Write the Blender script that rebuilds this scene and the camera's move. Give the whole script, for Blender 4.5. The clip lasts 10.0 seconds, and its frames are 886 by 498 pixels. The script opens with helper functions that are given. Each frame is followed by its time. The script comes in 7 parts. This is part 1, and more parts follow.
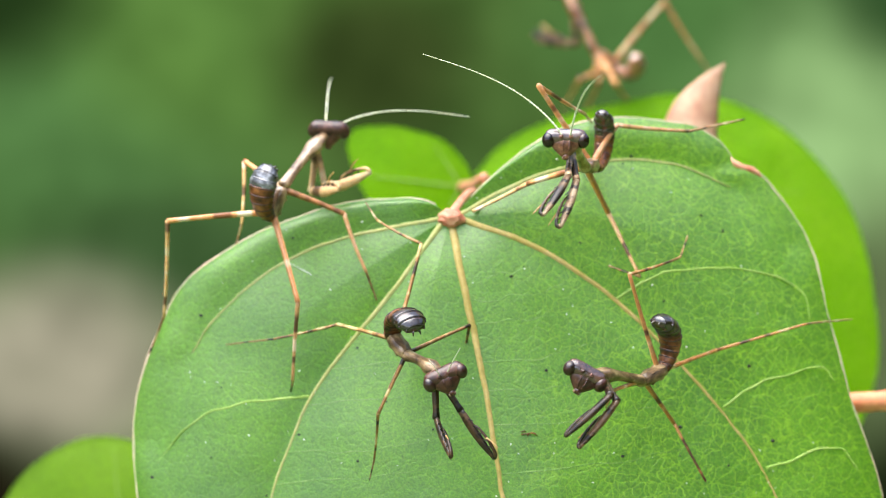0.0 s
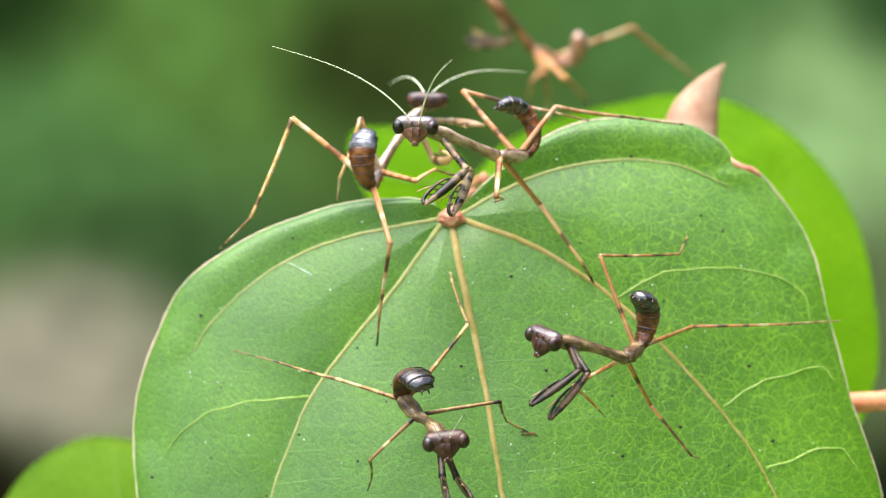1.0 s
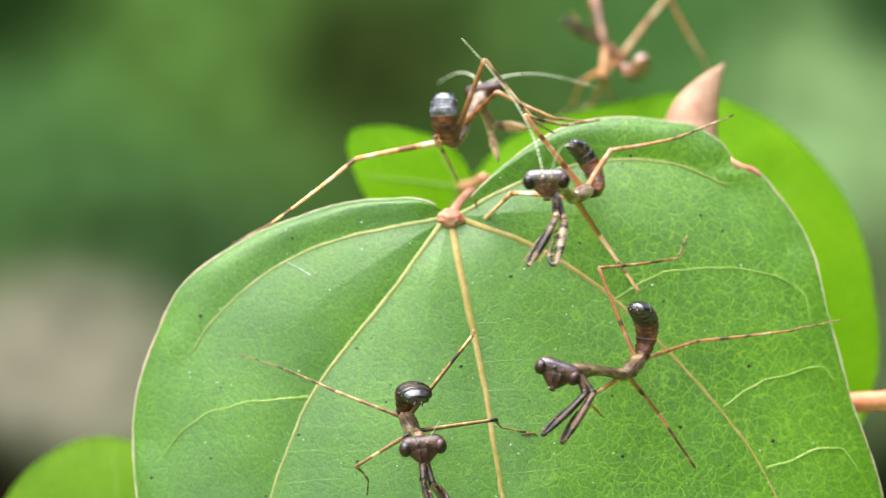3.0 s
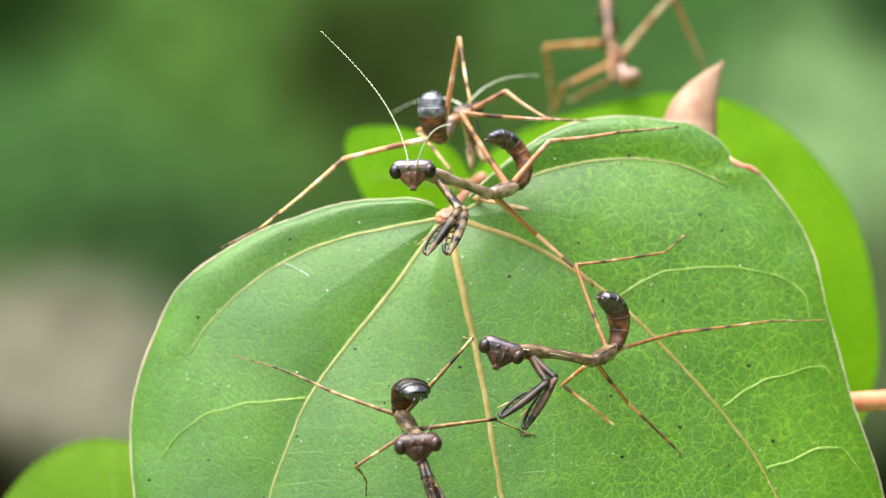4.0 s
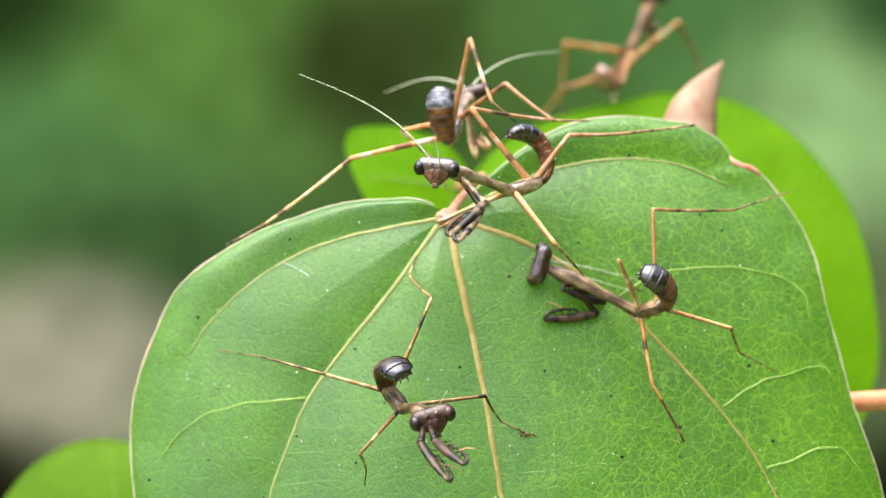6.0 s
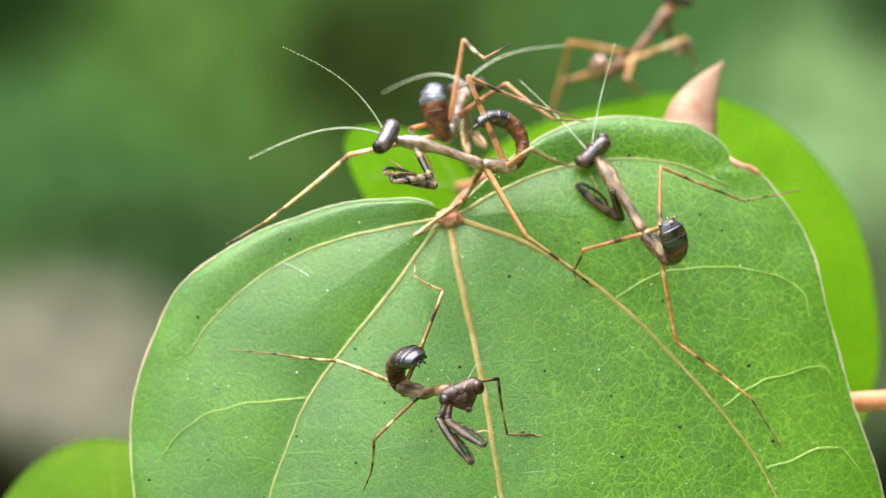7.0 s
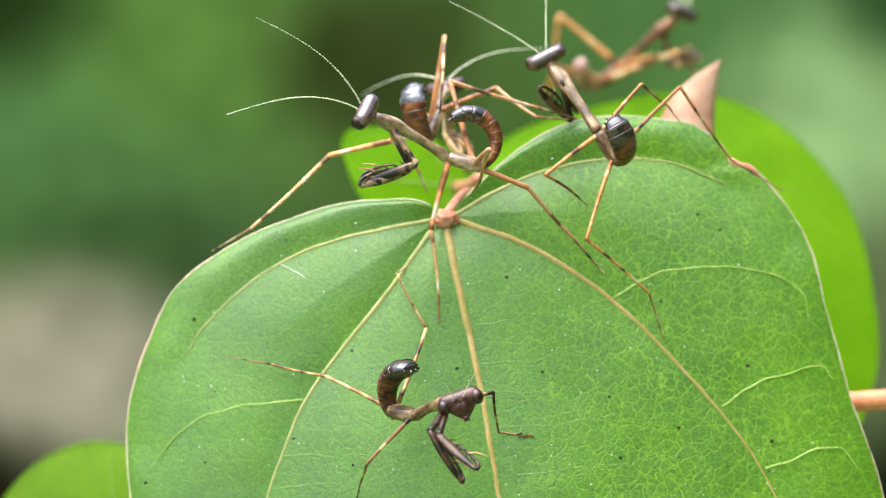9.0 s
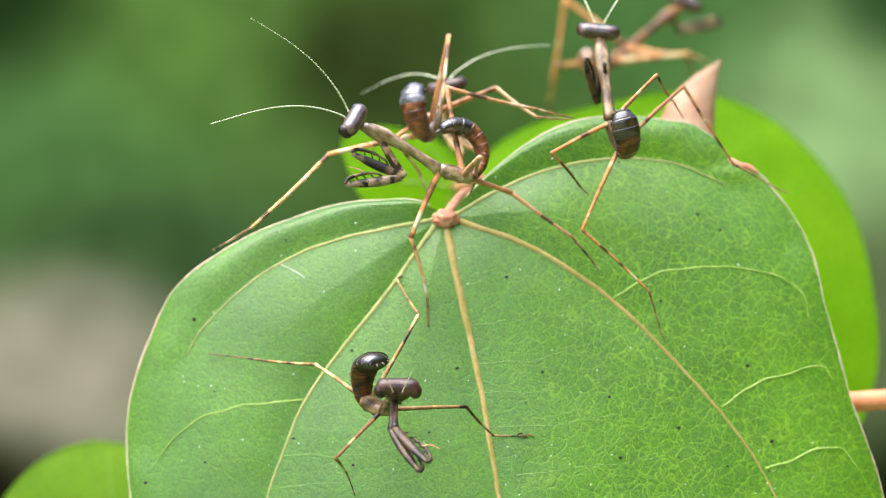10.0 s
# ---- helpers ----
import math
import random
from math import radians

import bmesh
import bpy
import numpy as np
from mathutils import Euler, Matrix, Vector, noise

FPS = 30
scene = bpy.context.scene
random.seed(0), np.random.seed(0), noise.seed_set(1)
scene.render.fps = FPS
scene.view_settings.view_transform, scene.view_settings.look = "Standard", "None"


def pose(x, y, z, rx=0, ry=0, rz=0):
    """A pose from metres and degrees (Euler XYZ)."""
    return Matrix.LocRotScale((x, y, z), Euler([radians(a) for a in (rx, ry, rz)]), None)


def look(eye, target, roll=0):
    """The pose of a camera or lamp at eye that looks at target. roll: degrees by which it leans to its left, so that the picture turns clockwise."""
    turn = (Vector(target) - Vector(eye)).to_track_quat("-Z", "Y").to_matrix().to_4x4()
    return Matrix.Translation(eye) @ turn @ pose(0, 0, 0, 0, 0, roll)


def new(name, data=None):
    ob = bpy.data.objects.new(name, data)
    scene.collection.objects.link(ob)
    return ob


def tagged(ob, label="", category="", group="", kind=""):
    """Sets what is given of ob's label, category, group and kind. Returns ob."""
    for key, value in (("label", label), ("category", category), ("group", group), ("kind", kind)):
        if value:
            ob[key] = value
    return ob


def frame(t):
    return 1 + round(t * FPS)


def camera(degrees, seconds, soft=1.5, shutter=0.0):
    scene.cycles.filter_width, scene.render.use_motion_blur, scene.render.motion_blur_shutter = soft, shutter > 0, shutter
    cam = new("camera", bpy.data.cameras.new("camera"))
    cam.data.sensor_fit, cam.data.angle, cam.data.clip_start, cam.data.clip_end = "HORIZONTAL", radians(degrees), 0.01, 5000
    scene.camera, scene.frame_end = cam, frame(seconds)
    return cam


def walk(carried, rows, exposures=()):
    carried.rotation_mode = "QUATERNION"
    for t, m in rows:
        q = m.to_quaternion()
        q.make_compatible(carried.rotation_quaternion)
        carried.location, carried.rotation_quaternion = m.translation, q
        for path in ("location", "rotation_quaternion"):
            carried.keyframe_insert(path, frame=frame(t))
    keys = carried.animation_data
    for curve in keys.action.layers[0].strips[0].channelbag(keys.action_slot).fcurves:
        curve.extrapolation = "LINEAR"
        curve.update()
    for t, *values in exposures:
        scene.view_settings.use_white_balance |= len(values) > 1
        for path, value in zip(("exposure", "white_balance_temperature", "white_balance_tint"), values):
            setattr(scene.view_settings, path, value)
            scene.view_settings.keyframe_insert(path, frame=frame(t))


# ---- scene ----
MM = 0.001
SPAN = 10.0
AWAY = 0.0922

# camera: a macro lens held level before the leaf, drifting in by less than a millimetre
cam = camera(24, SPAN, soft=1.1, shutter=0.5)
walk(cam, [
    (0.0, look((0, -AWAY, 0), (0, 0, 0))),
    (2.7, look((0, -AWAY, 0), (0, 0, 0))),
    (3.8, look((0.00010, -AWAY + 0.00045, 0.00001), (0.00010, 0, 0.00001), -0.22)),
    (7.0, look((0.00010, -AWAY + 0.00045, 0.00001), (0.00010, 0, 0.00001), -0.22)),
    (7.9, look((0.00024, -AWAY + 0.00088, 0.00004), (0.00024, 0, 0.00004), -0.45)),
    (SPAN, look((0.00024, -AWAY + 0.00088, 0.00004), (0.00024, 0, 0.00004), -0.45)),
], exposures=((0, 1.85, 6900, 11), (SPAN, 1.85, 6900, 11)))
cam.data.dof.use_dof = True
cam.data.dof.focus_distance = AWAY - 0.0058
cam.data.dof.aperture_fstop = 56.0

# daylight under thin cloud
world = bpy.data.worlds.new("world")
scene.world = world
world.use_nodes = True
sky = world.node_tree.nodes.new("ShaderNodeTexSky")
sky.sky_type = "NISHITA"
sky.sun_disc = False
sky.sun_elevation = radians(70)
sky.sun_rotation = radians(234)
sky.air_density, sky.dust_density, sky.ozone_density = 1.0, 3.0, 1.0
world.node_tree.links.new(sky.outputs[0], world.node_tree.nodes["Background"].inputs[0])
world.node_tree.nodes["Background"].inputs[1].default_value = 0.15
sun = new("sun", bpy.data.lights.new("sun", "SUN"))
sun.data.energy = 2.0
sun.data.angle = radians(76)
sun.data.color = (0.86, 0.94, 1.0)
sun.matrix_world = look((-0.25, -0.18, 0.92), (0, 0, 0))


# ---- materials ----
def nodes_of(name):
    m = bpy.data.materials.new(name)
    m.use_nodes = True
    nt = m.node_tree
    return m, nt, nt.nodes["Principled BSDF"]


def coords(nt, scale=1000.0, source="Object"):
    tc = nt.nodes.new("ShaderNodeTexCoord")
    mp = nt.nodes.new("ShaderNodeMapping")
    mp.inputs["Scale"].default_value = (scale, scale, scale)
    nt.links.new(tc.outputs[source], mp.inputs[0])
    return mp.outputs[0]


def noise_of(nt, vec, scale, detail=3.0, rough=0.55):
    n = nt.nodes.new("ShaderNodeTexNoise")
    n.inputs["Scale"].default_value, n.inputs["Detail"].default_value = scale, detail
    n.inputs["Roughness"].default_value = rough
    nt.links.new(vec, n.inputs["Vector"])
    return n.outputs["Fac"]


def ramp(nt, fac, stops, mode="LINEAR"):
    r = nt.nodes.new("ShaderNodeValToRGB")
    r.color_ramp.interpolation = mode
    while len(r.color_ramp.elements) < len(stops):
        r.color_ramp.elements.new(0.5)
    for e, (p, c) in zip(r.color_ramp.elements, stops):
        e.position, e.color = p, (*c, 1)
    nt.links.new(fac, r.inputs[0])
    return r.outputs[0]


def blend(nt, fac, a, b, how="MIX"):
    n = nt.nodes.new("ShaderNodeMix")
    n.data_type, n.blend_type = "RGBA", how
    for socket, value in ((n.inputs[0], fac), (n.inputs[6], a), (n.inputs[7], b)):
        if isinstance(value, (int, float)):
            socket.default_value = value
        elif isinstance(value, tuple):
            socket.default_value = (*value, 1)
        else:
            nt.links.new(value, socket)
    return n.outputs[2]


def sums(nt, op, a, b):
    n = nt.nodes.new("ShaderNodeMath")
    n.operation = op
    for socket, value in zip(n.inputs, (a, b)):
        if isinstance(value, (int, float)):
            socket.default_value = value
        else:
            nt.links.new(value, socket)
    return n.outputs[0]


def bump(nt, bsdf, height, strength, distance):
    b = nt.nodes.new("ShaderNodeBump")
    b.inputs["Strength"].default_value, b.inputs["Distance"].default_value = strength, distance
    nt.links.new(height, b.inputs["Height"])
    nt.links.new(b.outputs[0], bsdf.inputs["Normal"])
    return b.outputs[0]


def chitin(name, dark, mid, light, rough=0.35, scale=2.2, stretch=(1, 1, 1), bump_depth=0.00003, coat=0.0, clear=0.0):
    """Insect cuticle, mottled at two scales."""
    m, nt, bsdf = nodes_of(name)
    vec = coords(nt)
    vec.node.inputs["Scale"].default_value = tuple(1000.0 * s for s in stretch)
    big = noise_of(nt, vec, scale, 3)
    fine = noise_of(nt, vec, scale * 7, 2)
    col = ramp(nt, big, [(0.34, dark), (0.5, mid), (0.68, light)])
    col = blend(nt, 0.45, col, ramp(nt, fine, [(0.3, tuple(0.55 * c for c in mid)), (0.7, light)]), "OVERLAY")
    nt.links.new(col, bsdf.inputs["Base Color"])
    bsdf.inputs["Roughness"].default_value = rough
    bsdf.inputs["Coat Weight"].default_value = coat
    bsdf.inputs["Coat IOR"].default_value = 2.3 if coat > 0.85 else 2.0 if coat > 0.65 else 1.6
    bsdf.inputs["Specular IOR Level"].default_value = 0.15 if coat else 0.4
    bsdf.inputs["Coat Roughness"].default_value = 0.17
    bump(nt, bsdf, fine, 0.5, bump_depth)
    if clear:
        back = nt.nodes.new("ShaderNodeBsdfTranslucent")
        nt.links.new(col, back.inputs[0])
        both = nt.nodes.new("ShaderNodeMixShader")
        both.inputs[0].default_value = clear
        nt.links.new(bsdf.outputs[0], both.inputs[1])
        nt.links.new(back.outputs[0], both.inputs[2])
        nt.links.new(both.outputs[0], nt.nodes["Material Output"].inputs[0])
    return m


def banded(name, light, orange, dark, pitch=0.55, spots=0.0):
    """Leg cuticle with uneven rings along the limb, by the limb's own length."""
    m, nt, bsdf = nodes_of(name)
    tc = nt.nodes.new("ShaderNodeTexCoord")
    sep = nt.nodes.new("ShaderNodeSeparateXYZ")
    nt.links.new(tc.outputs["Object"], sep.inputs[0])
    info = nt.nodes.new("ShaderNodeObjectInfo")
    com = nt.nodes.new("ShaderNodeCombineXYZ")
    nt.links.new(sums(nt, "MULTIPLY", sep.outputs[2], 1000.0), com.inputs[2])
    nt.links.new(sums(nt, "MULTIPLY", info.outputs["Random"], 40.0), com.inputs[0])
    rings = noise_of(nt, com.outputs[0], pitch, 1.0)
    col = ramp(nt, rings, [(0.36, dark), (0.43, orange), (0.55, orange), (0.64, light)])
    if spots:
        blot = noise_of(nt, coords(nt), spots, 2)
        col = blend(nt, ramp(nt, blot, [(0.48, (0, 0, 0)), (0.55, (1, 1, 1))]), col, dark)
    # across the limb the colour runs from darker on one side to paler on the other
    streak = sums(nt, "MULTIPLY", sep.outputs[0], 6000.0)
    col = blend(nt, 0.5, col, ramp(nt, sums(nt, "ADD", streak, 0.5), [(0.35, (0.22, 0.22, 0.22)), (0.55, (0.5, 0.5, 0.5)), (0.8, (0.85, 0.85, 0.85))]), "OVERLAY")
    fine = noise_of(nt, coords(nt), 9.0, 2)
    col = blend(nt, 0.4, col, ramp(nt, fine, [(0.3, (0.25, 0.25, 0.25)), (0.7, (0.8, 0.8, 0.8))]), "OVERLAY")
    nt.links.new(col, bsdf.inputs["Base Color"])
    bsdf.inputs["Roughness"].default_value = 0.34
    bsdf.inputs["Coat Weight"].default_value = 0.25
    bsdf.inputs["Coat Roughness"].default_value = 0.2
    bsdf.inputs["Specular IOR Level"].default_value = 0.2
    bsdf.inputs["Subsurface Weight"].default_value = 0.15
    bsdf.inputs["Subsurface Radius"].default_value = (0.0002, 0.0001, 0.00005)
    bsdf.inputs["Subsurface Scale"].default_value = 1.0
    return m


def leaf_green(name, deep, pale, vein, net=1.55, through_light=0.35, gloss=0.36, sheen=0.5, wax=0.0):
    """A living leaf blade: a net of fine veins, cells between them, light that comes through."""
    m, nt, bsdf = nodes_of(name)
    vec = coords(nt)
    warp = nt.nodes.new("ShaderNodeTexNoise")
    warp.inputs["Scale"].default_value = 1.4
    nt.links.new(vec, warp.inputs["Vector"])
    mixv = nt.nodes.new("ShaderNodeMix")
    mixv.data_type, mixv.blend_type = "RGBA", "LINEAR_LIGHT"
    mixv.inputs[0].default_value = 0.25
    nt.links.new(vec, mixv.inputs[6])
    nt.links.new(warp.outputs["Color"], mixv.inputs[7])
    nets = []
    for scale in (net, net * 2.9, net * 0.42):
        v = nt.nodes.new("ShaderNodeTexVoronoi")
        v.feature = "DISTANCE_TO_EDGE"
        v.inputs["Scale"].default_value = scale
        nt.links.new(mixv.outputs[2], v.inputs["Vector"])
        nets.append(v.outputs["Distance"])
    big = noise_of(nt, vec, 0.22, 3)
    fine = noise_of(nt, vec, 5.0, 3)
    col = ramp(nt, big, [(0.3, deep), (0.7, pale)])
    col = blend(nt, 0.3, col, ramp(nt, fine, [(0.3, (0.3, 0.3, 0.3)), (0.7, (0.7, 0.7, 0.7))]), "OVERLAY")
    grain = noise_of(nt, vec, 13.0, 2)
    col = blend(nt, 0.5, col, ramp(nt, grain, [(0.35, (0.25, 0.25, 0.25)), (0.65, (0.75, 0.75, 0.75))]), "OVERLAY")
    # gloss over the left half is painted in: the net fades out there
    sep = nt.nodes.new("ShaderNodeSeparateXYZ")
    nt.links.new(vec, sep.inputs[0])
    side = ramp(nt, sums(nt, "ADD", sums(nt, "MULTIPLY", sep.outputs[0], 0.04), 0.5), [(0.30, (0.18, 0.18, 0.18)), (0.60, (0.38, 0.38, 0.38)), (0.84, (1.2, 1.2, 1.2))])
    line_fine = ramp(nt, nets[1], [(0.0, (0.30, 0.30, 0.30)), (0.03, (0.13, 0.13, 0.13)), (0.08, (0, 0, 0))])
    line_big = ramp(nt, nets[0], [(0.0, (0.44, 0.44, 0.44)), (0.012, (0.20, 0.20, 0.20)), (0.034, (0, 0, 0))])
    line_wide = ramp(nt, nets[2], [(0.0, (0.34, 0.34, 0.34)), (0.007, (0.15, 0.15, 0.15)), (0.018, (0, 0, 0))])
    # the net of veins shows more in the light that comes through than in the light thrown back
    line_fine, line_big = (sums(nt, "MULTIPLY", line, side) for line in (line_fine, sums(nt, "MAXIMUM", line_big, line_wide)))
    lit = blend(nt, sums(nt, "MULTIPLY", line_fine, 1.5), col, vein)
    lit = blend(nt, sums(nt, "MULTIPLY", line_big, 1.8), lit, vein)
    col = blend(nt, sums(nt, "MULTIPLY", line_fine, 0.9), col, vein)
    col = blend(nt, sums(nt, "MULTIPLY", line_big, 1.2), col, vein)
    nt.links.new(col, bsdf.inputs["Base Color"])
    bsdf.inputs["Roughness"].default_value = gloss
    bsdf.inputs["Specular IOR Level"].default_value = sheen
    bsdf.inputs["Coat Weight"].default_value = wax
    bsdf.inputs["Coat Roughness"].default_value = 0.45
    bsdf.inputs["Coat IOR"].default_value = 1.8
    height = sums(nt, "ADD", sums(nt, "MINIMUM", nets[1], 0.15), sums(nt, "MULTIPLY", sums(nt, "MINIMUM", nets[0], 0.12), 2.0))
    height = sums(nt, "ADD", height, sums(nt, "MULTIPLY", grain, 0.26))
    normal = bump(nt, bsdf, height, 0.6, 0.00014)
    back = nt.nodes.new("ShaderNodeBsdfTranslucent")
    nt.links.new(blend(nt, 1.0, lit, (0.95, 1.0, 0.35), "MULTIPLY"), back.inputs[0])
    nt.links.new(normal, back.inputs["Normal"])
    both = nt.nodes.new("ShaderNodeMixShader")
    both.inputs[0].default_value = through_light
    nt.links.new(bsdf.outputs[0], both.inputs[1])
    nt.links.new(back.outputs[0], both.inputs[2])
    nt.links.new(both.outputs[0], nt.nodes["Material Output"].inputs[0])
    return m


LEAF = leaf_green("leaf_upper_side", (0.068, 0.210, 0.002), (0.122, 0.310, 0.003), (0.35, 0.61, 0.03), through_light=0.5, gloss=0.5, sheen=0.3, wax=1.0)
LEAF_BACK = leaf_green("leaf_young", (0.145, 0.37, 0.005), (0.205, 0.44, 0.008), (0.30, 0.50, 0.05), through_light=0.5, sheen=0.08)
LEAF_DARK = leaf_green("leaf_shaded", (0.12, 0.25, 0.010), (0.17, 0.32, 0.015), (0.20, 0.34, 0.04), sheen=0.15)
VEIN = chitin("vein_skin", (0.31, 0.27, 0.07), (0.39, 0.31, 0.10), (0.46, 0.37, 0.16), 0.5, 1.2)
VEIN_PALE = chitin("vein_pale_skin", (0.31, 0.34, 0.14), (0.37, 0.38, 0.14), (0.44, 0.43, 0.20), 0.5, 1.2)
VEIN_FINE = chitin("vein_fine_skin", (0.23, 0.36, 0.06), (0.29, 0.41, 0.09), (0.36, 0.46, 0.14), 0.5, 1.2)
VEIN_FAINT = chitin("vein_faint_skin", (0.14, 0.29, 0.05), (0.19, 0.33, 0.08), (0.26, 0.38, 0.12), 0.5, 1.2)
RIM = chitin("leaf_margin_skin", (0.30, 0.36, 0.16), (0.46, 0.42, 0.29), (0.60, 0.44, 0.36), 0.5, 0.4)
PINK = chitin("petiole_skin", (0.46, 0.15, 0.085), (0.56, 0.26, 0.17), (0.60, 0.40, 0.26), 0.5, 2.2)
STEM = chitin("twig_skin", (0.50, 0.16, 0.07), (0.62, 0.24, 0.12), (0.70, 0.36, 0.2), 0.5, 0.6)
BRACT = chitin("bract_skin", (0.46, 0.22, 0.14), (0.56, 0.36, 0.25), (0.64, 0.48, 0.36), 0.5, 0.3, clear=0.25)
SPECK = chitin("speck_dark", (0.01, 0.012, 0.008), (0.02, 0.02, 0.012), (0.04, 0.035, 0.02), 0.7)
FLECK = chitin("fleck_pale", (0.5, 0.55, 0.4), (0.65, 0.68, 0.55), (0.75, 0.78, 0.7), 0.6)

ABDOMEN = chitin("abdomen_cuticle", (0.008, 0.004, 0.003), (0.026, 0.011, 0.006), (0.085, 0.036, 0.017), 0.42, 1.6, coat=0.75)
ABDOMEN_RUST = chitin("abdomen_rust", (0.030, 0.011, 0.004), (0.155, 0.055, 0.017), (0.36, 0.15, 0.05), 0.45, 1.8, coat=0.5)
# pale grey of the sky's reflection, put into the tip segments' colour
ABDOMEN_SHEEN = chitin("abdomen_sky_sheen", (0.020, 0.018, 0.018), (0.115, 0.110, 0.118), (0.42, 0.42, 0.46), 0.5, 2.4, coat=0.7)
ABDOMEN_ORANGE = chitin("abdomen_orange", (0.20, 0.075, 0.03), (0.42, 0.19, 0.10), (0.56, 0.38, 0.28), 0.42, 1.0, coat=0.9)
EDGE = chitin("tergite_edge", (0.008, 0.006, 0.005), (0.016, 0.011, 0.009), (0.04, 0.028, 0.022), 0.5, 3)
THORAX = chitin("thorax_cuticle", (0.085, 0.046, 0.020), (0.29, 0.19, 0.10), (0.56, 0.44, 0.30), 0.42, 2.6, (1, 1, 0.45), coat=0.7)
THORAX_DARK = chitin("thorax_dark_cuticle", (0.045, 0.026, 0.013), (0.19, 0.125, 0.066), (0.46, 0.34, 0.20), 0.42, 2.8, (1, 1, 0.45), coat=0.4)
HEAD_DARK = chitin("head_dark_cuticle", (0.030, 0.010, 0.006), (0.080, 0.029, 0.018), (0.19, 0.078, 0.050), 0.4, 2.8, coat=0.6)
CROWN = chitin("crown_cuticle", (0.055, 0.026, 0.018), (0.11, 0.058, 0.042), (0.20, 0.12, 0.09), 0.45, 2.8, coat=0.8)
CROWN_DARK = chitin("crown_dark_cuticle", (0.026, 0.010, 0.007), (0.075, 0.031, 0.020), (0.18, 0.082, 0.055), 0.4, 2.8, coat=0.7)
HEAD_BROWN = chitin("head_brown_cuticle", (0.036, 0.012, 0.007), (0.090, 0.034, 0.021), (0.20, 0.084, 0.055), 0.4, 2.6, coat=0.5)
CROWN_BROWN = chitin("crown_brown_cuticle", (0.030, 0.012, 0.008), (0.082, 0.034, 0.023), (0.19, 0.088, 0.062), 0.4, 2.6, coat=0.5)
HEAD = chitin("head_cuticle", (0.07, 0.028, 0.016), (0.20, 0.090, 0.052), (0.42, 0.22, 0.13), 0.4, 2.8, coat=0.6)
EYE_BROWN = chitin("eye_brown_lens", (0.018, 0.006, 0.004), (0.045, 0.015, 0.010), (0.10, 0.036, 0.022), 0.3, 2.0, coat=0.6)
EYE = chitin("eye_lens", (0.008, 0.002, 0.0015), (0.018, 0.005, 0.003), (0.05, 0.014, 0.008), 0.25, 2.0, coat=0.6)
FEELER = chitin("antenna_skin", (0.56, 0.56, 0.38), (0.70, 0.70, 0.52), (0.80, 0.80, 0.66), 0.5, 3)
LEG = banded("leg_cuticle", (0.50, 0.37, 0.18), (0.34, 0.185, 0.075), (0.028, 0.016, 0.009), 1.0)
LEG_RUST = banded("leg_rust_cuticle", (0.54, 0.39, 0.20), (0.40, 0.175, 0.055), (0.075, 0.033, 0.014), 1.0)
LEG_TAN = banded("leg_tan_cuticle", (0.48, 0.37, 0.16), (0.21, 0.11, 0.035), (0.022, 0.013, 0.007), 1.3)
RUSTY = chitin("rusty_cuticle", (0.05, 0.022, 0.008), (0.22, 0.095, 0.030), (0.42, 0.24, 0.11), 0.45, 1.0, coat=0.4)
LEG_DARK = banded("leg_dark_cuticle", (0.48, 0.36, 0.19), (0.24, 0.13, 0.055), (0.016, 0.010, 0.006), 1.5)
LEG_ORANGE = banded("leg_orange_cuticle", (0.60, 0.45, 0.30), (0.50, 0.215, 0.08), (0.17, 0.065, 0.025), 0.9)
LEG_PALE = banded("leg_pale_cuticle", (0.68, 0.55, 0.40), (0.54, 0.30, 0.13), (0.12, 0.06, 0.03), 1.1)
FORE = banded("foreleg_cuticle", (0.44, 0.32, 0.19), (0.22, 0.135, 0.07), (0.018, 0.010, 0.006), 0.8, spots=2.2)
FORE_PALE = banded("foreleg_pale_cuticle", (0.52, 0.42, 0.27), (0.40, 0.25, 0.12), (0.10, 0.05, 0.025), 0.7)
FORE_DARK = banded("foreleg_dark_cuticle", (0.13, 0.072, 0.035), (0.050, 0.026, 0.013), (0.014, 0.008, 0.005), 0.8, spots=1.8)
SPINE = chitin("spine_cuticle", (0.01, 0.006, 0.004), (0.02, 0.012, 0.008), (0.05, 0.03, 0.02), 0.3)


# ---- shapes ----
def mesh_of(bm, name, mats, smooth=True):
    bmesh.ops.recalc_face_normals(bm, faces=bm.faces)
    me = bpy.data.meshes.new(name)
    bm.to_mesh(me)
    bm.free()
    for m in mats if isinstance(mats, (list, tuple)) else [mats]:
        me.materials.append(m)
    me.polygons.foreach_set("use_smooth", [smooth] * len(me.polygons))
    return me


def part(name, bm, material, parent, label=""):
    ob = new(name, mesh_of(bm, name, material))
    ob.parent = parent
    return tagged(ob, label)


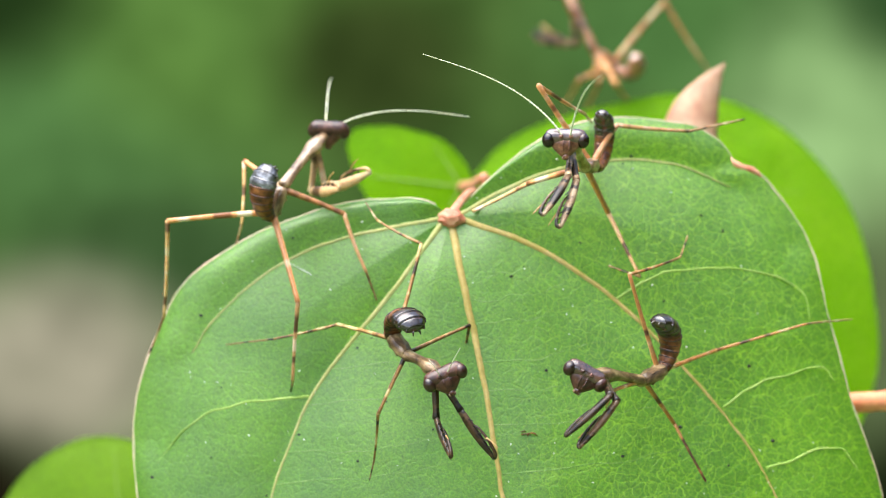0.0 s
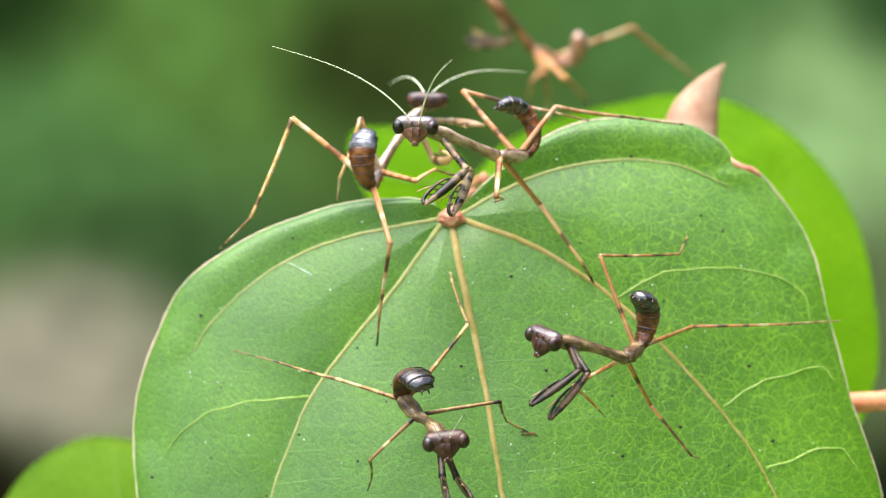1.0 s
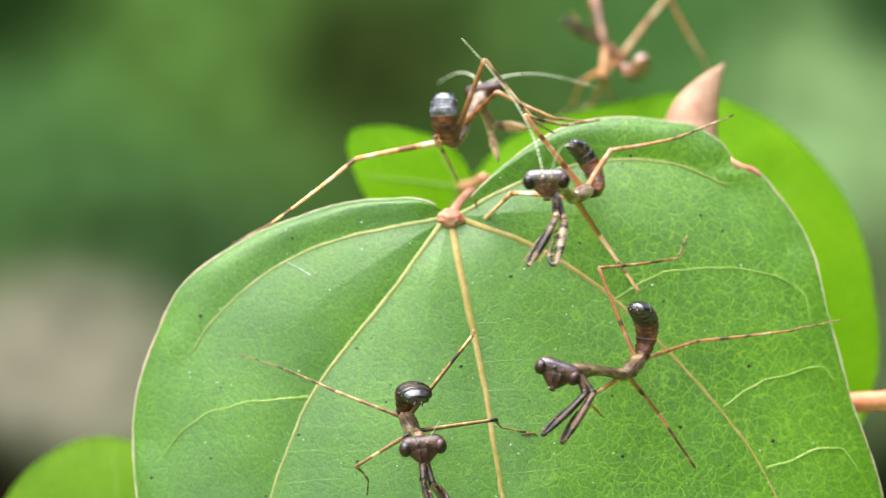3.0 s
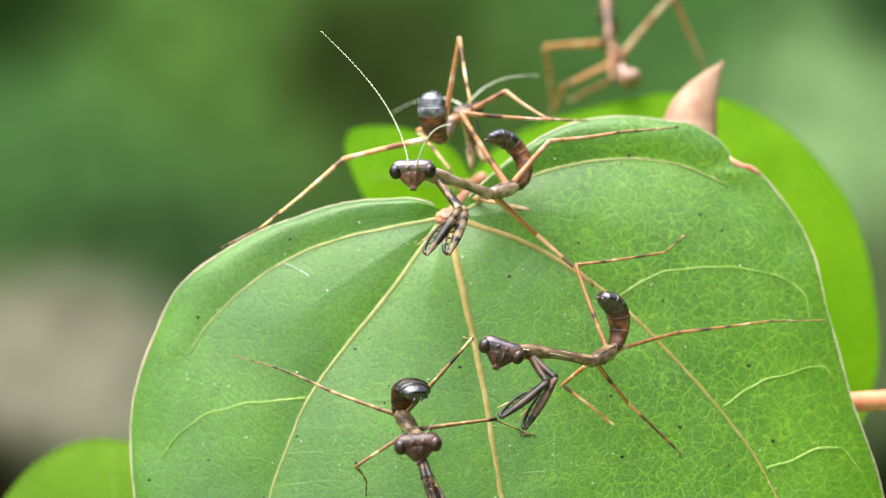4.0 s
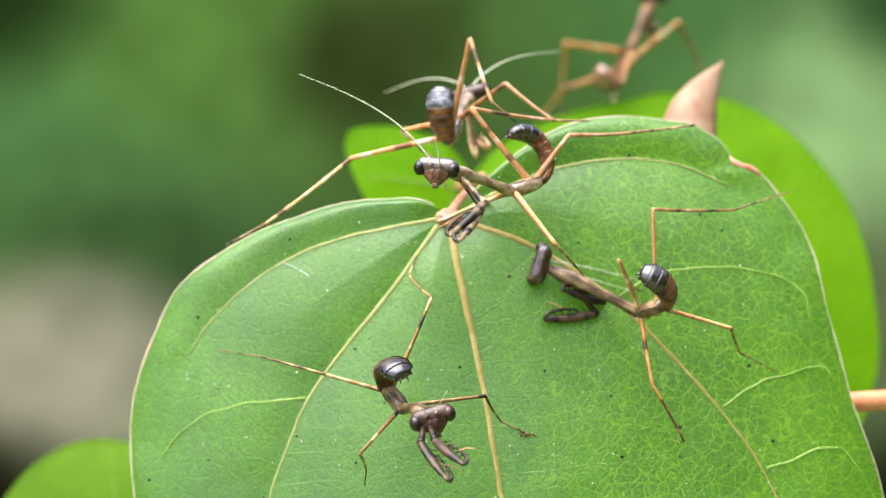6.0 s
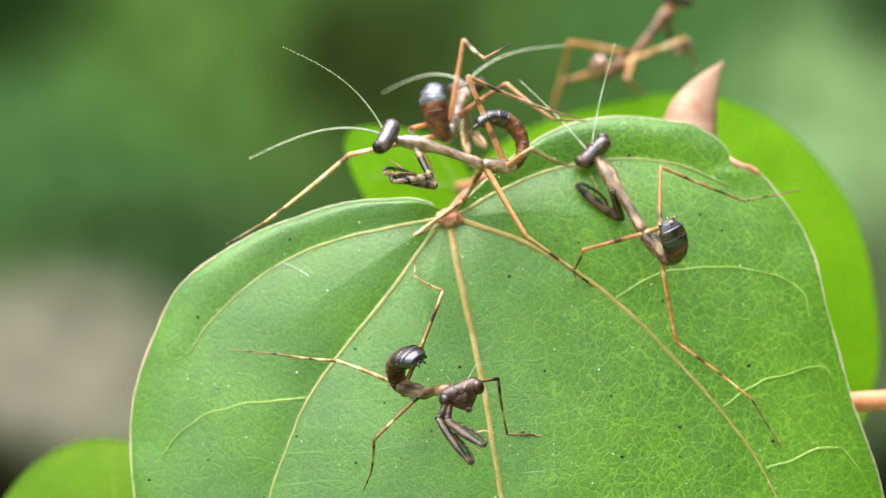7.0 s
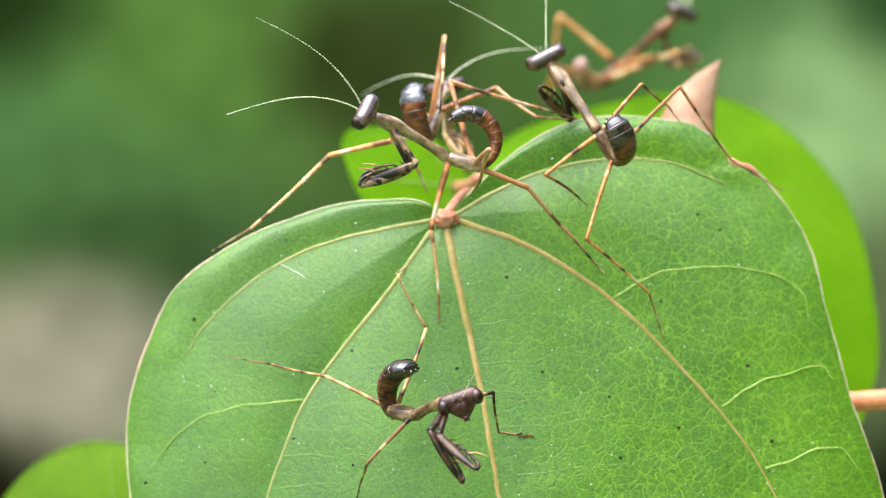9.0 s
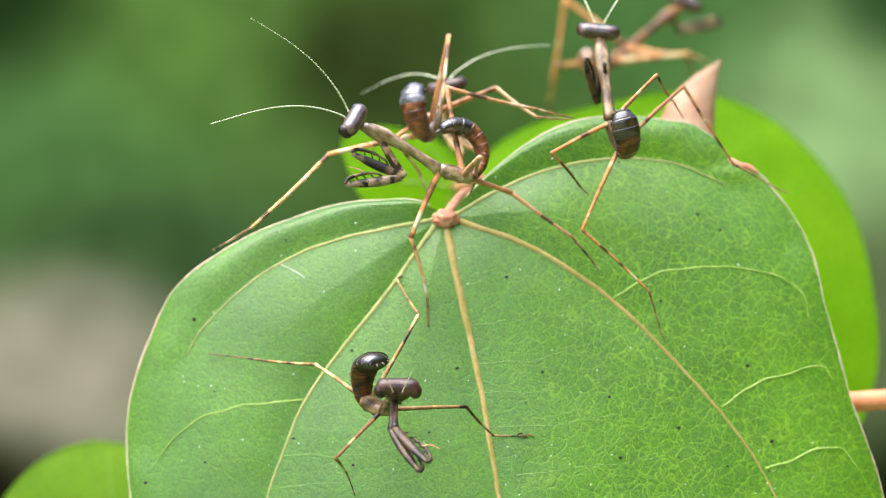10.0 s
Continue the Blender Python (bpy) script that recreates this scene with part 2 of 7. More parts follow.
def tube(bm, points, radii, sides=10, wide=1.0, up=(0, 1, 0), ripple=0.0, mat=0):
    """A round-ended limb along points (mm); wide: its breadth over its thickness."""
    pts = [Vector(p) for p in points]
    rings, n = [], len(pts)
    ref = Vector(up)
    for i, p in enumerate(pts):
        d = (pts[min(i + 1, n - 1)] - pts[max(i - 1, 0)]).normalized()
        a = ref - d * ref.dot(d)
        a = a.normalized() if a.length > 1e-5 else d.orthogonal().normalized()
        ref = a
        b = d.cross(a)
        r = radii[i] * (1 + ripple * random.uniform(-1, 1))
        rings.append([bm.verts.new((p + (a * math.cos(k * math.tau / sides) + b * wide * math.sin(k * math.tau / sides)) * r) * MM) for k in range(sides)])
    for q, s in zip(rings, rings[1:]):
        for k in range(sides):
            bm.faces.new((q[k], q[(k + 1) % sides], s[(k + 1) % sides], s[k])).material_index = mat
    for ring, e, inner in ((rings[0], pts[0], pts[1]), (rings[-1], pts[-1], pts[-2])):
        r = radii[0] if ring is rings[0] else radii[-1]
        tip = bm.verts.new((e + (e - inner).normalized() * r * 0.6) * MM)
        for k in range(sides):
            bm.faces.new((ring[k], ring[(k + 1) % sides], tip)).material_index = mat
    return bm


def ball(bm, centre, radii, segs=16, rings=10, shape=None):
    made = bmesh.ops.create_uvsphere(bm, u_segments=segs, v_segments=rings, radius=1.0)["verts"]
    for v in made:
        p = Vector(v.co)
        if shape:
            p = shape(p)
        v.co = Vector((centre[i] + p[i] * radii[i] for i in range(3))) * MM
    return bm


def bezier_line(ctrl, n):
    """n points along a smooth line through the control points (Catmull-Rom)."""
    c = [Vector(p) for p in ctrl]
    c = [2 * c[0] - c[1], *c, 2 * c[-1] - c[-2]]
    out = []
    for k in range(n):
        f = k / (n - 1) * (len(c) - 3)
        i = min(int(f), len(c) - 4)
        t = f - i
        a, b, d, e = c[i:i + 4]
        out.append(0.5 * ((2 * b) + (d - a) * t + (2 * a - 5 * b + 4 * d - e) * t * t + (3 * b - a - 3 * d + e) * t ** 3))
    return out


def thing(name, label, category, at=(0, 0, 0), group=""):
    ob = new(name)
    ob.empty_display_size = 0.001
    ob.location = Vector(at) * MM
    return tagged(ob, label, category, group)


# ---- the leaf ----
JOINT = Vector((0.4, 0.0, 1.4))
# bearing in degrees and reach in millimetres of the margin, from one side of the notch round the tip to the other
MARGIN_LEFT = [(142.2, 0.96), (161.7, 2.65), (169.3, 4.10), (178.8, 6.57), (183.4, 8.37), (188.4, 10.36), (193.7, 12.53), (201.5, 14.40), (209.4, 16.42), (216.1, 17.82), (221.5, 18.85), (232.7, 21.02), (244.7, 22.70), (256.3, 24.19), (266.8, 25.89), (272.8, 27.87), (276.4, 30.01)]
MARGIN_RIGHT = [(280.4, 28.37), (289.5, 26.89), (300.1, 26.36), (310.5, 26.00), (319.4, 25.06), (326.3, 23.30), (330.9, 21.49), (336.1, 19.64), (344.7, 17.79), (351.8, 16.90), (356.1, 16.42), (363.5, 15.16), (368.8, 14.15), (370.7, 13.30), (375.1, 12.88), (380.1, 12.00), (385.2, 10.45), (391.6, 8.68), (398.7, 6.51), (402.8, 4.48), (405.1, 2.86), (406.7, 1.29)]
MIDRIB = [(0.0, -0.2), (0.4, -2.4), (0.9, -4.8), (1.5, -7.8), (2.1, -11.6), (3.1, -17.2), (3.4, -26.2)]
VEIN_LOW_LEFT = [(-0.6, -0.5), (-2.7, -3.4), (-5.0, -6.2), (-6.3, -8.1), (-7.4, -10.7), (-8.1, -12.9), (-9.3, -16.9)]
VEIN_LEFT = [(-0.7, -0.1), (-2.8, -0.5), (-5.0, -0.98), (-7.0, -1.75), (-9.0, -2.98), (-10.8, -4.7), (-11.7, -6.1)]
VEIN_LOW_RIGHT = [(0.7, -0.2), (3.2, -1.1), (5.5, -2.4), (7.5, -3.9), (9.9, -6.3), (12.1, -8.8), (13.8, -11.3), (15.3, -14.7)]
VEIN_RIGHT = [(0.7, 0.3), (2.5, 1.3), (4.5, 2.1), (7.1, 2.6), (9.1, 2.6), (10.9, 2.2), (12.7, 1.4)]
CREASES = np.array([(p.x, p.y) for line in (MIDRIB, VEIN_LOW_LEFT, VEIN_LEFT + [(-12.4, -7.4), (-13.4, -10.0)], VEIN_LOW_RIGHT, VEIN_RIGHT + [(14.2, 0.3), (15.4, -1.2)]) for p in bezier_line([(u, v, 0) for u, v in line], 70)])


def leaf_y(x, z):
    """How far back the blade lies at a place, before its quilting: it leans back and its sides fall away."""
    u, v = x - JOINT.x, z - JOINT.z
    return 0.22 * v + (0.015 if u < 0 else 0.008) * u * u


def bearing_table(line):
    """Reaches and bearings (150 to 410 degrees) along a vein."""
    pts = [p for p in bezier_line([(u, v, 0) for u, v in line], 40) if math.hypot(p.x, p.y) > 0.5]
    turn = [math.degrees(math.atan2(p.y, p.x)) % 360 for p in pts]
    return [math.hypot(p.x, p.y) for p in pts], [b + 360 if b < 90 else b for b in turn]


FAN = [bearing_table(line) for line in (VEIN_LEFT, VEIN_LOW_LEFT, MIDRIB, VEIN_LOW_RIGHT, VEIN_RIGHT)]


def fold(u, v):
    """The blade's panels, which fan out from the joint and tip forward or back between the main veins."""
    r = math.hypot(u, v)
    b = math.degrees(math.atan2(v, u)) % 360
    b = b + 360 if b < 90 else b
    left, low_left, mid, low_right, right = (float(np.interp(r, rs, bs)) for rs, bs in FAN)
    # each panel: its two edges, and how far they and its middle lie back per millimetre of reach
    for near, end, a, m, c in ((135, left, 0.03, 0.06, 0.09), (left, low_left, 0.09, 0.082, 0.09), (low_left, mid, 0.09, 0.045, 0.0),
                               (mid, low_right, 0.0, 0.045, 0.07), (low_right, right, 0.07, 0.07, 0.11), (right, 412, 0.11, 0.085, 0.06)):
        if b <= end or end == 412:
            f = min(1.0, max(0.0, (b - near) / max(1.0, end - near)))
            tilt = a * (1 - f) * (1 - 2 * f) + 4 * m * f * (1 - f) + c * f * (2 * f - 1)
            break
    far = 1.0 if r < 7 else 7.0 / r + (1 - 7.0 / r) * 0.5
    return r * far * tilt


def quilt(u, v):
    """The swelling of the blade between its main veins, towards the viewer, and the hollow round the joint."""
    r = math.hypot(u, v)
    d = float(np.sqrt(((CREASES - (u, v)) ** 2).sum(axis=1).min()))
    swell = 0.42 * d * d / (d * d + 1.2 * d + 0.6)
    wave = 0.09 * noise.noise(Vector((u * 0.22, v * 0.22, 3.1))) + 0.03 * noise.noise(Vector((u * 0.8, v * 0.8, 7.7)))
    return -swell + wave * min(1.0, r / 3) + 0.45 * math.exp(-r * r / 2.0)


def on_leaf(u, v, lift=0.0):
    return Vector((JOINT.x + u, leaf_y(JOINT.x + u, JOINT.z + v) + fold(u, v) + quilt(u, v) - lift, JOINT.z + v))


def sheet(name, bearings, reach, place, rings, mat, parent):
    """A thin leaf blade: rings of points from its centre to its margin, which a rim of its own closes."""
    bm = bmesh.new()
    n, closed = len(bearings), abs(bearings[-1] - bearings[0] - 360) < 1e-6
    n -= closed
    centre = bm.verts.new(place(0, 0, 0.0) * MM)
    grid = []
    for k in range(1, rings + 1):
        s = (k / rings) ** 0.9
        turns = [radians(b) for b in bearings[:n]]
        grid.append([bm.verts.new(place(r * s * math.cos(a), r * s * math.sin(a), s) * MM) for a, r in zip(turns, reach)])
    for i in range(n if closed else n - 1):
        j = (i + 1) % n
        bm.faces.new((centre, grid[0][i], grid[0][j]))
        for q, s in zip(grid, grid[1:]):
            bm.faces.new((q[i], s[i], s[j], q[j]))
    return part(name, bm, mat, parent)


def margin(pairs, n, close=False):
    """n bearings and smooth reaches between the given pairs."""
    if close:
        pairs = [(pairs[-1][0] - 360, pairs[-1][1]), *pairs, (pairs[0][0] + 360, pairs[0][1])]
        start, end = pairs[1][0], pairs[1][0] + 360
    else:
        start, end = pairs[0][0], pairs[-1][0]
    line = bezier_line([(a, r, 0) for a, r in pairs], 24 * len(pairs))
    xs, ys = [p.x for p in line], [p.y for p in line]
    grid = [start + (end - start) * i / (n - 1) for i in range(n)]
    return grid, [float(np.interp(g, xs, ys)) for g in grid]


def vein(ctrl, thick, parent, n=22, fine=False, mat=None):
    """A vein that stands proud of the blade and thins towards its end; ctrl: places across and up from the joint."""
    line = bezier_line([(u, v, 0) for u, v in (ctrl if fine else [(0.02, 0.05), *ctrl])], n)
    radii = [thick * (1 - (0.70 if fine else 0.80) * i / (n - 1)) * (1 if not fine else min(1.0, 0.4 + 4 * (n - 1 - i) / n)) * random.uniform(0.93, 1.07) for i in range(n)]
    line = [p + Vector((noise.noise(p * 0.9), noise.noise(p * 0.9 + Vector((9, 4, 2))), 0)) * (0.14 if fine else 0.05) * min(1.0, i / 4) for i, p in enumerate(line)]
    pts = [on_leaf(p.x, p.y, (-0.30 if fine else -0.22) * r) for p, r in zip(line, radii)]
    part("vein", tube(bmesh.new(), pts, [0.55 * r for r in radii], 10, wide=1.55), mat or (VEIN_FINE if fine else VEIN), parent, "pale green side vein" if fine else "yellowish raised main vein")


def build_leaf():
    leaf = thing("leaf", "broad heart-shaped green leaf with yellowish veins on a pink stalk", "leaf")
    grid, reach = margin(MARGIN_LEFT + MARGIN_RIGHT, 340)
    reach = [r * (1 + 0.004 * noise.noise(Vector((g * 0.35, 0, 1)))) for g, r in zip(grid, reach)]
    sheet("blade", grid, reach, lambda u, v, s: on_leaf(u, v) + Vector((0, 0.55 * s ** 14, 0)), 84, LEAF, leaf)
    edge = [on_leaf(r * math.cos(radians(g)), r * math.sin(radians(g))) + Vector((0, 0.55 + 0.05, 0)) for g, r in zip(grid, reach)]
    part("margin", tube(bmesh.new(), edge, [0.06 * (1 + 0.5 * noise.noise(Vector((p.x * 0.5, 0, p.z * 0.5)))) * random.uniform(0.85, 1.15) for p in edge], 6), RIM, leaf, "pale pinkish leaf margin")
    scar = [p + Vector((-0.04, -0.03, -0.05)) for g, p in zip(grid, edge) if 367.6 < g < 372.4]
    part("scar", tube(bmesh.new(), scar, [0.06 + 0.16 * math.sin(math.pi * i / (len(scar) - 1)) for i in range(len(scar))], 10, ripple=0.15), PINK, leaf, "healed pinkish-orange scar in the leaf margin")
    vein(MIDRIB, 0.29, leaf, 40)
    vein(VEIN_LOW_LEFT, 0.19, leaf, 34, mat=VEIN_PALE)
    vein(VEIN_LEFT, 0.15, leaf, 30, mat=VEIN_PALE)
    vein(VEIN_LOW_RIGHT, 0.21, leaf, 36)
    vein(VEIN_RIGHT, 0.16, leaf, 30, mat=VEIN_PALE)
    for ctrl in ([(7.3, -3.6), (8.7, -2.8), (10.5, -2.3), (12.8, -2.3), (14.9, -2.8), (15.9, -3.5), (16.1, -4.9)],
                 [(12.0, -8.4), (13.4, -7.5), (15.0, -7.0), (16.6, -6.7), (17.2, -7.4)],
                 [(-6.3, -7.9), (-8.4, -8.1), (-10.4, -8.5), (-12.0, -9.5), (-13.2, -11.0)],
                 [(13.9, -11.1), (15.7, -10.5), (17.4, -10.3), (18.2, -11.4)]):
        vein(ctrl, 0.085, leaf, 26, True)
    rng = random.Random(12)
    for a, b, count in ((MIDRIB, VEIN_LOW_RIGHT, 11), (VEIN_LOW_LEFT, MIDRIB, 7)):
        one, two = (bezier_line([(u, v, 0) for u, v in line], 60) for line in (a, b))
        for k in range(count):
            f = 0.08 + 0.85 * (k + rng.uniform(0.3, 0.7)) / count
            p = one[int(59 * f)]
            q = min(two, key=lambda w: abs(w.y - 0.9 * p.y - 0.4))
            q = p.lerp(q, rng.uniform(0.7, 0.98))
            if (q - p).length < 1.5:
                continue
            bend = (q - p).orthogonal().normalized()
            line = [p.lerp(q, s / 7) + bend * (0.04 * (q - p).length * math.sin(math.pi * s / 7) * -1 + rng.uniform(-0.18, 0.18)) for s in range(8)]
            vein([(w.x, w.y) for w in line], 0.036, leaf, 24, True, VEIN_FAINT)
    # swollen joint and stalk, which runs back and up to the twig
    stalk = bezier_line([(0.40, 0.55, 1.20), (0.42, 0.40, 1.45), (0.6, 1.5, 1.85), (1.05, 4.6, 2.45), (1.5, 8.0, 2.75), (2.0, 12.0, 2.2)], 26)
    part("petiole", tube(bmesh.new(), stalk, [(0.20 + 0.08 * math.exp(-((i - 5) / 3.0) ** 2)) * (0.6 if i == 0 else 1) for i in range(26)], 14, ripple=0.06), PINK, leaf, "pink fleshy leaf stalk")
    bm = bmesh.new()
    ball(bm, (0.38, 0.30, 1.36), (0.56, 0.32, 0.40), 28, 18, lambda p: p * (1 + 0.34 * noise.noise(p * 2.6)))
    part("joint", bm, PINK, leaf, "swollen pink joint where the veins meet")
    return leaf


def build_back_leaf(name, label, centre, pairs, lean, cup, mat, stalk, veins=5, size=1.0):
    """A plainer leaf behind the main one; centre in millimetres."""
    leaf = thing(name, label, "leaf", centre)
    grid, reach = margin(pairs, 121, True)
    reach = [1.025 * size * r for r in reach]

    def place(u, v, s):
        return Vector((u, lean * v + cup * (u * u + v * v) + 0.12 * noise.noise(Vector((u * 0.4, v * 0.4, centre[0]))), v))
    sheet("blade", grid, reach, place, 26, mat, leaf)
    rim = [place(r * math.cos(radians(g)), r * math.sin(radians(g)), 1) for g, r in zip(grid, reach)]
    part("margin", tube(bmesh.new(), rim, [0.06] * len(rim), 6), mat, leaf, "thin smooth margin")
    foot = Vector(stalk[0])
    for k in range(veins):
        g, r = grid[int((k + 0.5) * 120 / veins)], reach[int((k + 0.5) * 120 / veins)] * 0.85
        end = Vector((r * math.cos(radians(g)), 0, r * math.sin(radians(g))))
        line = [foot.lerp(end, f / 11) for f in range(12)]
        pts = [place(p.x, p.z, 0) - Vector((0, 0.03, 0)) for p in line]
        part("vein", tube(bmesh.new(), pts, [0.07 * (1 - 0.07 * i) for i in range(12)], 6), VEIN_FINE, leaf)
    line = bezier_line(stalk, 16)
    part("petiole", tube(bmesh.new(), line, [0.28] * 16, 10), PINK, leaf, "pink leaf stalk")
    return leaf


build_leaf()
build_back_leaf("leaf", "bright green leaf behind the main leaf, out of focus", (11.92, 27.9, -2.585),
                [(-3, 11.27), (11.5, 11.03), (24, 10.96), (36.6, 10.77), (51, 10.65), (66.6, 10.4), (83.7, 9.93), (97, 9.51), (114.5, 9.63), (132, 10.16), (143, 10.26), (161, 10.0), (195, 8.75), (242, 8.96), (277, 12.2), (303, 12.8), (327, 12.3), (343.5, 11.85)],
                0.12, 0.01045, LEAF_BACK, [(-8.4, 0.9, 5.4), (-9.0, -6.0, 5.9), (-9.9, -15.3, 6.1)], 5, 1.155)
build_back_leaf("leaf", "small young bright green leaf beside the leaf joint", (-1.555, 24.7, 4.15),
                [(0, 2.66), (35, 2.21), (86, 2.07), (123, 2.80), (143, 3.66), (155, 3.61), (175, 2.95), (202, 2.56), (239, 2.44), (284, 2.88), (330, 3.12)],
                0.10, 0.03, LEAF_BACK, [(2.6, 0.2, -0.65), (3.2, -5.0, -0.7), (3.6, -12.7, -0.6)], 3, 1.134)
build_back_leaf("leaf", "dark green leaf low behind the main leaf, blurred", (-19.32, 22.0, -14.83),
                [(28, 4.57), (53, 4.64), (82, 4.38), (117, 4.15), (145, 4.34), (169, 4.74), (194, 5.11), (247, 4.72), (300, 4.99), (348, 4.43)],
                0.15, 0.02, LEAF_DARK, [(2.0, 0.3, -3.0), (9.0, -1.0, -9.0), (21.0, -8.5, -22.0)], 4)


def build_bract():
    """A folded, pointed young leaf, pale salmon, standing behind the top of the blade."""
    ob = thing("young_leaf", "folded pointed salmon-pink young leaf behind the leaf edge", "leaf", (13.10, 15.0, 6.11))
    bm = bmesh.new()
    n, m = 22, 9
    rows = []
    for i in range(n):
        f = i / (n - 1)
        left, right = Vector((-1.73 + 3.15 * f ** 2.7, 0.35 * f, -0.73 + 4.1 * f ** 1.05)), Vector((1.0 + 0.42 * f ** 3, 0.35 * f, -1.26 + 4.62 * f ** 0.92))
        rows.append([bm.verts.new((left.lerp(right, s) + Vector((0, -0.9 * math.sin(math.pi * s) * (1 - f) - 0.04 * noise.noise(Vector((f * 5, s * 3, 2))), 0))) * 1.039 * MM) for s in [k / (m - 1) for k in range(m)]])
    for a, b in zip(rows, rows[1:]):
        for k in range(m - 1):
            bm.faces.new((a[k], a[k + 1], b[k + 1], b[k]))
    blade = part("blade", bm, BRACT, ob)
    solid = blade.modifiers.new("thickness", "SOLIDIFY")
    solid.thickness = 0.00018
    part("petiole", tube(bmesh.new(), bezier_line([(0.0, -0.3, -0.7), (-3.0, -1.0, -2.5), (-10.8, -3.2, -3.9)], 16), [0.22] * 16, 8), PINK, ob)
    return ob


def build_twig():
    ob = thing("twig", "reddish orange woody twig that bears the leaves", "twig", (2.0, 12.0, 0.0))
    part("stem", tube(bmesh.new(), bezier_line([(0.6, 10.0, -300.0), (0.3, 6.0, -150.0), (0.5, 2.0, -40.0), (0, 0, -8.0), (0.0, 0, 0.5), (-0.2, 0.3, 2.6)], 60), [1.0 - 0.6 * i / 59 for i in range(60)], 12, ripple=0.04), STEM, ob)
    part("side_shoot", tube(bmesh.new(), bezier_line([(0.2, 0.3, -14.0), (8.0, -2.0, -9.0), (17.0, -5.5, -7.35), (22.0, -6.0, -7.2), (34.0, -5.0, -7.6)], 34), [0.50] * 34, 12, ripple=0.03), STEM, ob, "smooth orange side shoot")
    return ob


build_bract()
build_twig()


DROPPINGS = [(-11.3, -4.4), (2.6, -2.6), (4.1, -6.7), (7.0, -7.8), (7.4, -10.4), (14.2, -9.9), (12.2, -0.6), (9.4, -3.7), (13.2, -6.6), (0.4, -6.5), (-13.4, -11.6), (8.1, 2.8), (11.2, 0.1), (-4.1, -10.6), (10.0, -9.2)]


def build_specks(name, label, mat, count, size, seed, fixed=()):
    rng = random.Random(seed)
    bm = bmesh.new()
    for _ in range(count):
        u, v = rng.uniform(-13, 17), rng.uniform(-13, 3)
        b = math.degrees(math.atan2(v, u)) % 360
        b = b + 360 if b < 90 else b
        if not 150 < b < 400 or math.hypot(u, v) > 0.86 * float(np.interp(b, [p[0] for p in MARGIN_LEFT + MARGIN_RIGHT], [p[1] for p in MARGIN_LEFT + MARGIN_RIGHT])):
            continue
        r = size * rng.uniform(0.6, 1.5)
        p = on_leaf(u, v, 0.3 * r)
        ball(bm, p, (r * rng.uniform(0.8, 1.5), r * 0.6, r), 7, 5)
    for u, v in fixed:
        r = size * rng.uniform(1.5, 2.2)
        ball(bm, on_leaf(u, v, 0.3 * r), (r * rng.uniform(0.8, 1.4), r * 0.6, r), 8, 6)
    ob = new(name, mesh_of(bm, name, mat))
    return tagged(ob, label, "speck", kind="stuff")


def build_fibre():
    line = [on_leaf(u, v, 0.06) for u, v in ((-7.35, -2.0), (-7.1, -2.1), (-6.8, -2.25), (-6.5, -2.4), (-6.25, -2.55))]
    tagged(new("plant_fibre", mesh_of(tube(bmesh.new(), bezier_line(line, 16), [0.017] * 16, 6), "plant_fibre", FLECK)), "short white plant fibre lying on the leaf", "fibre")


def build_scrap(u, v, seed):
    """A dry crumb of plant, twisted, lying on the blade."""
    rng = random.Random(seed)
    bm = bmesh.new()
    for _ in range(4):
        a, b = rng.uniform(-0.35, 0.35), rng.uniform(-0.15, 0.15)
        c, d = a + rng.uniform(0.15, 0.4), b + rng.uniform(-0.18, 0.18)
        line = [on_leaf(u + a, v + b, 0.04), on_leaf(u + (a + c) / 2, v + (b + d) / 2 + 0.05, 0.09), on_leaf(u + c, v + d, 0.04)]
        tube(bm, bezier_line(line, 7), [0.02, 0.035, 0.03, 0.035, 0.028, 0.03, 0.012], 6, ripple=0.2)
    return tagged(new("dry_plant_scrap", mesh_of(bm, "dry_plant_scrap", ABDOMEN_RUST)), "tiny dry brown plant scrap lying on the leaf", "plant scrap")


build_fibre()
build_specks("specks", "tiny black droppings scattered on the leaf", SPECK, 36, 0.034, 5, DROPPINGS)
build_scrap(3.15, -9.35, 3)
build_specks("flecks", "tiny pale flecks of dust on the leaf", FLECK, 120, 0.025, 9)


# ---- ground and distance ----
def build_ground():
    bm = bmesh.new()
    n = 40
    g = [[bm.verts.new(((i / n - 0.5) * 60, (j / n - 0.5) * 60, -0.30 + 0.01 * noise.noise(Vector((i * 0.7, j * 0.7, 0))))) for j in range(n + 1)] for i in range(n + 1)]
    for i in range(n):
        for j in range(n):
            bm.faces.new((g[i][j], g[i + 1][j], g[i + 1][j + 1], g[i][j + 1]))
    m, nt, bsdf = nodes_of("leaf_litter")
    vec = coords(nt, 1.0)
    nt.links.new(ramp(nt, noise_of(nt, vec, 30, 4), [(0.3, (0.05, 0.06, 0.02)), (0.5, (0.07, 0.13, 0.03)), (0.7, (0.16, 0.14, 0.08))]), bsdf.inputs["Base Color"])
    bsdf.inputs["Roughness"].default_value = 0.9
    tagged(new("ground", mesh_of(bm, "ground", m)), "shaded ground with leaf litter and low plants", "ground", kind="structure")


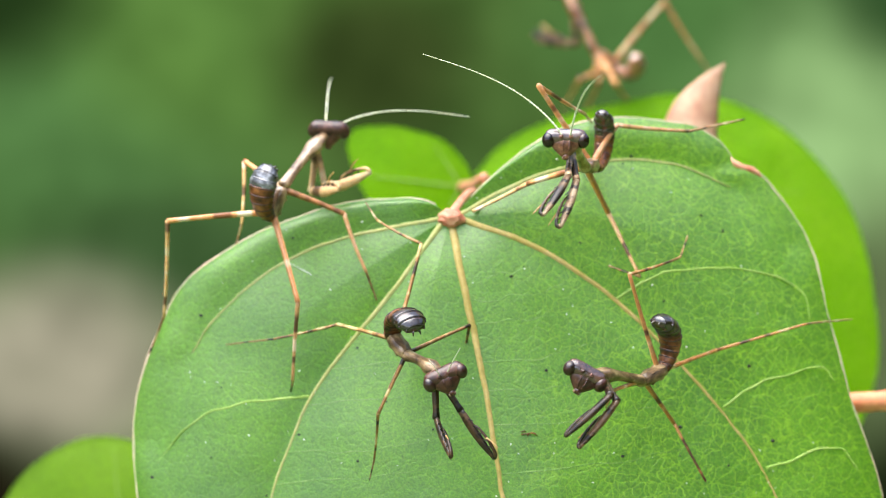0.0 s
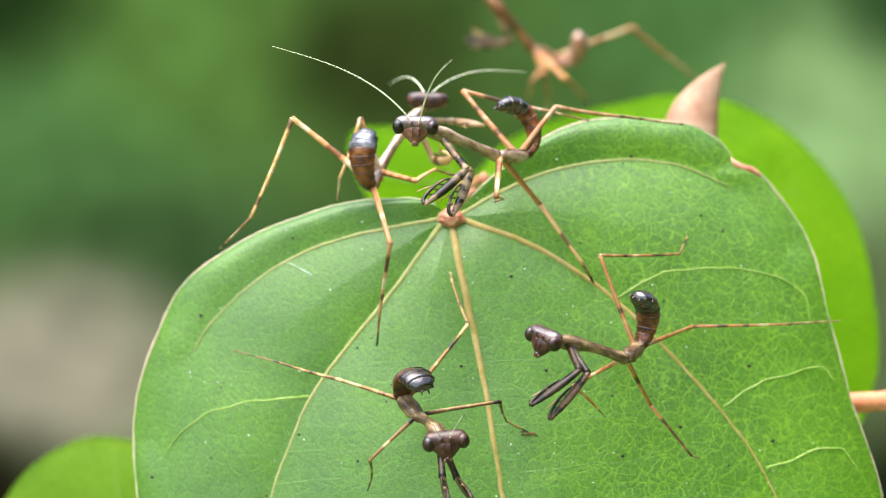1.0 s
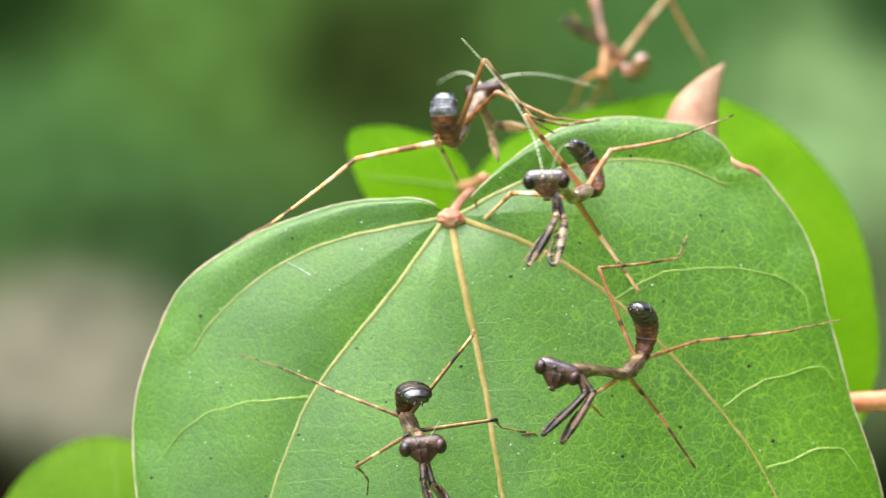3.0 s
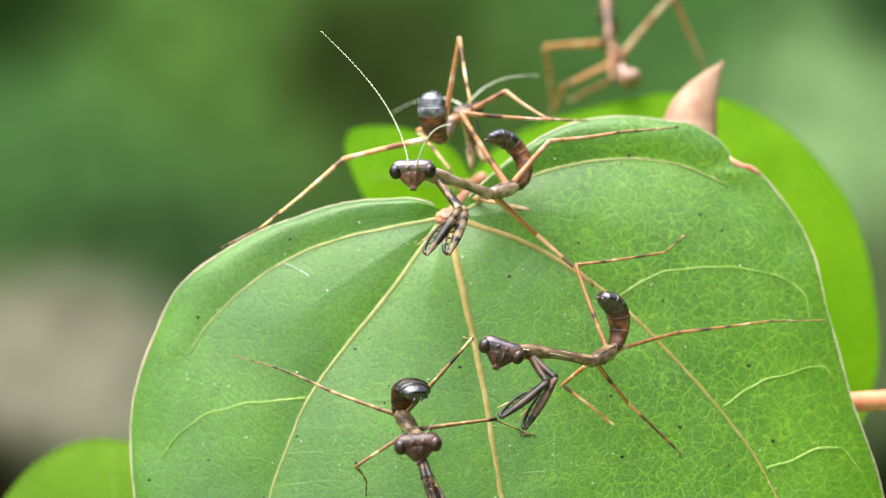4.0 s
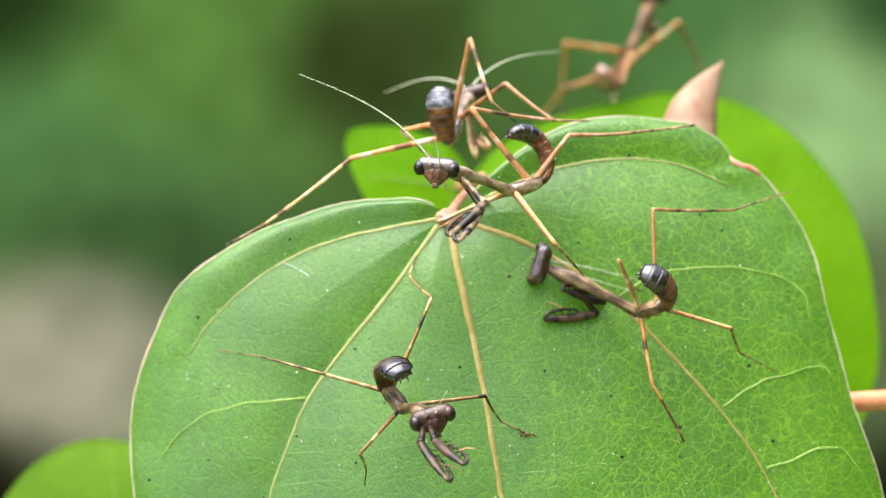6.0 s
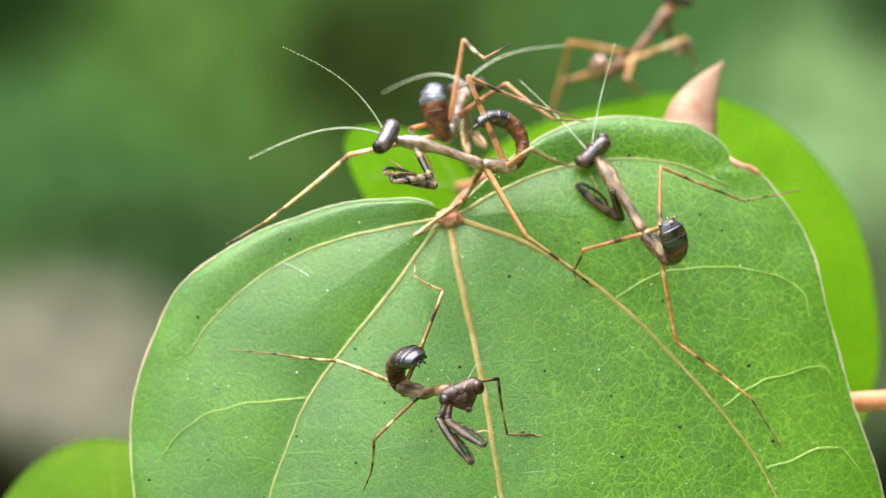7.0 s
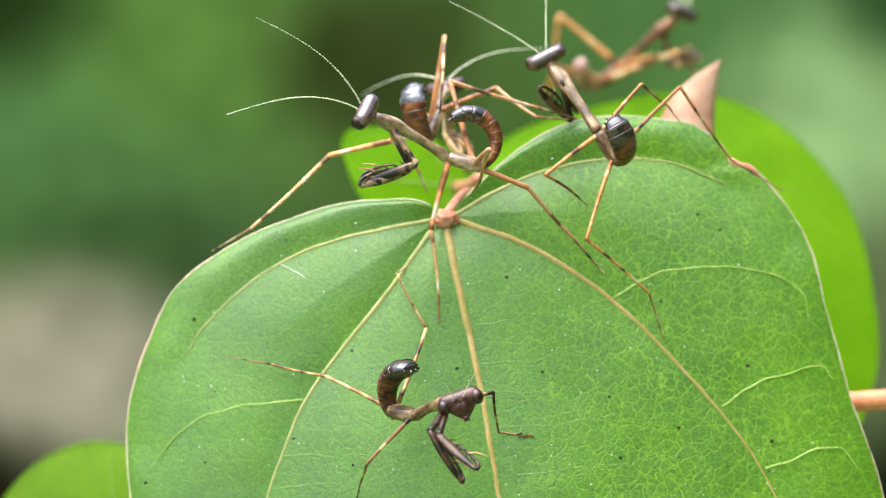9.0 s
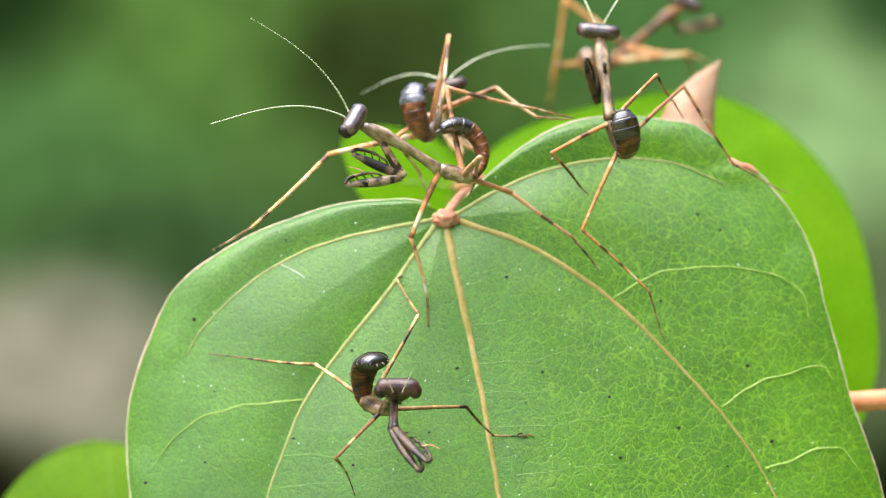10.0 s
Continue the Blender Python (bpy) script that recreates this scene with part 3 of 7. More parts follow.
def build_backdrop():
    """Undergrowth far beyond the lens's focus: soft patches of foliage, their light and dark painted into a curved
    glowing sheet, open towards the light.
    """
    bm = bmesh.new()
    rows = []
    for i in range(57):
        # unseen wing added at the right, raised to keep sky off the leaf
        d = -75 + 240 * i / 56
        a, top = radians(d), 0.45 + 0.28 * min(1.0, max(0.0, (d - 45) / 40))
        rows.append([bm.verts.new((1.1 * math.sin(a), 1.1 * math.cos(a) - 0.3, -0.305 + (top + 0.305) * k / 5)) for k in range(6)])
    for a, b in zip(rows, rows[1:]):
        for k in range(5):
            bm.faces.new((a[k], a[k + 1], b[k + 1], b[k]))
    m, nt, bsdf = nodes_of("far_undergrowth_glow")
    tc = nt.nodes.new("ShaderNodeTexCoord")
    vec = tc.outputs["Object"]
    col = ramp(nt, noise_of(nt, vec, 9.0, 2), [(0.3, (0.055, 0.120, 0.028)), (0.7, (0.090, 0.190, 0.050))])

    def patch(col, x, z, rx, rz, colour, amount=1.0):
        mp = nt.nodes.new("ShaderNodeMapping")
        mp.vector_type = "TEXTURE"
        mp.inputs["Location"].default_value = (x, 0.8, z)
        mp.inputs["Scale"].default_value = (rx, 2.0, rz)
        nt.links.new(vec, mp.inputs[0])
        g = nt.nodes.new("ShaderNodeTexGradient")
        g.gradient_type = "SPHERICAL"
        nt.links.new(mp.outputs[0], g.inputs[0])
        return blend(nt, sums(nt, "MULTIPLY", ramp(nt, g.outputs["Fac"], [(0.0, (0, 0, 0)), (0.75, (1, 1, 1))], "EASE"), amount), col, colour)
    # light and dark of the blurred distance, painted in as soft colour patches
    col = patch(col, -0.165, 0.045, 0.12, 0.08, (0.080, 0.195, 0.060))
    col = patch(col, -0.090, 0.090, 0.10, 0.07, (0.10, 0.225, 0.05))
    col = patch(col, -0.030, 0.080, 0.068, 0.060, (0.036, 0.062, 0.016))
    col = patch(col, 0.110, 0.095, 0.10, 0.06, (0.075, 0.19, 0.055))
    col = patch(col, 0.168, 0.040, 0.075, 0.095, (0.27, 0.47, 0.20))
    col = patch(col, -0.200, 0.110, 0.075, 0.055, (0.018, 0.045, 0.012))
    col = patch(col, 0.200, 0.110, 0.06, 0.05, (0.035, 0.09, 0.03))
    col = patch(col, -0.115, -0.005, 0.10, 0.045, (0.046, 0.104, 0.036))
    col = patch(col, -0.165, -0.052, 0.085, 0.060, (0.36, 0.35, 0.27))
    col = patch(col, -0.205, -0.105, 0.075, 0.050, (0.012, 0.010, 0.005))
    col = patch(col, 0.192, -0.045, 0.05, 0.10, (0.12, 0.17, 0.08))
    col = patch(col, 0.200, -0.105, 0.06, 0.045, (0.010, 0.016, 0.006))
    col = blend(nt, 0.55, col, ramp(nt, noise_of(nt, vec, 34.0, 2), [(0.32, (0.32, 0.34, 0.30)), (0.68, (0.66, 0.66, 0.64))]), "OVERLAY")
    # the sheet glows by itself: the distance's daylight is put into its colour
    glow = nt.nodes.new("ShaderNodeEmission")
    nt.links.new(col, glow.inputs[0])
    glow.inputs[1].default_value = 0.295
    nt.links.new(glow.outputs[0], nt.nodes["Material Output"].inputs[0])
    tagged(new("backdrop", mesh_of(bm, "backdrop", m)), "blurred green undergrowth in the distance, painted on a self-lit sheet", "undergrowth", kind="structure")


build_ground()
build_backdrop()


# ---- mantis nymphs ----
WAIST, TAIL = 1.5, 2.35   # thorax and chord of the raised abdomen, in millimetres
UPPER_ARM, FOREARM = 2.0, 2.4


def build_head(parent, feeler, mat, bow=0.09):
    """The head: x runs across the eyes, +z is the crown, -y the face. Its antennae are keyed on it."""
    bm = bmesh.new()

    def face(p):
        taper = 0.34 + 0.66 * min(1.0, max(0.0, (p.z + 0.98) / 1.15)) ** 0.9
        return Vector((p.x * taper, p.y * (0.7 + 0.3 * taper), p.z))
    ball(bm, (0, -0.03, -0.24), (0.68, 0.31, 0.56), 24, 18, face)
    for s in (-1, 1):
        tube(bm, [(0.12 * s, -0.30, 0.0), (0.14 * s, -0.31, -0.28), (0.08 * s, -0.27, -0.56)], [0.03, 0.05, 0.03], 6)
    head = part("head", bm, mat, parent, "brown triangular head")
    n = 25
    line = [(-0.90 + 1.8 * i / (n - 1), 0.03, 0.08 + 0.035 * (2 * i / (n - 1) - 1) ** 2) for i in range(n)]
    girth = [0.375 * max(0.02, 1 - abs(2 * i / (n - 1) - 1) ** 5) ** 0.5 for i in range(n)]
    part("crown", tube(bmesh.new(), line, girth, 20), {HEAD: CROWN, HEAD_DARK: CROWN_DARK, HEAD_BROWN: CROWN_BROWN}[mat], head, "smooth barrel-shaped crown")
    antennae = []
    for s in (-1, 1):
        part("eye", ball(bmesh.new(), (0.70 * s, -0.07, -0.03), (0.275, 0.33, 0.33), 22, 16), EYE if mat == HEAD else EYE_BROWN, head, "glossy dark reddish-brown compound eye")
        base = Vector((0.17 * s, -0.32, 0.14))
        n = int(feeler * 18)
        line = [(0, bow * feeler * math.sin(math.pi * (i / (n - 1)) ** 0.8), feeler * i / (n - 1)) for i in range(n)]
        girth = 1.0 if feeler > 4.7 else 0.62
        antenna = part("antenna", tube(bmesh.new(), line, [max(0.010, girth * (0.046 if i % 3 else 0.015) * (1 - 0.7 * i / n)) for i in range(n)], 6), FEELER, head, "pale beaded antenna")
        antenna.location = base * MM
        antennae.append((antenna, base))
        part("antenna_socket", ball(bmesh.new(), base, (0.07, 0.07, 0.07), 8, 6), mat, head)
        part("palp", tube(bmesh.new(), [(0.09 * s, -0.10, -0.66), (0.13 * s, -0.18, -0.76), (0.09 * s, -0.16, -0.84)], [0.05, 0.04, 0.025], 6), THORAX, head)
        part("brow", ball(bmesh.new(), (0.20 * s, -0.31, 0.10), (0.10, 0.08, 0.09), 10, 8), mat, head)
    bm = bmesh.new()
    ball(bm, (0, -0.10, -0.70), (0.16, 0.15, 0.15), 10, 8)
    part("mouthparts", bm, mat, head)
    return head, antennae


def build_pronotum(parent, mat, body):
    """The long neck shield: +z runs from the thorax to the head, +y is the back."""
    n = 22
    pts = [(0, 0.12 * math.sin(math.pi * i / (n - 1)), (body - 0.45) * i / (n - 1)) for i in range(n)]
    radii = [0.26 - 0.06 * math.sin(math.pi * min(1, i / 14)) + 0.08 * math.exp(-((i - 16) / 2.6) ** 2) - (0.05 if i > 19 else 0) for i in range(n)]
    ob = part("pronotum", tube(bmesh.new(), pts, radii, 12, wide=1.12), mat, parent)
    part("ridge", tube(bmesh.new(), [(0, p[1] + r * 0.93, p[2]) for p, r in zip(pts, radii)][1:-1], [0.035] * (n - 2), 6), mat, ob)
    return ob


def build_thorax(parent, mat):
    bm = bmesh.new()
    n = 12
    tube(bm, [(0, 0, WAIST * i / (n - 1) - 0.1) for i in range(n)], [0.25 + 0.085 * math.sin(math.pi * i / (n - 1)) ** 0.7 for i in range(n)], 12, wide=1.12)
    ob = part("thorax", bm, mat, parent)
    for z in (0.35, 0.95):
        for s in (-1, 1):
            part("hip_joint", ball(bmesh.new(), (0.20 * s, -0.16, z), (0.12, 0.16, 0.15), 10, 8), mat, ob)
            part("wing_bud", ball(bmesh.new(), (0.18 * s, 0.23, z - 0.1), (0.11, 0.05, 0.30), 10, 8), mat, ob)
    return ob


def build_abdomen(parent, bend, breadth, depth, tip_mat):
    """The raised abdomen: overlapping rings along an arc; +z is the chord from its base to its tip, +y the outside of the bend."""
    phi = radians(bend)
    rad = TAIL / 2 / math.sin(phi)
    count, steps = 9, 6

    def at(f):
        a = -phi + 2 * phi * f
        return Vector((0, rad * (math.cos(a) - math.cos(phi)), TAIL / 2 + rad * math.sin(a)))

    def breadth_at(f):
        return float(np.interp(f, [0, 0.15, 0.45, 0.72, 0.88, 1.0], [0.50, 0.62, 0.86, 1.0, 0.92, 0.58]))
    core = part("abdomen", tube(bmesh.new(), [at(i / 24) for i in range(25)], [0.86 * depth * breadth_at(i / 24) for i in range(25)], 14, wide=breadth / depth), ABDOMEN_RUST, parent, "glossy dark brown raised abdomen")
    for k in range(count):
        pts, radii = [], []
        for i in range(steps + 1):
            f = (k + i / steps * 1.06) / count
            f = min(f, 1.0)
            pts.append(at(f))
            radii.append(depth * breadth_at(f) * (0.95 + 0.05 * (i / steps) ** 1.3 - (0.06 if i == steps else 0)) * random.uniform(0.98, 1.02))
        bm = tube(bmesh.new(), pts, radii, 18, wide=breadth / depth)
        for side in (-1, 1):
            # the pointed side lobe of the segment
            ball(bm, pts[-2] + Vector((side * 0.93 * radii[-2] * breadth / depth, -0.04, 0)), (0.045, 0.075, 0.085), 8, 6)
        part("segment", bm, tip_mat if tip_mat == ABDOMEN_ORANGE or k > 5 else ABDOMEN_RUST, core)
        rim = [pts[-2] + Vector((math.cos(a) * radii[-2] * 1.0 * breadth / depth, 0, 0)) + (at(min(1, (k + 1) / count)) - Vector((0, rad * -math.cos(phi), TAIL / 2))).normalized() * math.sin(a) * radii[-2] for a in [math.tau * j / 22 for j in range(23)]]
        part("segment_edge", tube(bmesh.new(), rim, [0.016] * 23, 5), EDGE, core, "dark hind edge of a segment")
    end = at(1.0)
    for s in (-1, 1):
        part("cercus", tube(bmesh.new(), [end + Vector((0.10 * s, 0, 0)), end + Vector((0.16 * s, -0.14, 0.04)), end + Vector((0.18 * s, -0.26, 0.02))], [0.06, 0.045, 0.02], 6), ABDOMEN, core)
    return core


def build_limb(name, parent, length, thick, mat, label="", bow=0.0, taper=0.6, knob=1.25):
    """A leg segment along +z with a swollen joint at its far end."""
    n = 14
    pts = [(0, bow * math.sin(math.pi * i / (n - 1)), length * i / (n - 1)) for i in range(n)]
    radii = [thick * (1 - (1 - taper) * (i / (n - 1)) ** 0.8) for i in range(n)]
    radii[-1] *= knob
    radii[-2] *= knob ** 0.6
    return part(name, tube(bmesh.new(), pts, radii, 8), mat, parent, label)


def build_arm(parent, mat):
    """One grasping leg: upper arm, spined forearm and the folded claw on it."""
    coxa = build_limb("fore_coxa", parent, UPPER_ARM, 0.17, mat, "", 0.03, 0.8)
    n = 14
    pts = [(0, 0.06 * math.sin(math.pi * i / (n - 1)), FOREARM * i / (n - 1)) for i in range(n)]
    radii = [0.11 + (0.15 if mat == FORE_PALE else 0.10) * math.sin(math.pi * min(1, (i + 2) / 14)) ** 0.8 for i in range(n)]
    femur = part("fore_femur", tube(bmesh.new(), pts, radii, 10, wide=0.7), mat, parent, "spotted brown grasping foreleg")
    claw = [(0, -0.02, FOREARM), (0, -0.24, FOREARM - 0.15), (0, -0.36, FOREARM - 0.8), (0, -0.30, FOREARM - 1.35), (0, -0.18, FOREARM - 1.6)]
    tibia = part("fore_tibia", tube(bmesh.new(), bezier_line(claw, 14), [0.10 - 0.005 * i for i in range(14)], 7), mat, femur)
    part("fore_tarsus", tube(bmesh.new(), bezier_line([(0, -0.30, FOREARM - 0.9), (0.1, -0.55, FOREARM - 0.7), (0.15, -0.75, FOREARM - 0.25)], 10), [0.045 - 0.003 * i for i in range(10)], 6), LEG, femur)
    for k in range(5):
        z = 0.5 + 0.34 * k
        part("spine", tube(bmesh.new(), [(0.05, -0.16, z), (0.06, -0.30, z + 0.10), (0.06, -0.40, z + 0.18)], [0.04, 0.022, 0.008], 5), SPINE, femur)
    return coxa, femur


def build_mantis(label, limbs, feeler, bend, breadth, depth, body_mat, leg_mat, thick=1.0, body=4.2, head_mat=HEAD, tip_mat=ABDOMEN, fore_mat=None):
    ob = thing("mantis_nymph", label, "mantis", group="mantis nymphs on the leaf")
    head, antennae = build_head(ob, feeler, head_mat, 0.02 if feeler < 5 else 0.09)
    rig = {"root": ob, "head": head, "antennae": antennae, "pronotum": build_pronotum(ob, body_mat, body), "thorax": build_thorax(ob, body_mat),
           "abdomen": build_abdomen(ob, bend, breadth, depth, tip_mat), "limbs": limbs, "body": body, "legs": []}
    rig["arms"] = [build_arm(ob, fore_mat or (FORE_DARK if head_mat == HEAD_DARK else FORE)) for _ in range(2)]
    for k, (a, b, c) in enumerate(limbs):
        rig["legs"].append((build_limb("femur", ob, a, 0.135 * thick, leg_mat, "orange-brown slender thigh", 0.04),
                            build_limb("tibia", ob, b, 0.088 * thick, LEG_PALE if leg_mat == LEG_ORANGE else leg_mat, "banded thin shin", -0.05, 0.62, 1.1),
                            build_limb("tarsus", ob, c, 0.055 * thick, LEG_DARK, "dark thin foot", -0.10, 0.5, 1.2)))
    return rig


LIMBS_A = ((4.60, 4.80, 2.02), (4.49, 3.55, 1.34), (2.95, 2.80, 1.42), (2.60, 2.83, 0.97))
LIMBS_B = ((4.26, 4.08, 2.03), (2.93, 3.52, 2.80), (3.63, 3.31, 1.93), (3.18, 2.80, 1.36))
LIMBS_C = ((3.52, 2.88, 2.80), (4.41, 2.80, 1.10), (2.81, 2.80, 0.99), (3.50, 2.80, 1.46))
LIMBS_D = ((4.38, 4.15, 2.80), (4.11, 4.14, 2.80), (3.29, 2.81, 0.90), (2.82, 2.80, 0.90))
LIMBS_E = ((4.60, 3.74, 0.90), (3.59, 2.80, 0.90), (4.25, 4.29, 0.90), (2.60, 2.80, 0.90))
NYMPH_A = build_mantis("brown mantis nymph with orange legs, sky sheen painted grey on its abdomen tip", LIMBS_A, 6.2, 52, 0.68, 0.50, THORAX, LEG_ORANGE, 1.22, head_mat=HEAD_BROWN, tip_mat=ABDOMEN_SHEEN, fore_mat=FORE_PALE)
NYMPH_B = build_mantis("brown mantis nymph with curled abdomen standing over the leaf stalk", LIMBS_B, 6.6, 96, 0.48, 0.40, THORAX, LEG_ORANGE, 1.22)
NYMPH_C = build_mantis("dark brown mantis nymph with banded legs low on the leaf", LIMBS_C, 1.5, 62, 0.74, 0.42, THORAX_DARK, LEG_TAN, 0.82, 2.7, HEAD_BROWN, ABDOMEN, FORE_DARK)
NYMPH_D = build_mantis("chocolate-brown mantis nymph climbing up the leaf", LIMBS_D, 4.6, 66, 0.64, 0.42, THORAX_DARK, LEG_RUST, 0.9, 4.75, HEAD_DARK)
NYMPH_E = build_mantis("orange-brown mantis nymph on the leaf behind, out of focus", LIMBS_E, 5.0, 60, 0.56, 0.46, RUSTY, LEG_RUST, 1.6, head_mat=HEAD_DARK, tip_mat=ABDOMEN_ORANGE, fore_mat=FORE)


# ---- what moves ----
EDGE_BEARINGS, EDGE_REACHES = ([p[k] for p in MARGIN_LEFT + MARGIN_RIGHT] for k in (0, 1))


def smooth_at(rows, t):
    """A joint's place at t seconds, eased between its rows without overshoot."""
    if t <= rows[0][0]:
        return Vector(rows[0][1:])
    if t >= rows[-1][0]:
        return Vector(rows[-1][1:])
    i = max(k for k in range(len(rows)) if rows[k][0] <= t)
    i = min(i, len(rows) - 2)
    out = []
    for c in (1, 2, 3):
        def slope(j):
            if j <= 0 or j >= len(rows) - 1:
                return 0.0
            a = (rows[j][c] - rows[j - 1][c]) / (rows[j][0] - rows[j - 1][0])
            b = (rows[j + 1][c] - rows[j][c]) / (rows[j + 1][0] - rows[j][0])
            return 0.0 if a * b <= 0 else 2 * a * b / (a + b)
        h = rows[i + 1][0] - rows[i][0]
        f = (t - rows[i][0]) / h
        p, q = rows[i][c], rows[i + 1][c]
        out.append((2 * f ** 3 - 3 * f * f + 1) * p + (f ** 3 - 2 * f * f + f) * h * slope(i) + (3 * f * f - 2 * f ** 3) * q + (f ** 3 - f * f) * h * slope(i + 1))
    return Vector(out)


def frame_of(origin, z, y_hint, root):
    """A pose in the thing's space: +z along z, +y as near y_hint as it goes."""
    z = z.normalized()
    y = y_hint - z * y_hint.dot(z)
    y = y.normalized() if y.length > 1e-4 else z.orthogonal().normalized()
    x = y.cross(z)
    m = Matrix((x, y, z)).transposed().to_4x4()
    m.translation = (origin - root) * MM
    return m


def stretch_to(a, b, length):
    return a + (b - a).normalized() * length


def above_leaf(p, gap):
    """A limb's joint, kept clear of the blade where it lies over it."""
    u, v = p.x - JOINT.x, p.z - JOINT.z
    b = math.degrees(math.atan2(v, u)) % 360
    b = b + 360 if b < 90 else b
    if not 142.5 < b < 406 or math.hypot(u, v) > float(np.interp(b, EDGE_BEARINGS, EDGE_REACHES)):
        return p
    return Vector((p.x, min(p.y, on_leaf(u, v).y - gap), p.z))


def on_blade(p):
    """A claw that stands close over the blade, set down on it."""
    u, v = p.x - JOINT.x, p.z - JOINT.z
    b = math.degrees(math.atan2(v, u)) % 360
    b = b + 360 if b < 90 else b
    if 142.5 < b < 406 and math.hypot(u, v) < float(np.interp(b, EDGE_BEARINGS, EDGE_REACHES)):
        y = on_leaf(u, v).y
        if -1.6 < p.y - y < 0:
            return Vector((p.x, y - 0.06, p.z))
    return p


def act(rig, track, size=1.0):
    """Key a nymph's body and limbs along the tracks of its joints; a larger nymph stands farther off in proportion."""
    rig["root"].scale = (size, size, size)
    eye = Vector((0, -AWAY / MM, 0))
    parts = [rig["root"], rig["head"], rig["pronotum"], rig["thorax"], rig["abdomen"]]
    for arm in rig["arms"]:
        parts += arm
    for leg in rig["legs"]:
        parts += leg
    rows = {p: [] for p in parts}
    for step in range(int(SPAN * 10) + 1):
        t = step / 10
        j = {name: smooth_at(r, t) for name, r in track.items()}
        hip = j["hip"]
        waist = stretch_to(hip, j["waist"], WAIST)
        mid = (j["eye_a"] + j["eye_b"]) / 2
        head = stretch_to(waist, above_leaf(mid, 0.6), rig["body"])
        head = stretch_to(waist, above_leaf(head, 0.6), rig["body"])
        forward = (waist - hip).normalized()
        back = j["tail"] - hip
        rows[rig["root"]].append((t, Matrix.Translation((eye + (hip - eye) * size) * MM)))
        across = (j["eye_b"] - j["eye_a"]).normalized()
        up = (mid - j["mouth"])
        up = (up - across * up.dot(across)).normalized()
        depth = up.cross(across)
        m = Matrix((across, depth, up)).transposed().to_4x4()
        m.translation = (head - hip) * MM
        rows[rig["head"]].append((t, m))
        for (antenna, base), s in zip(rig["antennae"], "ab"):
            root = head + m.to_3x3() @ base
            turn = m.to_3x3().inverted()
            pose_on_head = frame_of(base, turn @ (j["feeler_" + s] - root), turn @ Vector((0, 0, 1)), Vector((0, 0, 0)))
            rows.setdefault(antenna, []).append((t, pose_on_head))
        rows[rig["pronotum"]].append((t, frame_of(waist, head - waist, back, hip)))
        rows[rig["thorax"]].append((t, frame_of(hip, forward, back, hip)))
        rows[rig["abdomen"]].append((t, frame_of(hip, back, -forward - (head - waist) * 0.12, hip)))
        neck = head.lerp(waist, 0.3)
        for (coxa, femur), s in zip(rig["arms"], "ab"):
            elbow = stretch_to(neck, above_leaf(j["elbow_" + s], 0.3), UPPER_ARM)
            rows[coxa].append((t, frame_of(neck, elbow - neck, head - waist, hip)))
            rows[femur].append((t, frame_of(elbow, above_leaf(j["wrist_" + s], 0.3) - elbow, elbow - neck, hip)))
        for k, (femur, tibia, tarsus) in enumerate(rig["legs"]):
            a, b, c = rig["limbs"][k]
            root = hip + forward * 0.25 if k < 2 else waist - forward * 0.15
            knee = stretch_to(root, above_leaf(j["knee_%d" % (k + 1)], 0.5), a)
            knee = stretch_to(root, above_leaf(knee, 0.5), a)
            ankle = stretch_to(knee, above_leaf(j["ankle_%d" % (k + 1)], 0.25), b)
            ankle = stretch_to(knee, above_leaf(ankle, 0.25), b)
            claw = on_blade(above_leaf(j["claw_%d" % (k + 1)], 0.06))
            rise = knee - (root + ankle) / 2
            rows[femur].append((t, frame_of(root, knee - root, rise, hip)))
            rows[tibia].append((t, frame_of(knee, ankle - knee, rise, hip)))
            rows[tarsus].append((t, frame_of(ankle, claw - ankle, Vector((0, -1, 0)), hip)))
    for p in rows:
        walk(p, rows[p])


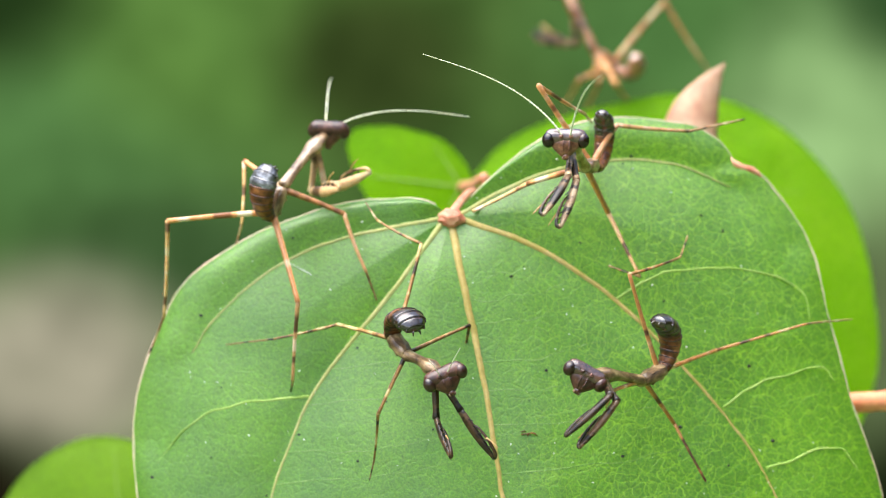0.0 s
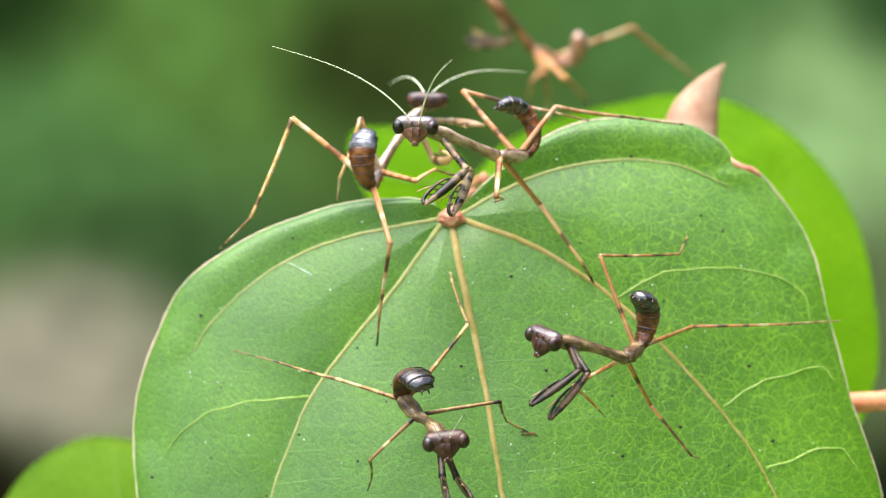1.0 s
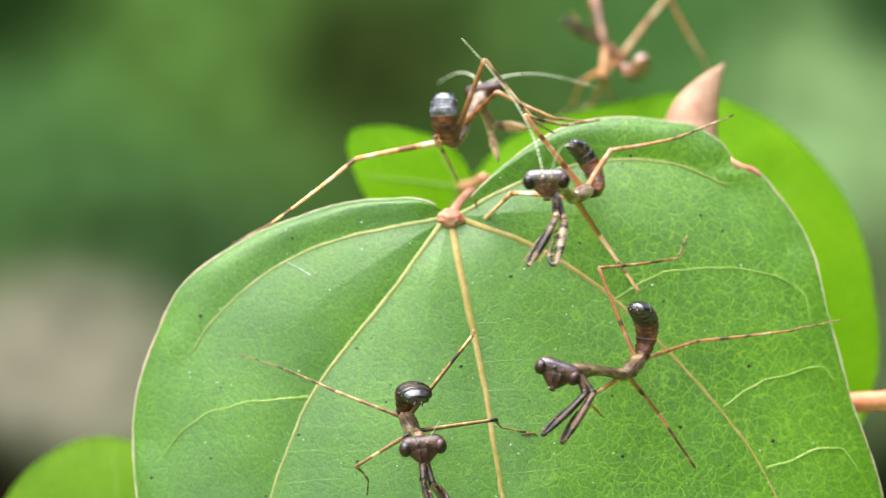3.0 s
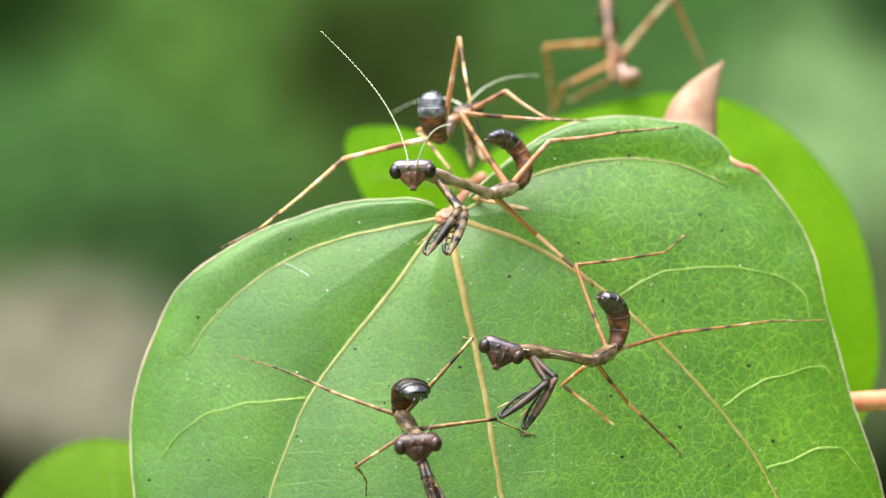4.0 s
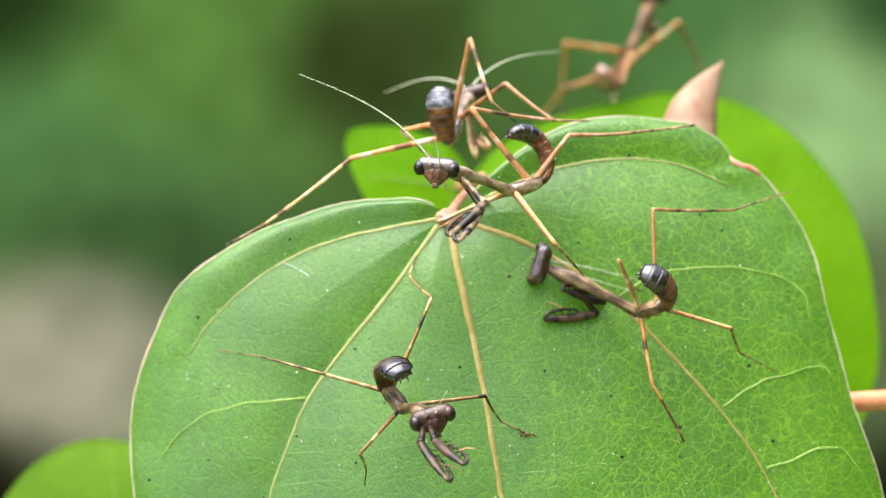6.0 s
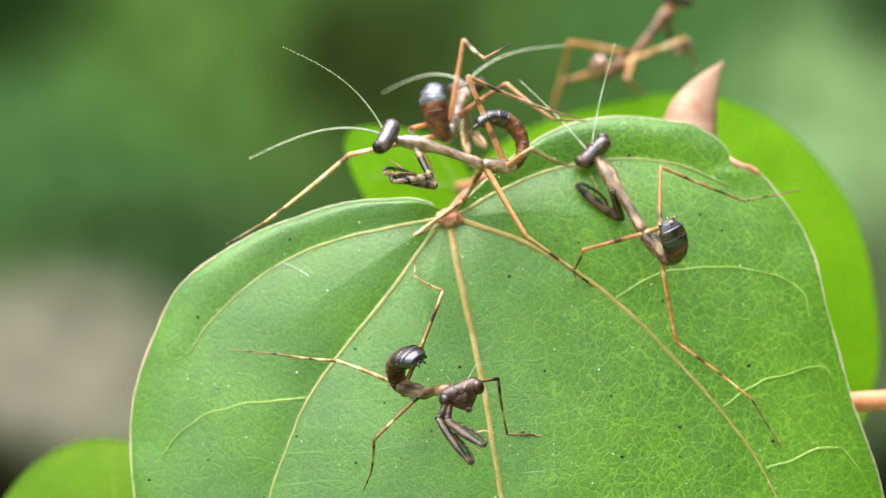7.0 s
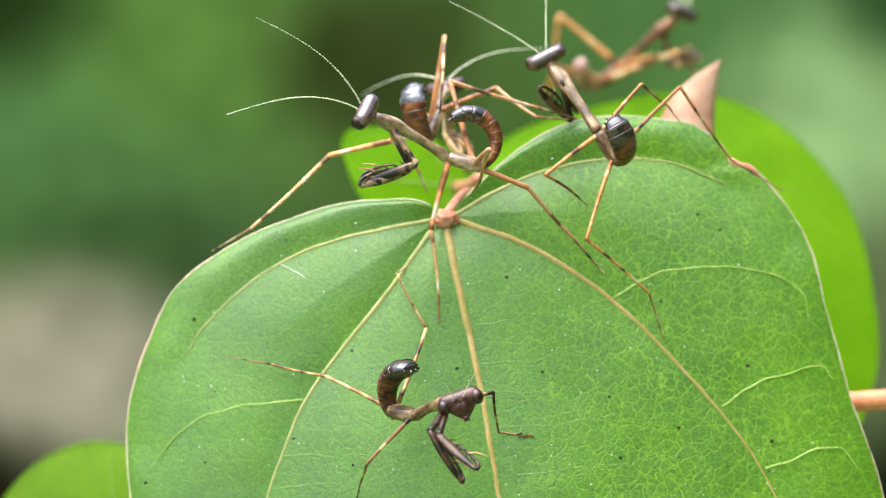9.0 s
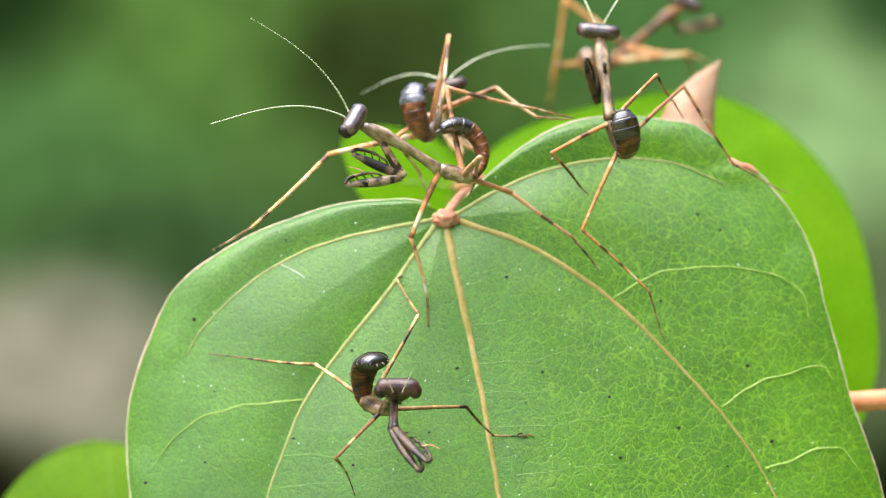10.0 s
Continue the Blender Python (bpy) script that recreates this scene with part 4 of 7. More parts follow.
def motions():
    track_a = {}
    track_a["hip"] = [(0, -7.61, -0.42, 1.39), (0.3, -6.94, -0.43, 1.52), (0.5, -4.82, -0.60, 2.14), (0.7, -3.58, -0.54, 2.51), (1, -3.21, -0.29, 2.77), (1.5, -1.74, 0.80, 4.19), (2, 0.03, 1.80, 5.12), (2.5, 0.41, 1.81, 4.74), (2.7, 0.61, 1.82, 4.74), (3.8, 0.03, 1.84, 4.95), (4, 0.03, 1.85, 4.95), (4.5, 0.28, 1.86, 4.87), (5, 0.41, 1.88, 4.87), (5.7, 0.41, 1.89, 4.87), (6.8, 0.28, 1.92, 5.00), (7, 0.28, 1.93, 5.00), (7.5, -0.23, 1.94, 5.13), (7.7, -0.31, 1.94, 5.00), (8, -0.36, 1.95, 4.93), (8.5, -0.41, 1.96, 4.98), (10, -0.41, 2.00, 5.01)]
    track_a["waist"] = [(0, -7.04, -0.42, 2.78), (0.3, -6.36, 0.14, 2.78), (0.5, -4.51, 0.71, 2.80), (0.7, -3.25, 0.77, 3.18), (1, -2.83, 0.92, 3.56), (1.5, -0.99, 1.56, 5.24), (2, 0.46, 3.00, 5.91), (2.5, 0.85, 2.92, 5.65), (2.7, 1.08, 2.92, 5.65), (3.8, 0.46, 3.01, 5.78), (4, 0.46, 3.02, 5.78), (4.5, 0.72, 2.95, 5.80), (5, 0.80, 2.89, 5.90), (5.7, 0.80, 2.91, 5.90), (6.8, 0.72, 2.94, 6.01), (7, 0.72, 2.94, 6.01), (7.5, 0.15, 2.75, 6.33), (7.7, 0.10, 2.54, 6.32), (8, 0.10, 2.61, 6.19), (8.5, 0.05, 2.52, 6.29), (10, 0.03, 2.58, 6.32)]
    track_a["eye_a"] = [(0, -4.45, 2.31, 5.32), (0.3, -3.03, 1.97, 5.43), (0.5, -1.43, 2.64, 5.62), (0.7, -0.21, 2.59, 6.19), (1, 0.02, 2.66, 6.71), (1.5, 1.85, 3.91, 8.16), (2, 2.40, 6.50, 8.10), (2.5, 2.74, 6.38, 7.90), (2.7, 2.89, 6.43, 7.83), (3.8, 1.79, 7.58, 6.74), (4, 1.79, 7.61, 6.60), (4.5, 1.94, 7.42, 7.10), (5, 2.17, 6.82, 7.45), (5.7, 2.18, 6.82, 7.48), (6.8, 2.01, 6.80, 7.72), (7, 1.99, 6.79, 7.76), (7.5, 1.01, 6.76, 7.72), (7.7, 0.99, 6.56, 7.65), (8, 1.14, 6.57, 7.73), (8.5, 1.15, 6.50, 7.75), (10, 1.21, 6.54, 7.77)]
    track_a["eye_b"] = [(0, -5.90, 2.31, 5.41), (0.3, -4.48, 1.97, 5.60), (0.5, -2.89, 2.64, 5.77), (0.7, -1.67, 2.59, 6.14), (1, -1.44, 2.66, 6.76), (1.5, 0.42, 3.91, 7.84), (2, 1.00, 6.50, 7.66), (2.5, 1.33, 6.38, 7.52), (2.7, 1.47, 6.43, 7.52), (3.8, 0.83, 6.51, 6.45), (4, 0.83, 6.53, 6.37), (4.5, 0.91, 6.44, 6.77), (5, 0.78, 6.82, 7.02), (5.7, 0.78, 6.82, 7.07), (6.8, 0.59, 6.80, 7.41), (7, 0.56, 6.79, 7.46), (7.5, -0.41, 6.76, 7.38), (7.7, -0.45, 6.56, 7.38), (8, -0.28, 6.57, 7.37), (8.5, -0.27, 6.50, 7.39), (10, -0.22, 6.54, 7.46)]
    track_a["mouth"] = [(0, -4.68, 2.31, 4.55), (0.3, -3.39, 1.97, 4.64), (0.5, -1.81, 2.64, 4.81), (0.7, -0.83, 3.34, 5.60), (1, -0.62, 3.44, 6.20), (1.5, 1.42, 4.67, 7.51), (2, 2.00, 7.29, 7.44), (2.5, 2.26, 7.21, 7.30), (2.7, 2.40, 7.23, 7.22), (3.8, 1.52, 7.91, 6.27), (4, 1.52, 7.93, 6.13), (4.5, 1.65, 7.80, 6.62), (5, 1.73, 7.65, 6.85), (5.7, 1.73, 7.64, 6.88), (6.8, 1.52, 7.64, 7.20), (7, 1.52, 7.62, 7.23), (7.5, 0.43, 7.64, 7.20), (8, 0.65, 7.40, 7.16), (10, 0.65, 7.41, 7.26)]
    track_a["tail"] = [(0, -7.54, -1.36, 3.55), (0.3, -6.98, -1.54, 3.59), (0.5, -4.80, -1.95, 4.06), (0.7, -3.52, -1.96, 4.38), (1, -3.33, -0.43, 5.11), (1.5, -1.90, -0.19, 6.31), (2, -0.68, 0.70, 7.08), (2.5, 0.08, 1.22, 6.99), (2.7, 0.20, 0.98, 6.90), (3.8, -0.35, 0.54, 6.86), (4, -0.35, 0.55, 6.86), (4.5, -0.20, 0.64, 6.82), (5, 0.08, 1.07, 7.06), (5.7, 0.08, 1.09, 7.06), (6.8, -0.22, 1.74, 7.29), (7, -0.26, 1.74, 7.28), (7.5, -0.86, 1.75, 7.39), (7.7, -0.89, 1.76, 7.27), (8, -0.90, 1.77, 7.21), (10, -0.94, 1.81, 7.29)]
    track_a["elbow_a"] = [(0, -5.93, 1.53, 2.60), (0.5, -3.22, 3.54, 3.53), (0.7, -1.27, 3.69, 4.19), (1, -0.42, 2.22, 4.01), (1.5, 1.21, 4.94, 6.48), (2, 1.77, 6.90, 5.99), (2.7, 2.63, 6.92, 6.07), (3.8, 1.65, 7.32, 5.15), (5.7, 1.63, 6.54, 5.11), (7, 1.37, 6.81, 5.53), (7.5, 0.75, 6.21, 5.36), (10, 0.75, 6.22, 5.47)]
    track_a["wrist_a"] = [(0, -4.58, -0.45, 2.64), (0.5, -2.13, 1.47, 4.09), (0.7, -0.23, 1.65, 3.46), (1, 0.40, -0.04, 4.02), (1.5, 1.83, 2.94, 5.31), (2, 3.19, 5.00, 5.61), (2.7, 4.25, 5.15, 5.97), (3.8, 2.06, 5.24, 4.04), (5.7, 2.30, 4.28, 4.68), (7, 2.13, 4.69, 4.70), (7.5, 1.54, 4.13, 4.47), (10, 1.67, 4.20, 4.57)]
    track_a["elbow_b"] = [(0, -5.28, 1.56, 2.65), (0.5, -1.45, 2.12, 3.42), (0.7, -0.43, 2.11, 3.67), (1, 0.41, 3.09, 5.84), (1.5, 1.68, 4.58, 6.32), (2, 2.03, 6.33, 5.64), (2.7, 2.52, 6.55, 5.60), (3.8, 1.38, 7.29, 5.02), (5.7, 1.49, 6.23, 4.96), (7, 1.10, 6.61, 5.38), (7.5, 0.42, 5.66, 5.20), (10, 0.43, 6.05, 5.35)]
    track_a["wrist_b"] = [(0, -3.24, 0.55, 3.42), (0.5, 0.40, 1.00, 4.45), (0.7, 0.78, 0.17, 4.41), (1, 1.80, 1.16, 5.54), (1.5, 2.60, 2.61, 5.30), (2, 2.64, 4.32, 4.47), (2.7, 2.83, 4.57, 4.28), (3.8, 1.43, 5.24, 3.78), (5.7, 1.72, 3.97, 4.20), (7, 1.34, 4.46, 4.35), (7.5, 1.14, 3.61, 4.18), (10, 1.20, 4.02, 4.33)]
    track_a["feeler_a"] = [(0, 0.99, 2.17, 5.98), (0.3, 2.23, 3.48, 6.12), (0.5, 0.44, 8.22, 6.43), (0.7, 3.11, 6.75, 8.34), (1, 3.78, 6.64, 8.33), (1.5, 4.16, 9.32, 7.73), (2, 6.02, 10.52, 9.78), (2.5, 7.08, 9.77, 8.93), (2.7, 7.84, 8.94, 7.84), (3.8, 4.97, 11.87, 7.93), (4, 4.82, 11.74, 8.57), (4.5, 5.36, 11.23, 9.06), (5, 5.35, 11.03, 9.63), (5.7, 5.62, 10.85, 9.53), (6.8, 6.06, 9.90, 10.05), (7, 6.07, 10.01, 9.86), (7.5, 4.62, 10.35, 10.18), (7.7, 5.13, 9.53, 9.96), (8, 5.28, 9.74, 9.76), (8.5, 5.27, 9.66, 9.83), (9, 5.15, 9.96, 9.72), (9.5, 4.49, 10.65, 9.93), (10, 5.36, 9.68, 9.83)]
    track_a["feeler_b"] = [(0, -5.40, 7.88, 8.09), (0.5, -3.92, 8.25, 7.65), (1, -2.57, 8.46, 7.94), (1.5, -0.66, 9.67, 9.42), (2, 1.30, 12.42, 9.67), (2.7, 0.45, 12.27, 8.81), (4, -2.37, 12.05, 6.81), (4.5, -2.92, 11.35, 6.77), (5, -2.64, 11.42, 7.75), (7, -2.78, 11.47, 7.76), (8, -3.75, 11.14, 7.59), (10, -3.62, 11.18, 7.74)]
    track_a["knee_1"] = [(0, -12.17, -1.31, 1.21), (0.3, -11.13, 1.31, 1.42), (0.5, -7.67, -2.13, 4.91), (0.7, -6.76, 0.50, 5.60), (1, -6.62, 0.35, 5.75), (1.5, -5.99, 0.22, 5.09), (2, -5.12, 1.33, 4.34), (2.5, -4.69, 1.81, 3.98), (2.7, -4.61, 1.77, 3.90), (3.8, -5.04, 1.30, 3.90), (4.5, -5.00, 1.35, 3.83), (5.5, -4.74, 1.29, 3.83), (6.8, -4.92, 1.28, 4.03), (7, -4.97, 1.32, 4.03), (7.5, -5.38, 1.37, 4.08), (8, -5.43, 1.38, 4.03), (10, -5.48, 1.39, 4.16)]
    track_a["ankle_1"] = [(0, -12.47, 0.92, -3.00), (0.3, -12.21, 0.85, -2.88), (0.5, -10.23, 1.18, 2.05), (0.7, -8.89, 0.48, 0.40), (1, -9.02, 0.49, 0.28), (1.5, -8.84, 0.44, 0.28), (2, -8.51, 0.41, 0.58), (2.5, -7.88, 0.32, 0.90), (2.7, -7.88, 0.32, 0.90), (3.8, -8.84, 0.43, 0.23), (10, -9.02, 0.49, 0.28)]
    track_a["claw_1"] = [(0, -13.62, 1.00, -5.61), (0.3, -13.49, 0.97, -5.53), (0.5, -12.19, 1.69, 0.15), (0.7, -10.15, 0.96, -0.15), (2.7, -10.15, 0.96, -0.15), (4, -10.34, 1.01, -0.18), (10, -10.44, 1.03, -0.23)]
    track_a["knee_2"] = [(0, -6.19, -2.32, -2.53), (0.3, -5.38, -3.67, -0.94), (0.5, -3.08, -4.14, 1.22), (0.7, -2.13, -3.96, 0.98), (1, -2.26, -3.51, 0.26), (1.2, -2.25, -3.81, 2.18), (1.5, -1.68, -2.52, 7.44), (2, 0.20, 0.16, 9.17), (2.5, 1.38, 2.35, 8.87), (2.7, 2.08, -0.95, 7.99), (3.8, 0.79, 1.44, 9.37), (4, 0.84, 1.65, 9.26), (4.5, 1.04, 0.93, 9.06), (5, 1.34, 1.18, 9.09), (5.7, 1.34, 1.20, 9.09), (6.8, 1.06, 2.97, 9.44), (7, 1.06, 2.98, 9.44), (7.5, 0.79, 1.92, 9.42), (7.7, 0.91, 0.91, 8.99), (8, 0.71, 1.69, 9.32), (8.5, 0.46, 2.36, 9.38), (9, 0.36, 2.49, 9.47), (9.5, 0.23, 1.06, 9.33), (10, 0.54, 1.85, 9.41)]
    track_a["ankle_2"] = [(0, -6.55, -1.35, -5.64), (0.3, -5.03, -1.24, -3.92), (0.5, -3.43, -1.11, -2.57), (0.7, -2.96, -1.25, -3.13), (1, -2.90, -1.46, -3.79), (1.2, -2.57, -0.96, -1.46), (1.5, -1.22, -0.20, 5.26), (2, 2.52, -0.20, 7.01), (2.5, 2.77, -0.20, 6.63), (2.7, 4.51, -0.20, 5.76), (3.8, 1.30, -0.20, 6.26), (4, 1.35, -0.20, 6.26), (4.5, 1.90, -0.20, 5.89), (5, 2.34, -0.20, 6.01), (5.7, 2.34, -0.20, 6.01), (6.8, 1.95, -0.20, 8.51), (7, 1.95, -0.20, 8.38), (7.5, 2.39, -0.20, 7.01), (7.7, 2.64, -0.20, 6.26), (8, 1.77, -0.20, 6.51), (8.5, 1.02, -0.20, 7.01), (9, 0.27, -0.20, 7.26), (9.5, 0.02, -0.20, 6.01), (10, 0.27, -0.20, 6.51)]
    track_a["claw_2"] = [(0, -6.71, -1.20, -6.27), (0.3, -4.54, -1.19, -4.91), (0.5, -3.43, -1.15, -3.93), (0.7, -3.04, -1.71, -5.62), (1, -3.04, -1.83, -6.10), (1.2, -2.32, -1.07, -2.94), (1.5, -0.85, -0.20, 4.51), (2, 3.77, -0.20, 6.14), (2.5, 5.14, -0.20, 5.01), (2.7, 6.26, -0.20, 4.89), (3.8, 1.77, -0.20, 5.01), (4, 1.77, -0.20, 5.14), (4.5, 2.64, -0.20, 5.06), (5, 3.14, -0.20, 5.14), (5.7, 3.14, -0.20, 5.14), (6.8, 2.59, -0.20, 8.88), (7, 2.64, -0.20, 8.75), (7.5, 3.14, -0.20, 6.88), (7.7, 3.77, -0.20, 5.64), (8, 2.52, -0.20, 5.89), (8.5, 1.27, -0.20, 6.71), (9, 0.15, -0.20, 6.01), (9.5, -0.10, -0.20, 5.01), (10, 0.15, -0.20, 5.64)]
    track_a["knee_3"] = [(0, -3.79, -0.34, 1.32), (0.3, -2.96, -0.36, 1.27), (0.5, -2.32, -1.36, 1.75), (0.7, -0.96, -1.32, 3.23), (1, -1.20, -1.53, 2.97), (1.5, 1.70, 2.73, 6.46), (2, 2.69, 1.52, 6.89), (2.5, 2.57, 1.48, 7.64), (2.7, 2.16, 0.48, 6.81), (3.8, 3.06, 2.74, 7.18), (4.5, 3.06, 2.61, 7.22), (5, 2.90, 1.65, 7.40), (7, 2.96, 1.77, 7.41), (7.5, 2.85, 2.53, 7.27), (8, 2.73, 2.73, 7.28), (10, 2.73, 2.67, 7.30)]
    track_a["ankle_3"] = [(0, -3.19, -0.96, -1.46), (0.3, -2.08, -0.72, 0.02), (0.5, -1.62, 1.00, 1.54), (0.7, 0.15, 1.00, 3.56), (1, -0.35, 1.00, 3.56), (1.5, 2.93, 1.00, 5.08), (2, 4.83, 1.00, 5.96), (2.5, 5.08, 1.00, 5.91), (3.8, 4.75, 1.00, 5.79), (7, 4.95, 1.00, 5.84), (8, 4.45, 1.00, 5.84), (10, 4.45, 1.00, 5.84)]
    track_a["claw_3"] = [(0, -2.95, -0.83, -2.20), (0.3, -1.59, -0.46, 0.02), (0.5, -1.11, 1.00, 1.67), (0.7, 0.91, 1.00, 4.32), (1, 0.40, 1.00, 3.31), (1.5, 3.69, 1.00, 4.83), (2, 6.22, 1.00, 5.71), (10, 6.22, 1.00, 5.71)]
    track_a["knee_4"] = [(0, -8.89, 0.97, 3.94), (0.3, -8.57, 1.01, 3.82), (0.5, -7.26, 0.51, 3.80), (0.7, -4.13, 1.83, 5.33), (1, -3.64, -0.14, 5.77), (1.5, -2.35, 0.02, 5.28), (2, -0.35, 0.75, 5.32), (2.7, 0.15, 0.70, 5.06), (4, -1.03, 5.00, 5.51), (7, -1.24, 1.41, 5.41), (8, -1.93, 1.43, 4.92), (10, -1.93, 1.38, 4.97)]
    track_a["ankle_4"] = [(0, -8.96, 0.63, 1.16), (0.3, -8.91, 0.60, 1.03), (0.5, -9.03, 0.56, 0.65), (0.7, -4.61, 0.11, 3.03), (1, -4.61, 0.11, 3.03), (1.5, -2.18, 3.50, 4.18), (2, 0.42, 3.50, 3.92), (4, 0.42, 3.50, 3.66), (7, -0.36, 3.50, 3.66), (8, -0.83, 3.50, 3.53), (10, -0.83, 3.50, 3.58)]
    track_a["claw_4"] = [(0, -9.18, 0.79, 0.40), (0.3, -9.13, 0.78, 0.40), (0.5, -9.43, 0.83, 0.28), (0.7, -4.74, 0.22, 2.15), (1, -4.69, 0.21, 2.15), (1.5, -1.66, 3.50, 3.14), (2, 0.80, 3.50, 3.14), (4, 0.80, 3.50, 2.75), (7, -0.10, 3.50, 2.75), (8, -0.42, 3.50, 2.49), (10, -0.42, 3.50, 2.49)]

    track_b = {}
    track_b["hip"] = [(0, 6.55, -1.37, 3.67), (0.3, 6.06, -1.40, 3.72), (0.5, 5.07, -1.48, 4.08), (0.7, 3.96, -1.58, 4.15), (1, 3.46, -1.65, 4.03), (1.5, 3.95, -1.61, 3.95), (2, 4.82, -1.56, 3.51), (2.5, 6.16, -1.70, 2.85), (2.7, 7.02, -1.72, 2.53), (3.8, 2.96, -1.87, 2.60), (4, 3.14, -1.84, 2.67), (4.5, 3.70, -1.83, 2.72), (5, 4.19, -1.83, 2.72), (5.7, 4.24, -1.81, 2.77), (6.8, 3.46, -1.73, 3.21), (7, 3.09, -1.74, 3.51), (7.5, 2.23, -1.76, 3.87), (7.7, 2.11, -1.82, 3.50), (8, 1.98, -2.00, 1.81), (8.5, 1.86, -1.89, 2.40), (9, 1.86, -1.82, 3.58), (9.5, 1.57, -1.87, 3.16), (10, 1.37, -1.88, 3.09)]
    track_b["waist"] = [(0, 6.08, -2.79, 3.51), (0.3, 5.36, -2.73, 3.61), (0.5, 4.03, -2.55, 3.91), (0.7, 2.94, -2.67, 3.98), (1, 2.33, -2.63, 3.98), (1.5, 2.70, -2.43, 3.92), (2, 3.67, -2.50, 3.28), (2.5, 5.35, -2.90, 2.45), (2.7, 6.43, -3.05, 2.15), (3.8, 1.84, -2.82, 2.33), (4, 2.08, -2.86, 2.33), (4.5, 2.57, -2.74, 2.33), (5, 2.94, -2.60, 2.40), (5.7, 3.06, -2.66, 2.40), (6.8, 2.21, -2.54, 3.04), (7, 1.73, -2.36, 3.63), (7.5, 0.77, -1.76, 4.19), (7.7, 0.64, -1.82, 3.80), (8, 0.51, -2.26, 1.98), (8.5, 0.39, -2.03, 2.66), (9, 0.42, -1.83, 3.99), (9.5, 0.15, -2.22, 3.49), (10, 0.02, -2.41, 3.48)]
    track_b["eye_a"] = [(0, 4.30, -6.74, 4.50), (0.3, 2.79, -6.30, 4.87), (0.5, 0.86, -5.73, 5.18), (0.7, -1.04, -5.01, 5.27), (1, -1.88, -4.67, 5.17), (1.5, -1.20, -4.90, 5.14), (2, 0.65, -5.94, 4.00), (2.5, 3.09, -6.75, 3.10), (2.7, 4.86, -7.13, 2.68), (3.8, -2.18, -5.28, 3.21), (4, -1.87, -5.37, 3.25), (4.5, -1.19, -5.51, 3.25), (5, -0.39, -5.77, 3.30), (5.7, -0.35, -5.77, 3.28), (6.8, -1.81, -2.13, 4.22), (7, -2.05, -2.30, 5.31), (7.5, -2.57, -2.89, 6.20), (7.7, -2.80, -3.04, 5.39), (8, -2.90, -3.69, 3.14), (8.5, -3.20, -2.75, 4.39), (9, -2.73, -3.04, 6.36), (9.5, -3.24, -2.88, 5.76), (10, -3.24, -3.13, 5.94)]
    track_b["eye_b"] = [(0, 5.76, -6.74, 4.47), (0.3, 4.25, -6.30, 4.80), (0.5, 2.32, -5.73, 5.13), (0.7, 0.42, -5.01, 5.27), (1, -0.42, -4.67, 5.12), (1.5, 0.26, -4.90, 5.14), (2, 2.11, -5.94, 4.05), (2.5, 4.55, -6.75, 3.13), (2.7, 6.32, -7.13, 2.74), (3.8, -0.72, -5.28, 3.23), (4, -0.41, -5.37, 3.29), (4.5, 0.27, -5.51, 3.17), (5, 1.07, -5.77, 3.28), (5.7, 1.10, -5.77, 3.26), (6.8, -2.32, -3.12, 3.33), (7, -2.51, -3.26, 4.32), (7.5, -3.02, -3.90, 5.24), (7.7, -3.25, -4.06, 4.44), (8, -3.34, -4.78, 2.28), (8.5, -3.64, -3.78, 3.45), (9, -3.18, -3.98, 5.33), (9.5, -3.69, -3.90, 4.81), (10, -3.73, -4.11, 4.97)]
    track_b["mouth"] = [(0, 5.08, -6.74, 3.54), (0.3, 3.52, -6.30, 3.88), (0.5, 1.53, -5.73, 4.21), (0.7, -0.40, -5.01, 4.33), (1, -1.24, -4.67, 4.20), (1.5, -0.52, -5.59, 4.49), (2, 1.29, -5.94, 3.08), (2.5, 3.86, -7.46, 2.48), (2.7, 5.61, -7.13, 1.76), (3.8, -1.52, -5.28, 2.27), (4, -1.22, -5.37, 2.32), (4.5, -0.53, -5.51, 2.26), (5, 0.23, -5.77, 2.35), (5.7, 0.29, -5.77, 2.32), (6.8, -2.52, -2.67, 3.01), (7, -2.69, -2.78, 3.95), (7.5, -3.26, -3.39, 4.89), (7.7, -3.46, -3.54, 4.07), (8, -3.39, -3.52, 2.14), (8.5, -3.74, -2.56, 3.35), (9, -3.28, -3.50, 4.95), (9.5, -3.86, -3.39, 4.42), (10, -3.91, -3.62, 4.60)]
    track_b["tail"] = [(0, 6.97, -0.76, 5.90), (0.3, 6.19, -1.31, 6.06), (0.5, 4.56, -0.78, 6.27), (0.7, 3.15, -1.39, 6.35), (1, 2.48, -1.77, 6.16), (1.5, 3.13, -1.73, 6.15), (2, 4.01, -1.66, 5.72), (2.5, 5.57, -0.53, 4.80), (2.7, 6.56, -0.53, 4.50), (3.8, 1.84, -1.95, 4.66), (4, 2.19, -1.51, 4.79), (4.5, 2.57, -1.91, 4.78), (5, 3.15, -1.91, 4.83), (5.7, 3.19, -1.89, 4.87), (6.8, 2.02, -1.80, 5.07), (7, 1.65, -1.83, 5.37), (7.5, 0.92, -2.47, 5.69), (7.7, 0.75, -2.78, 5.16), (8, 0.63, -2.49, 3.67), (8.5, 0.58, -2.38, 4.31), (9, 0.70, -1.94, 5.62), (9.5, 0.19, -1.98, 5.06), (10, 0.23, -2.00, 5.14)]
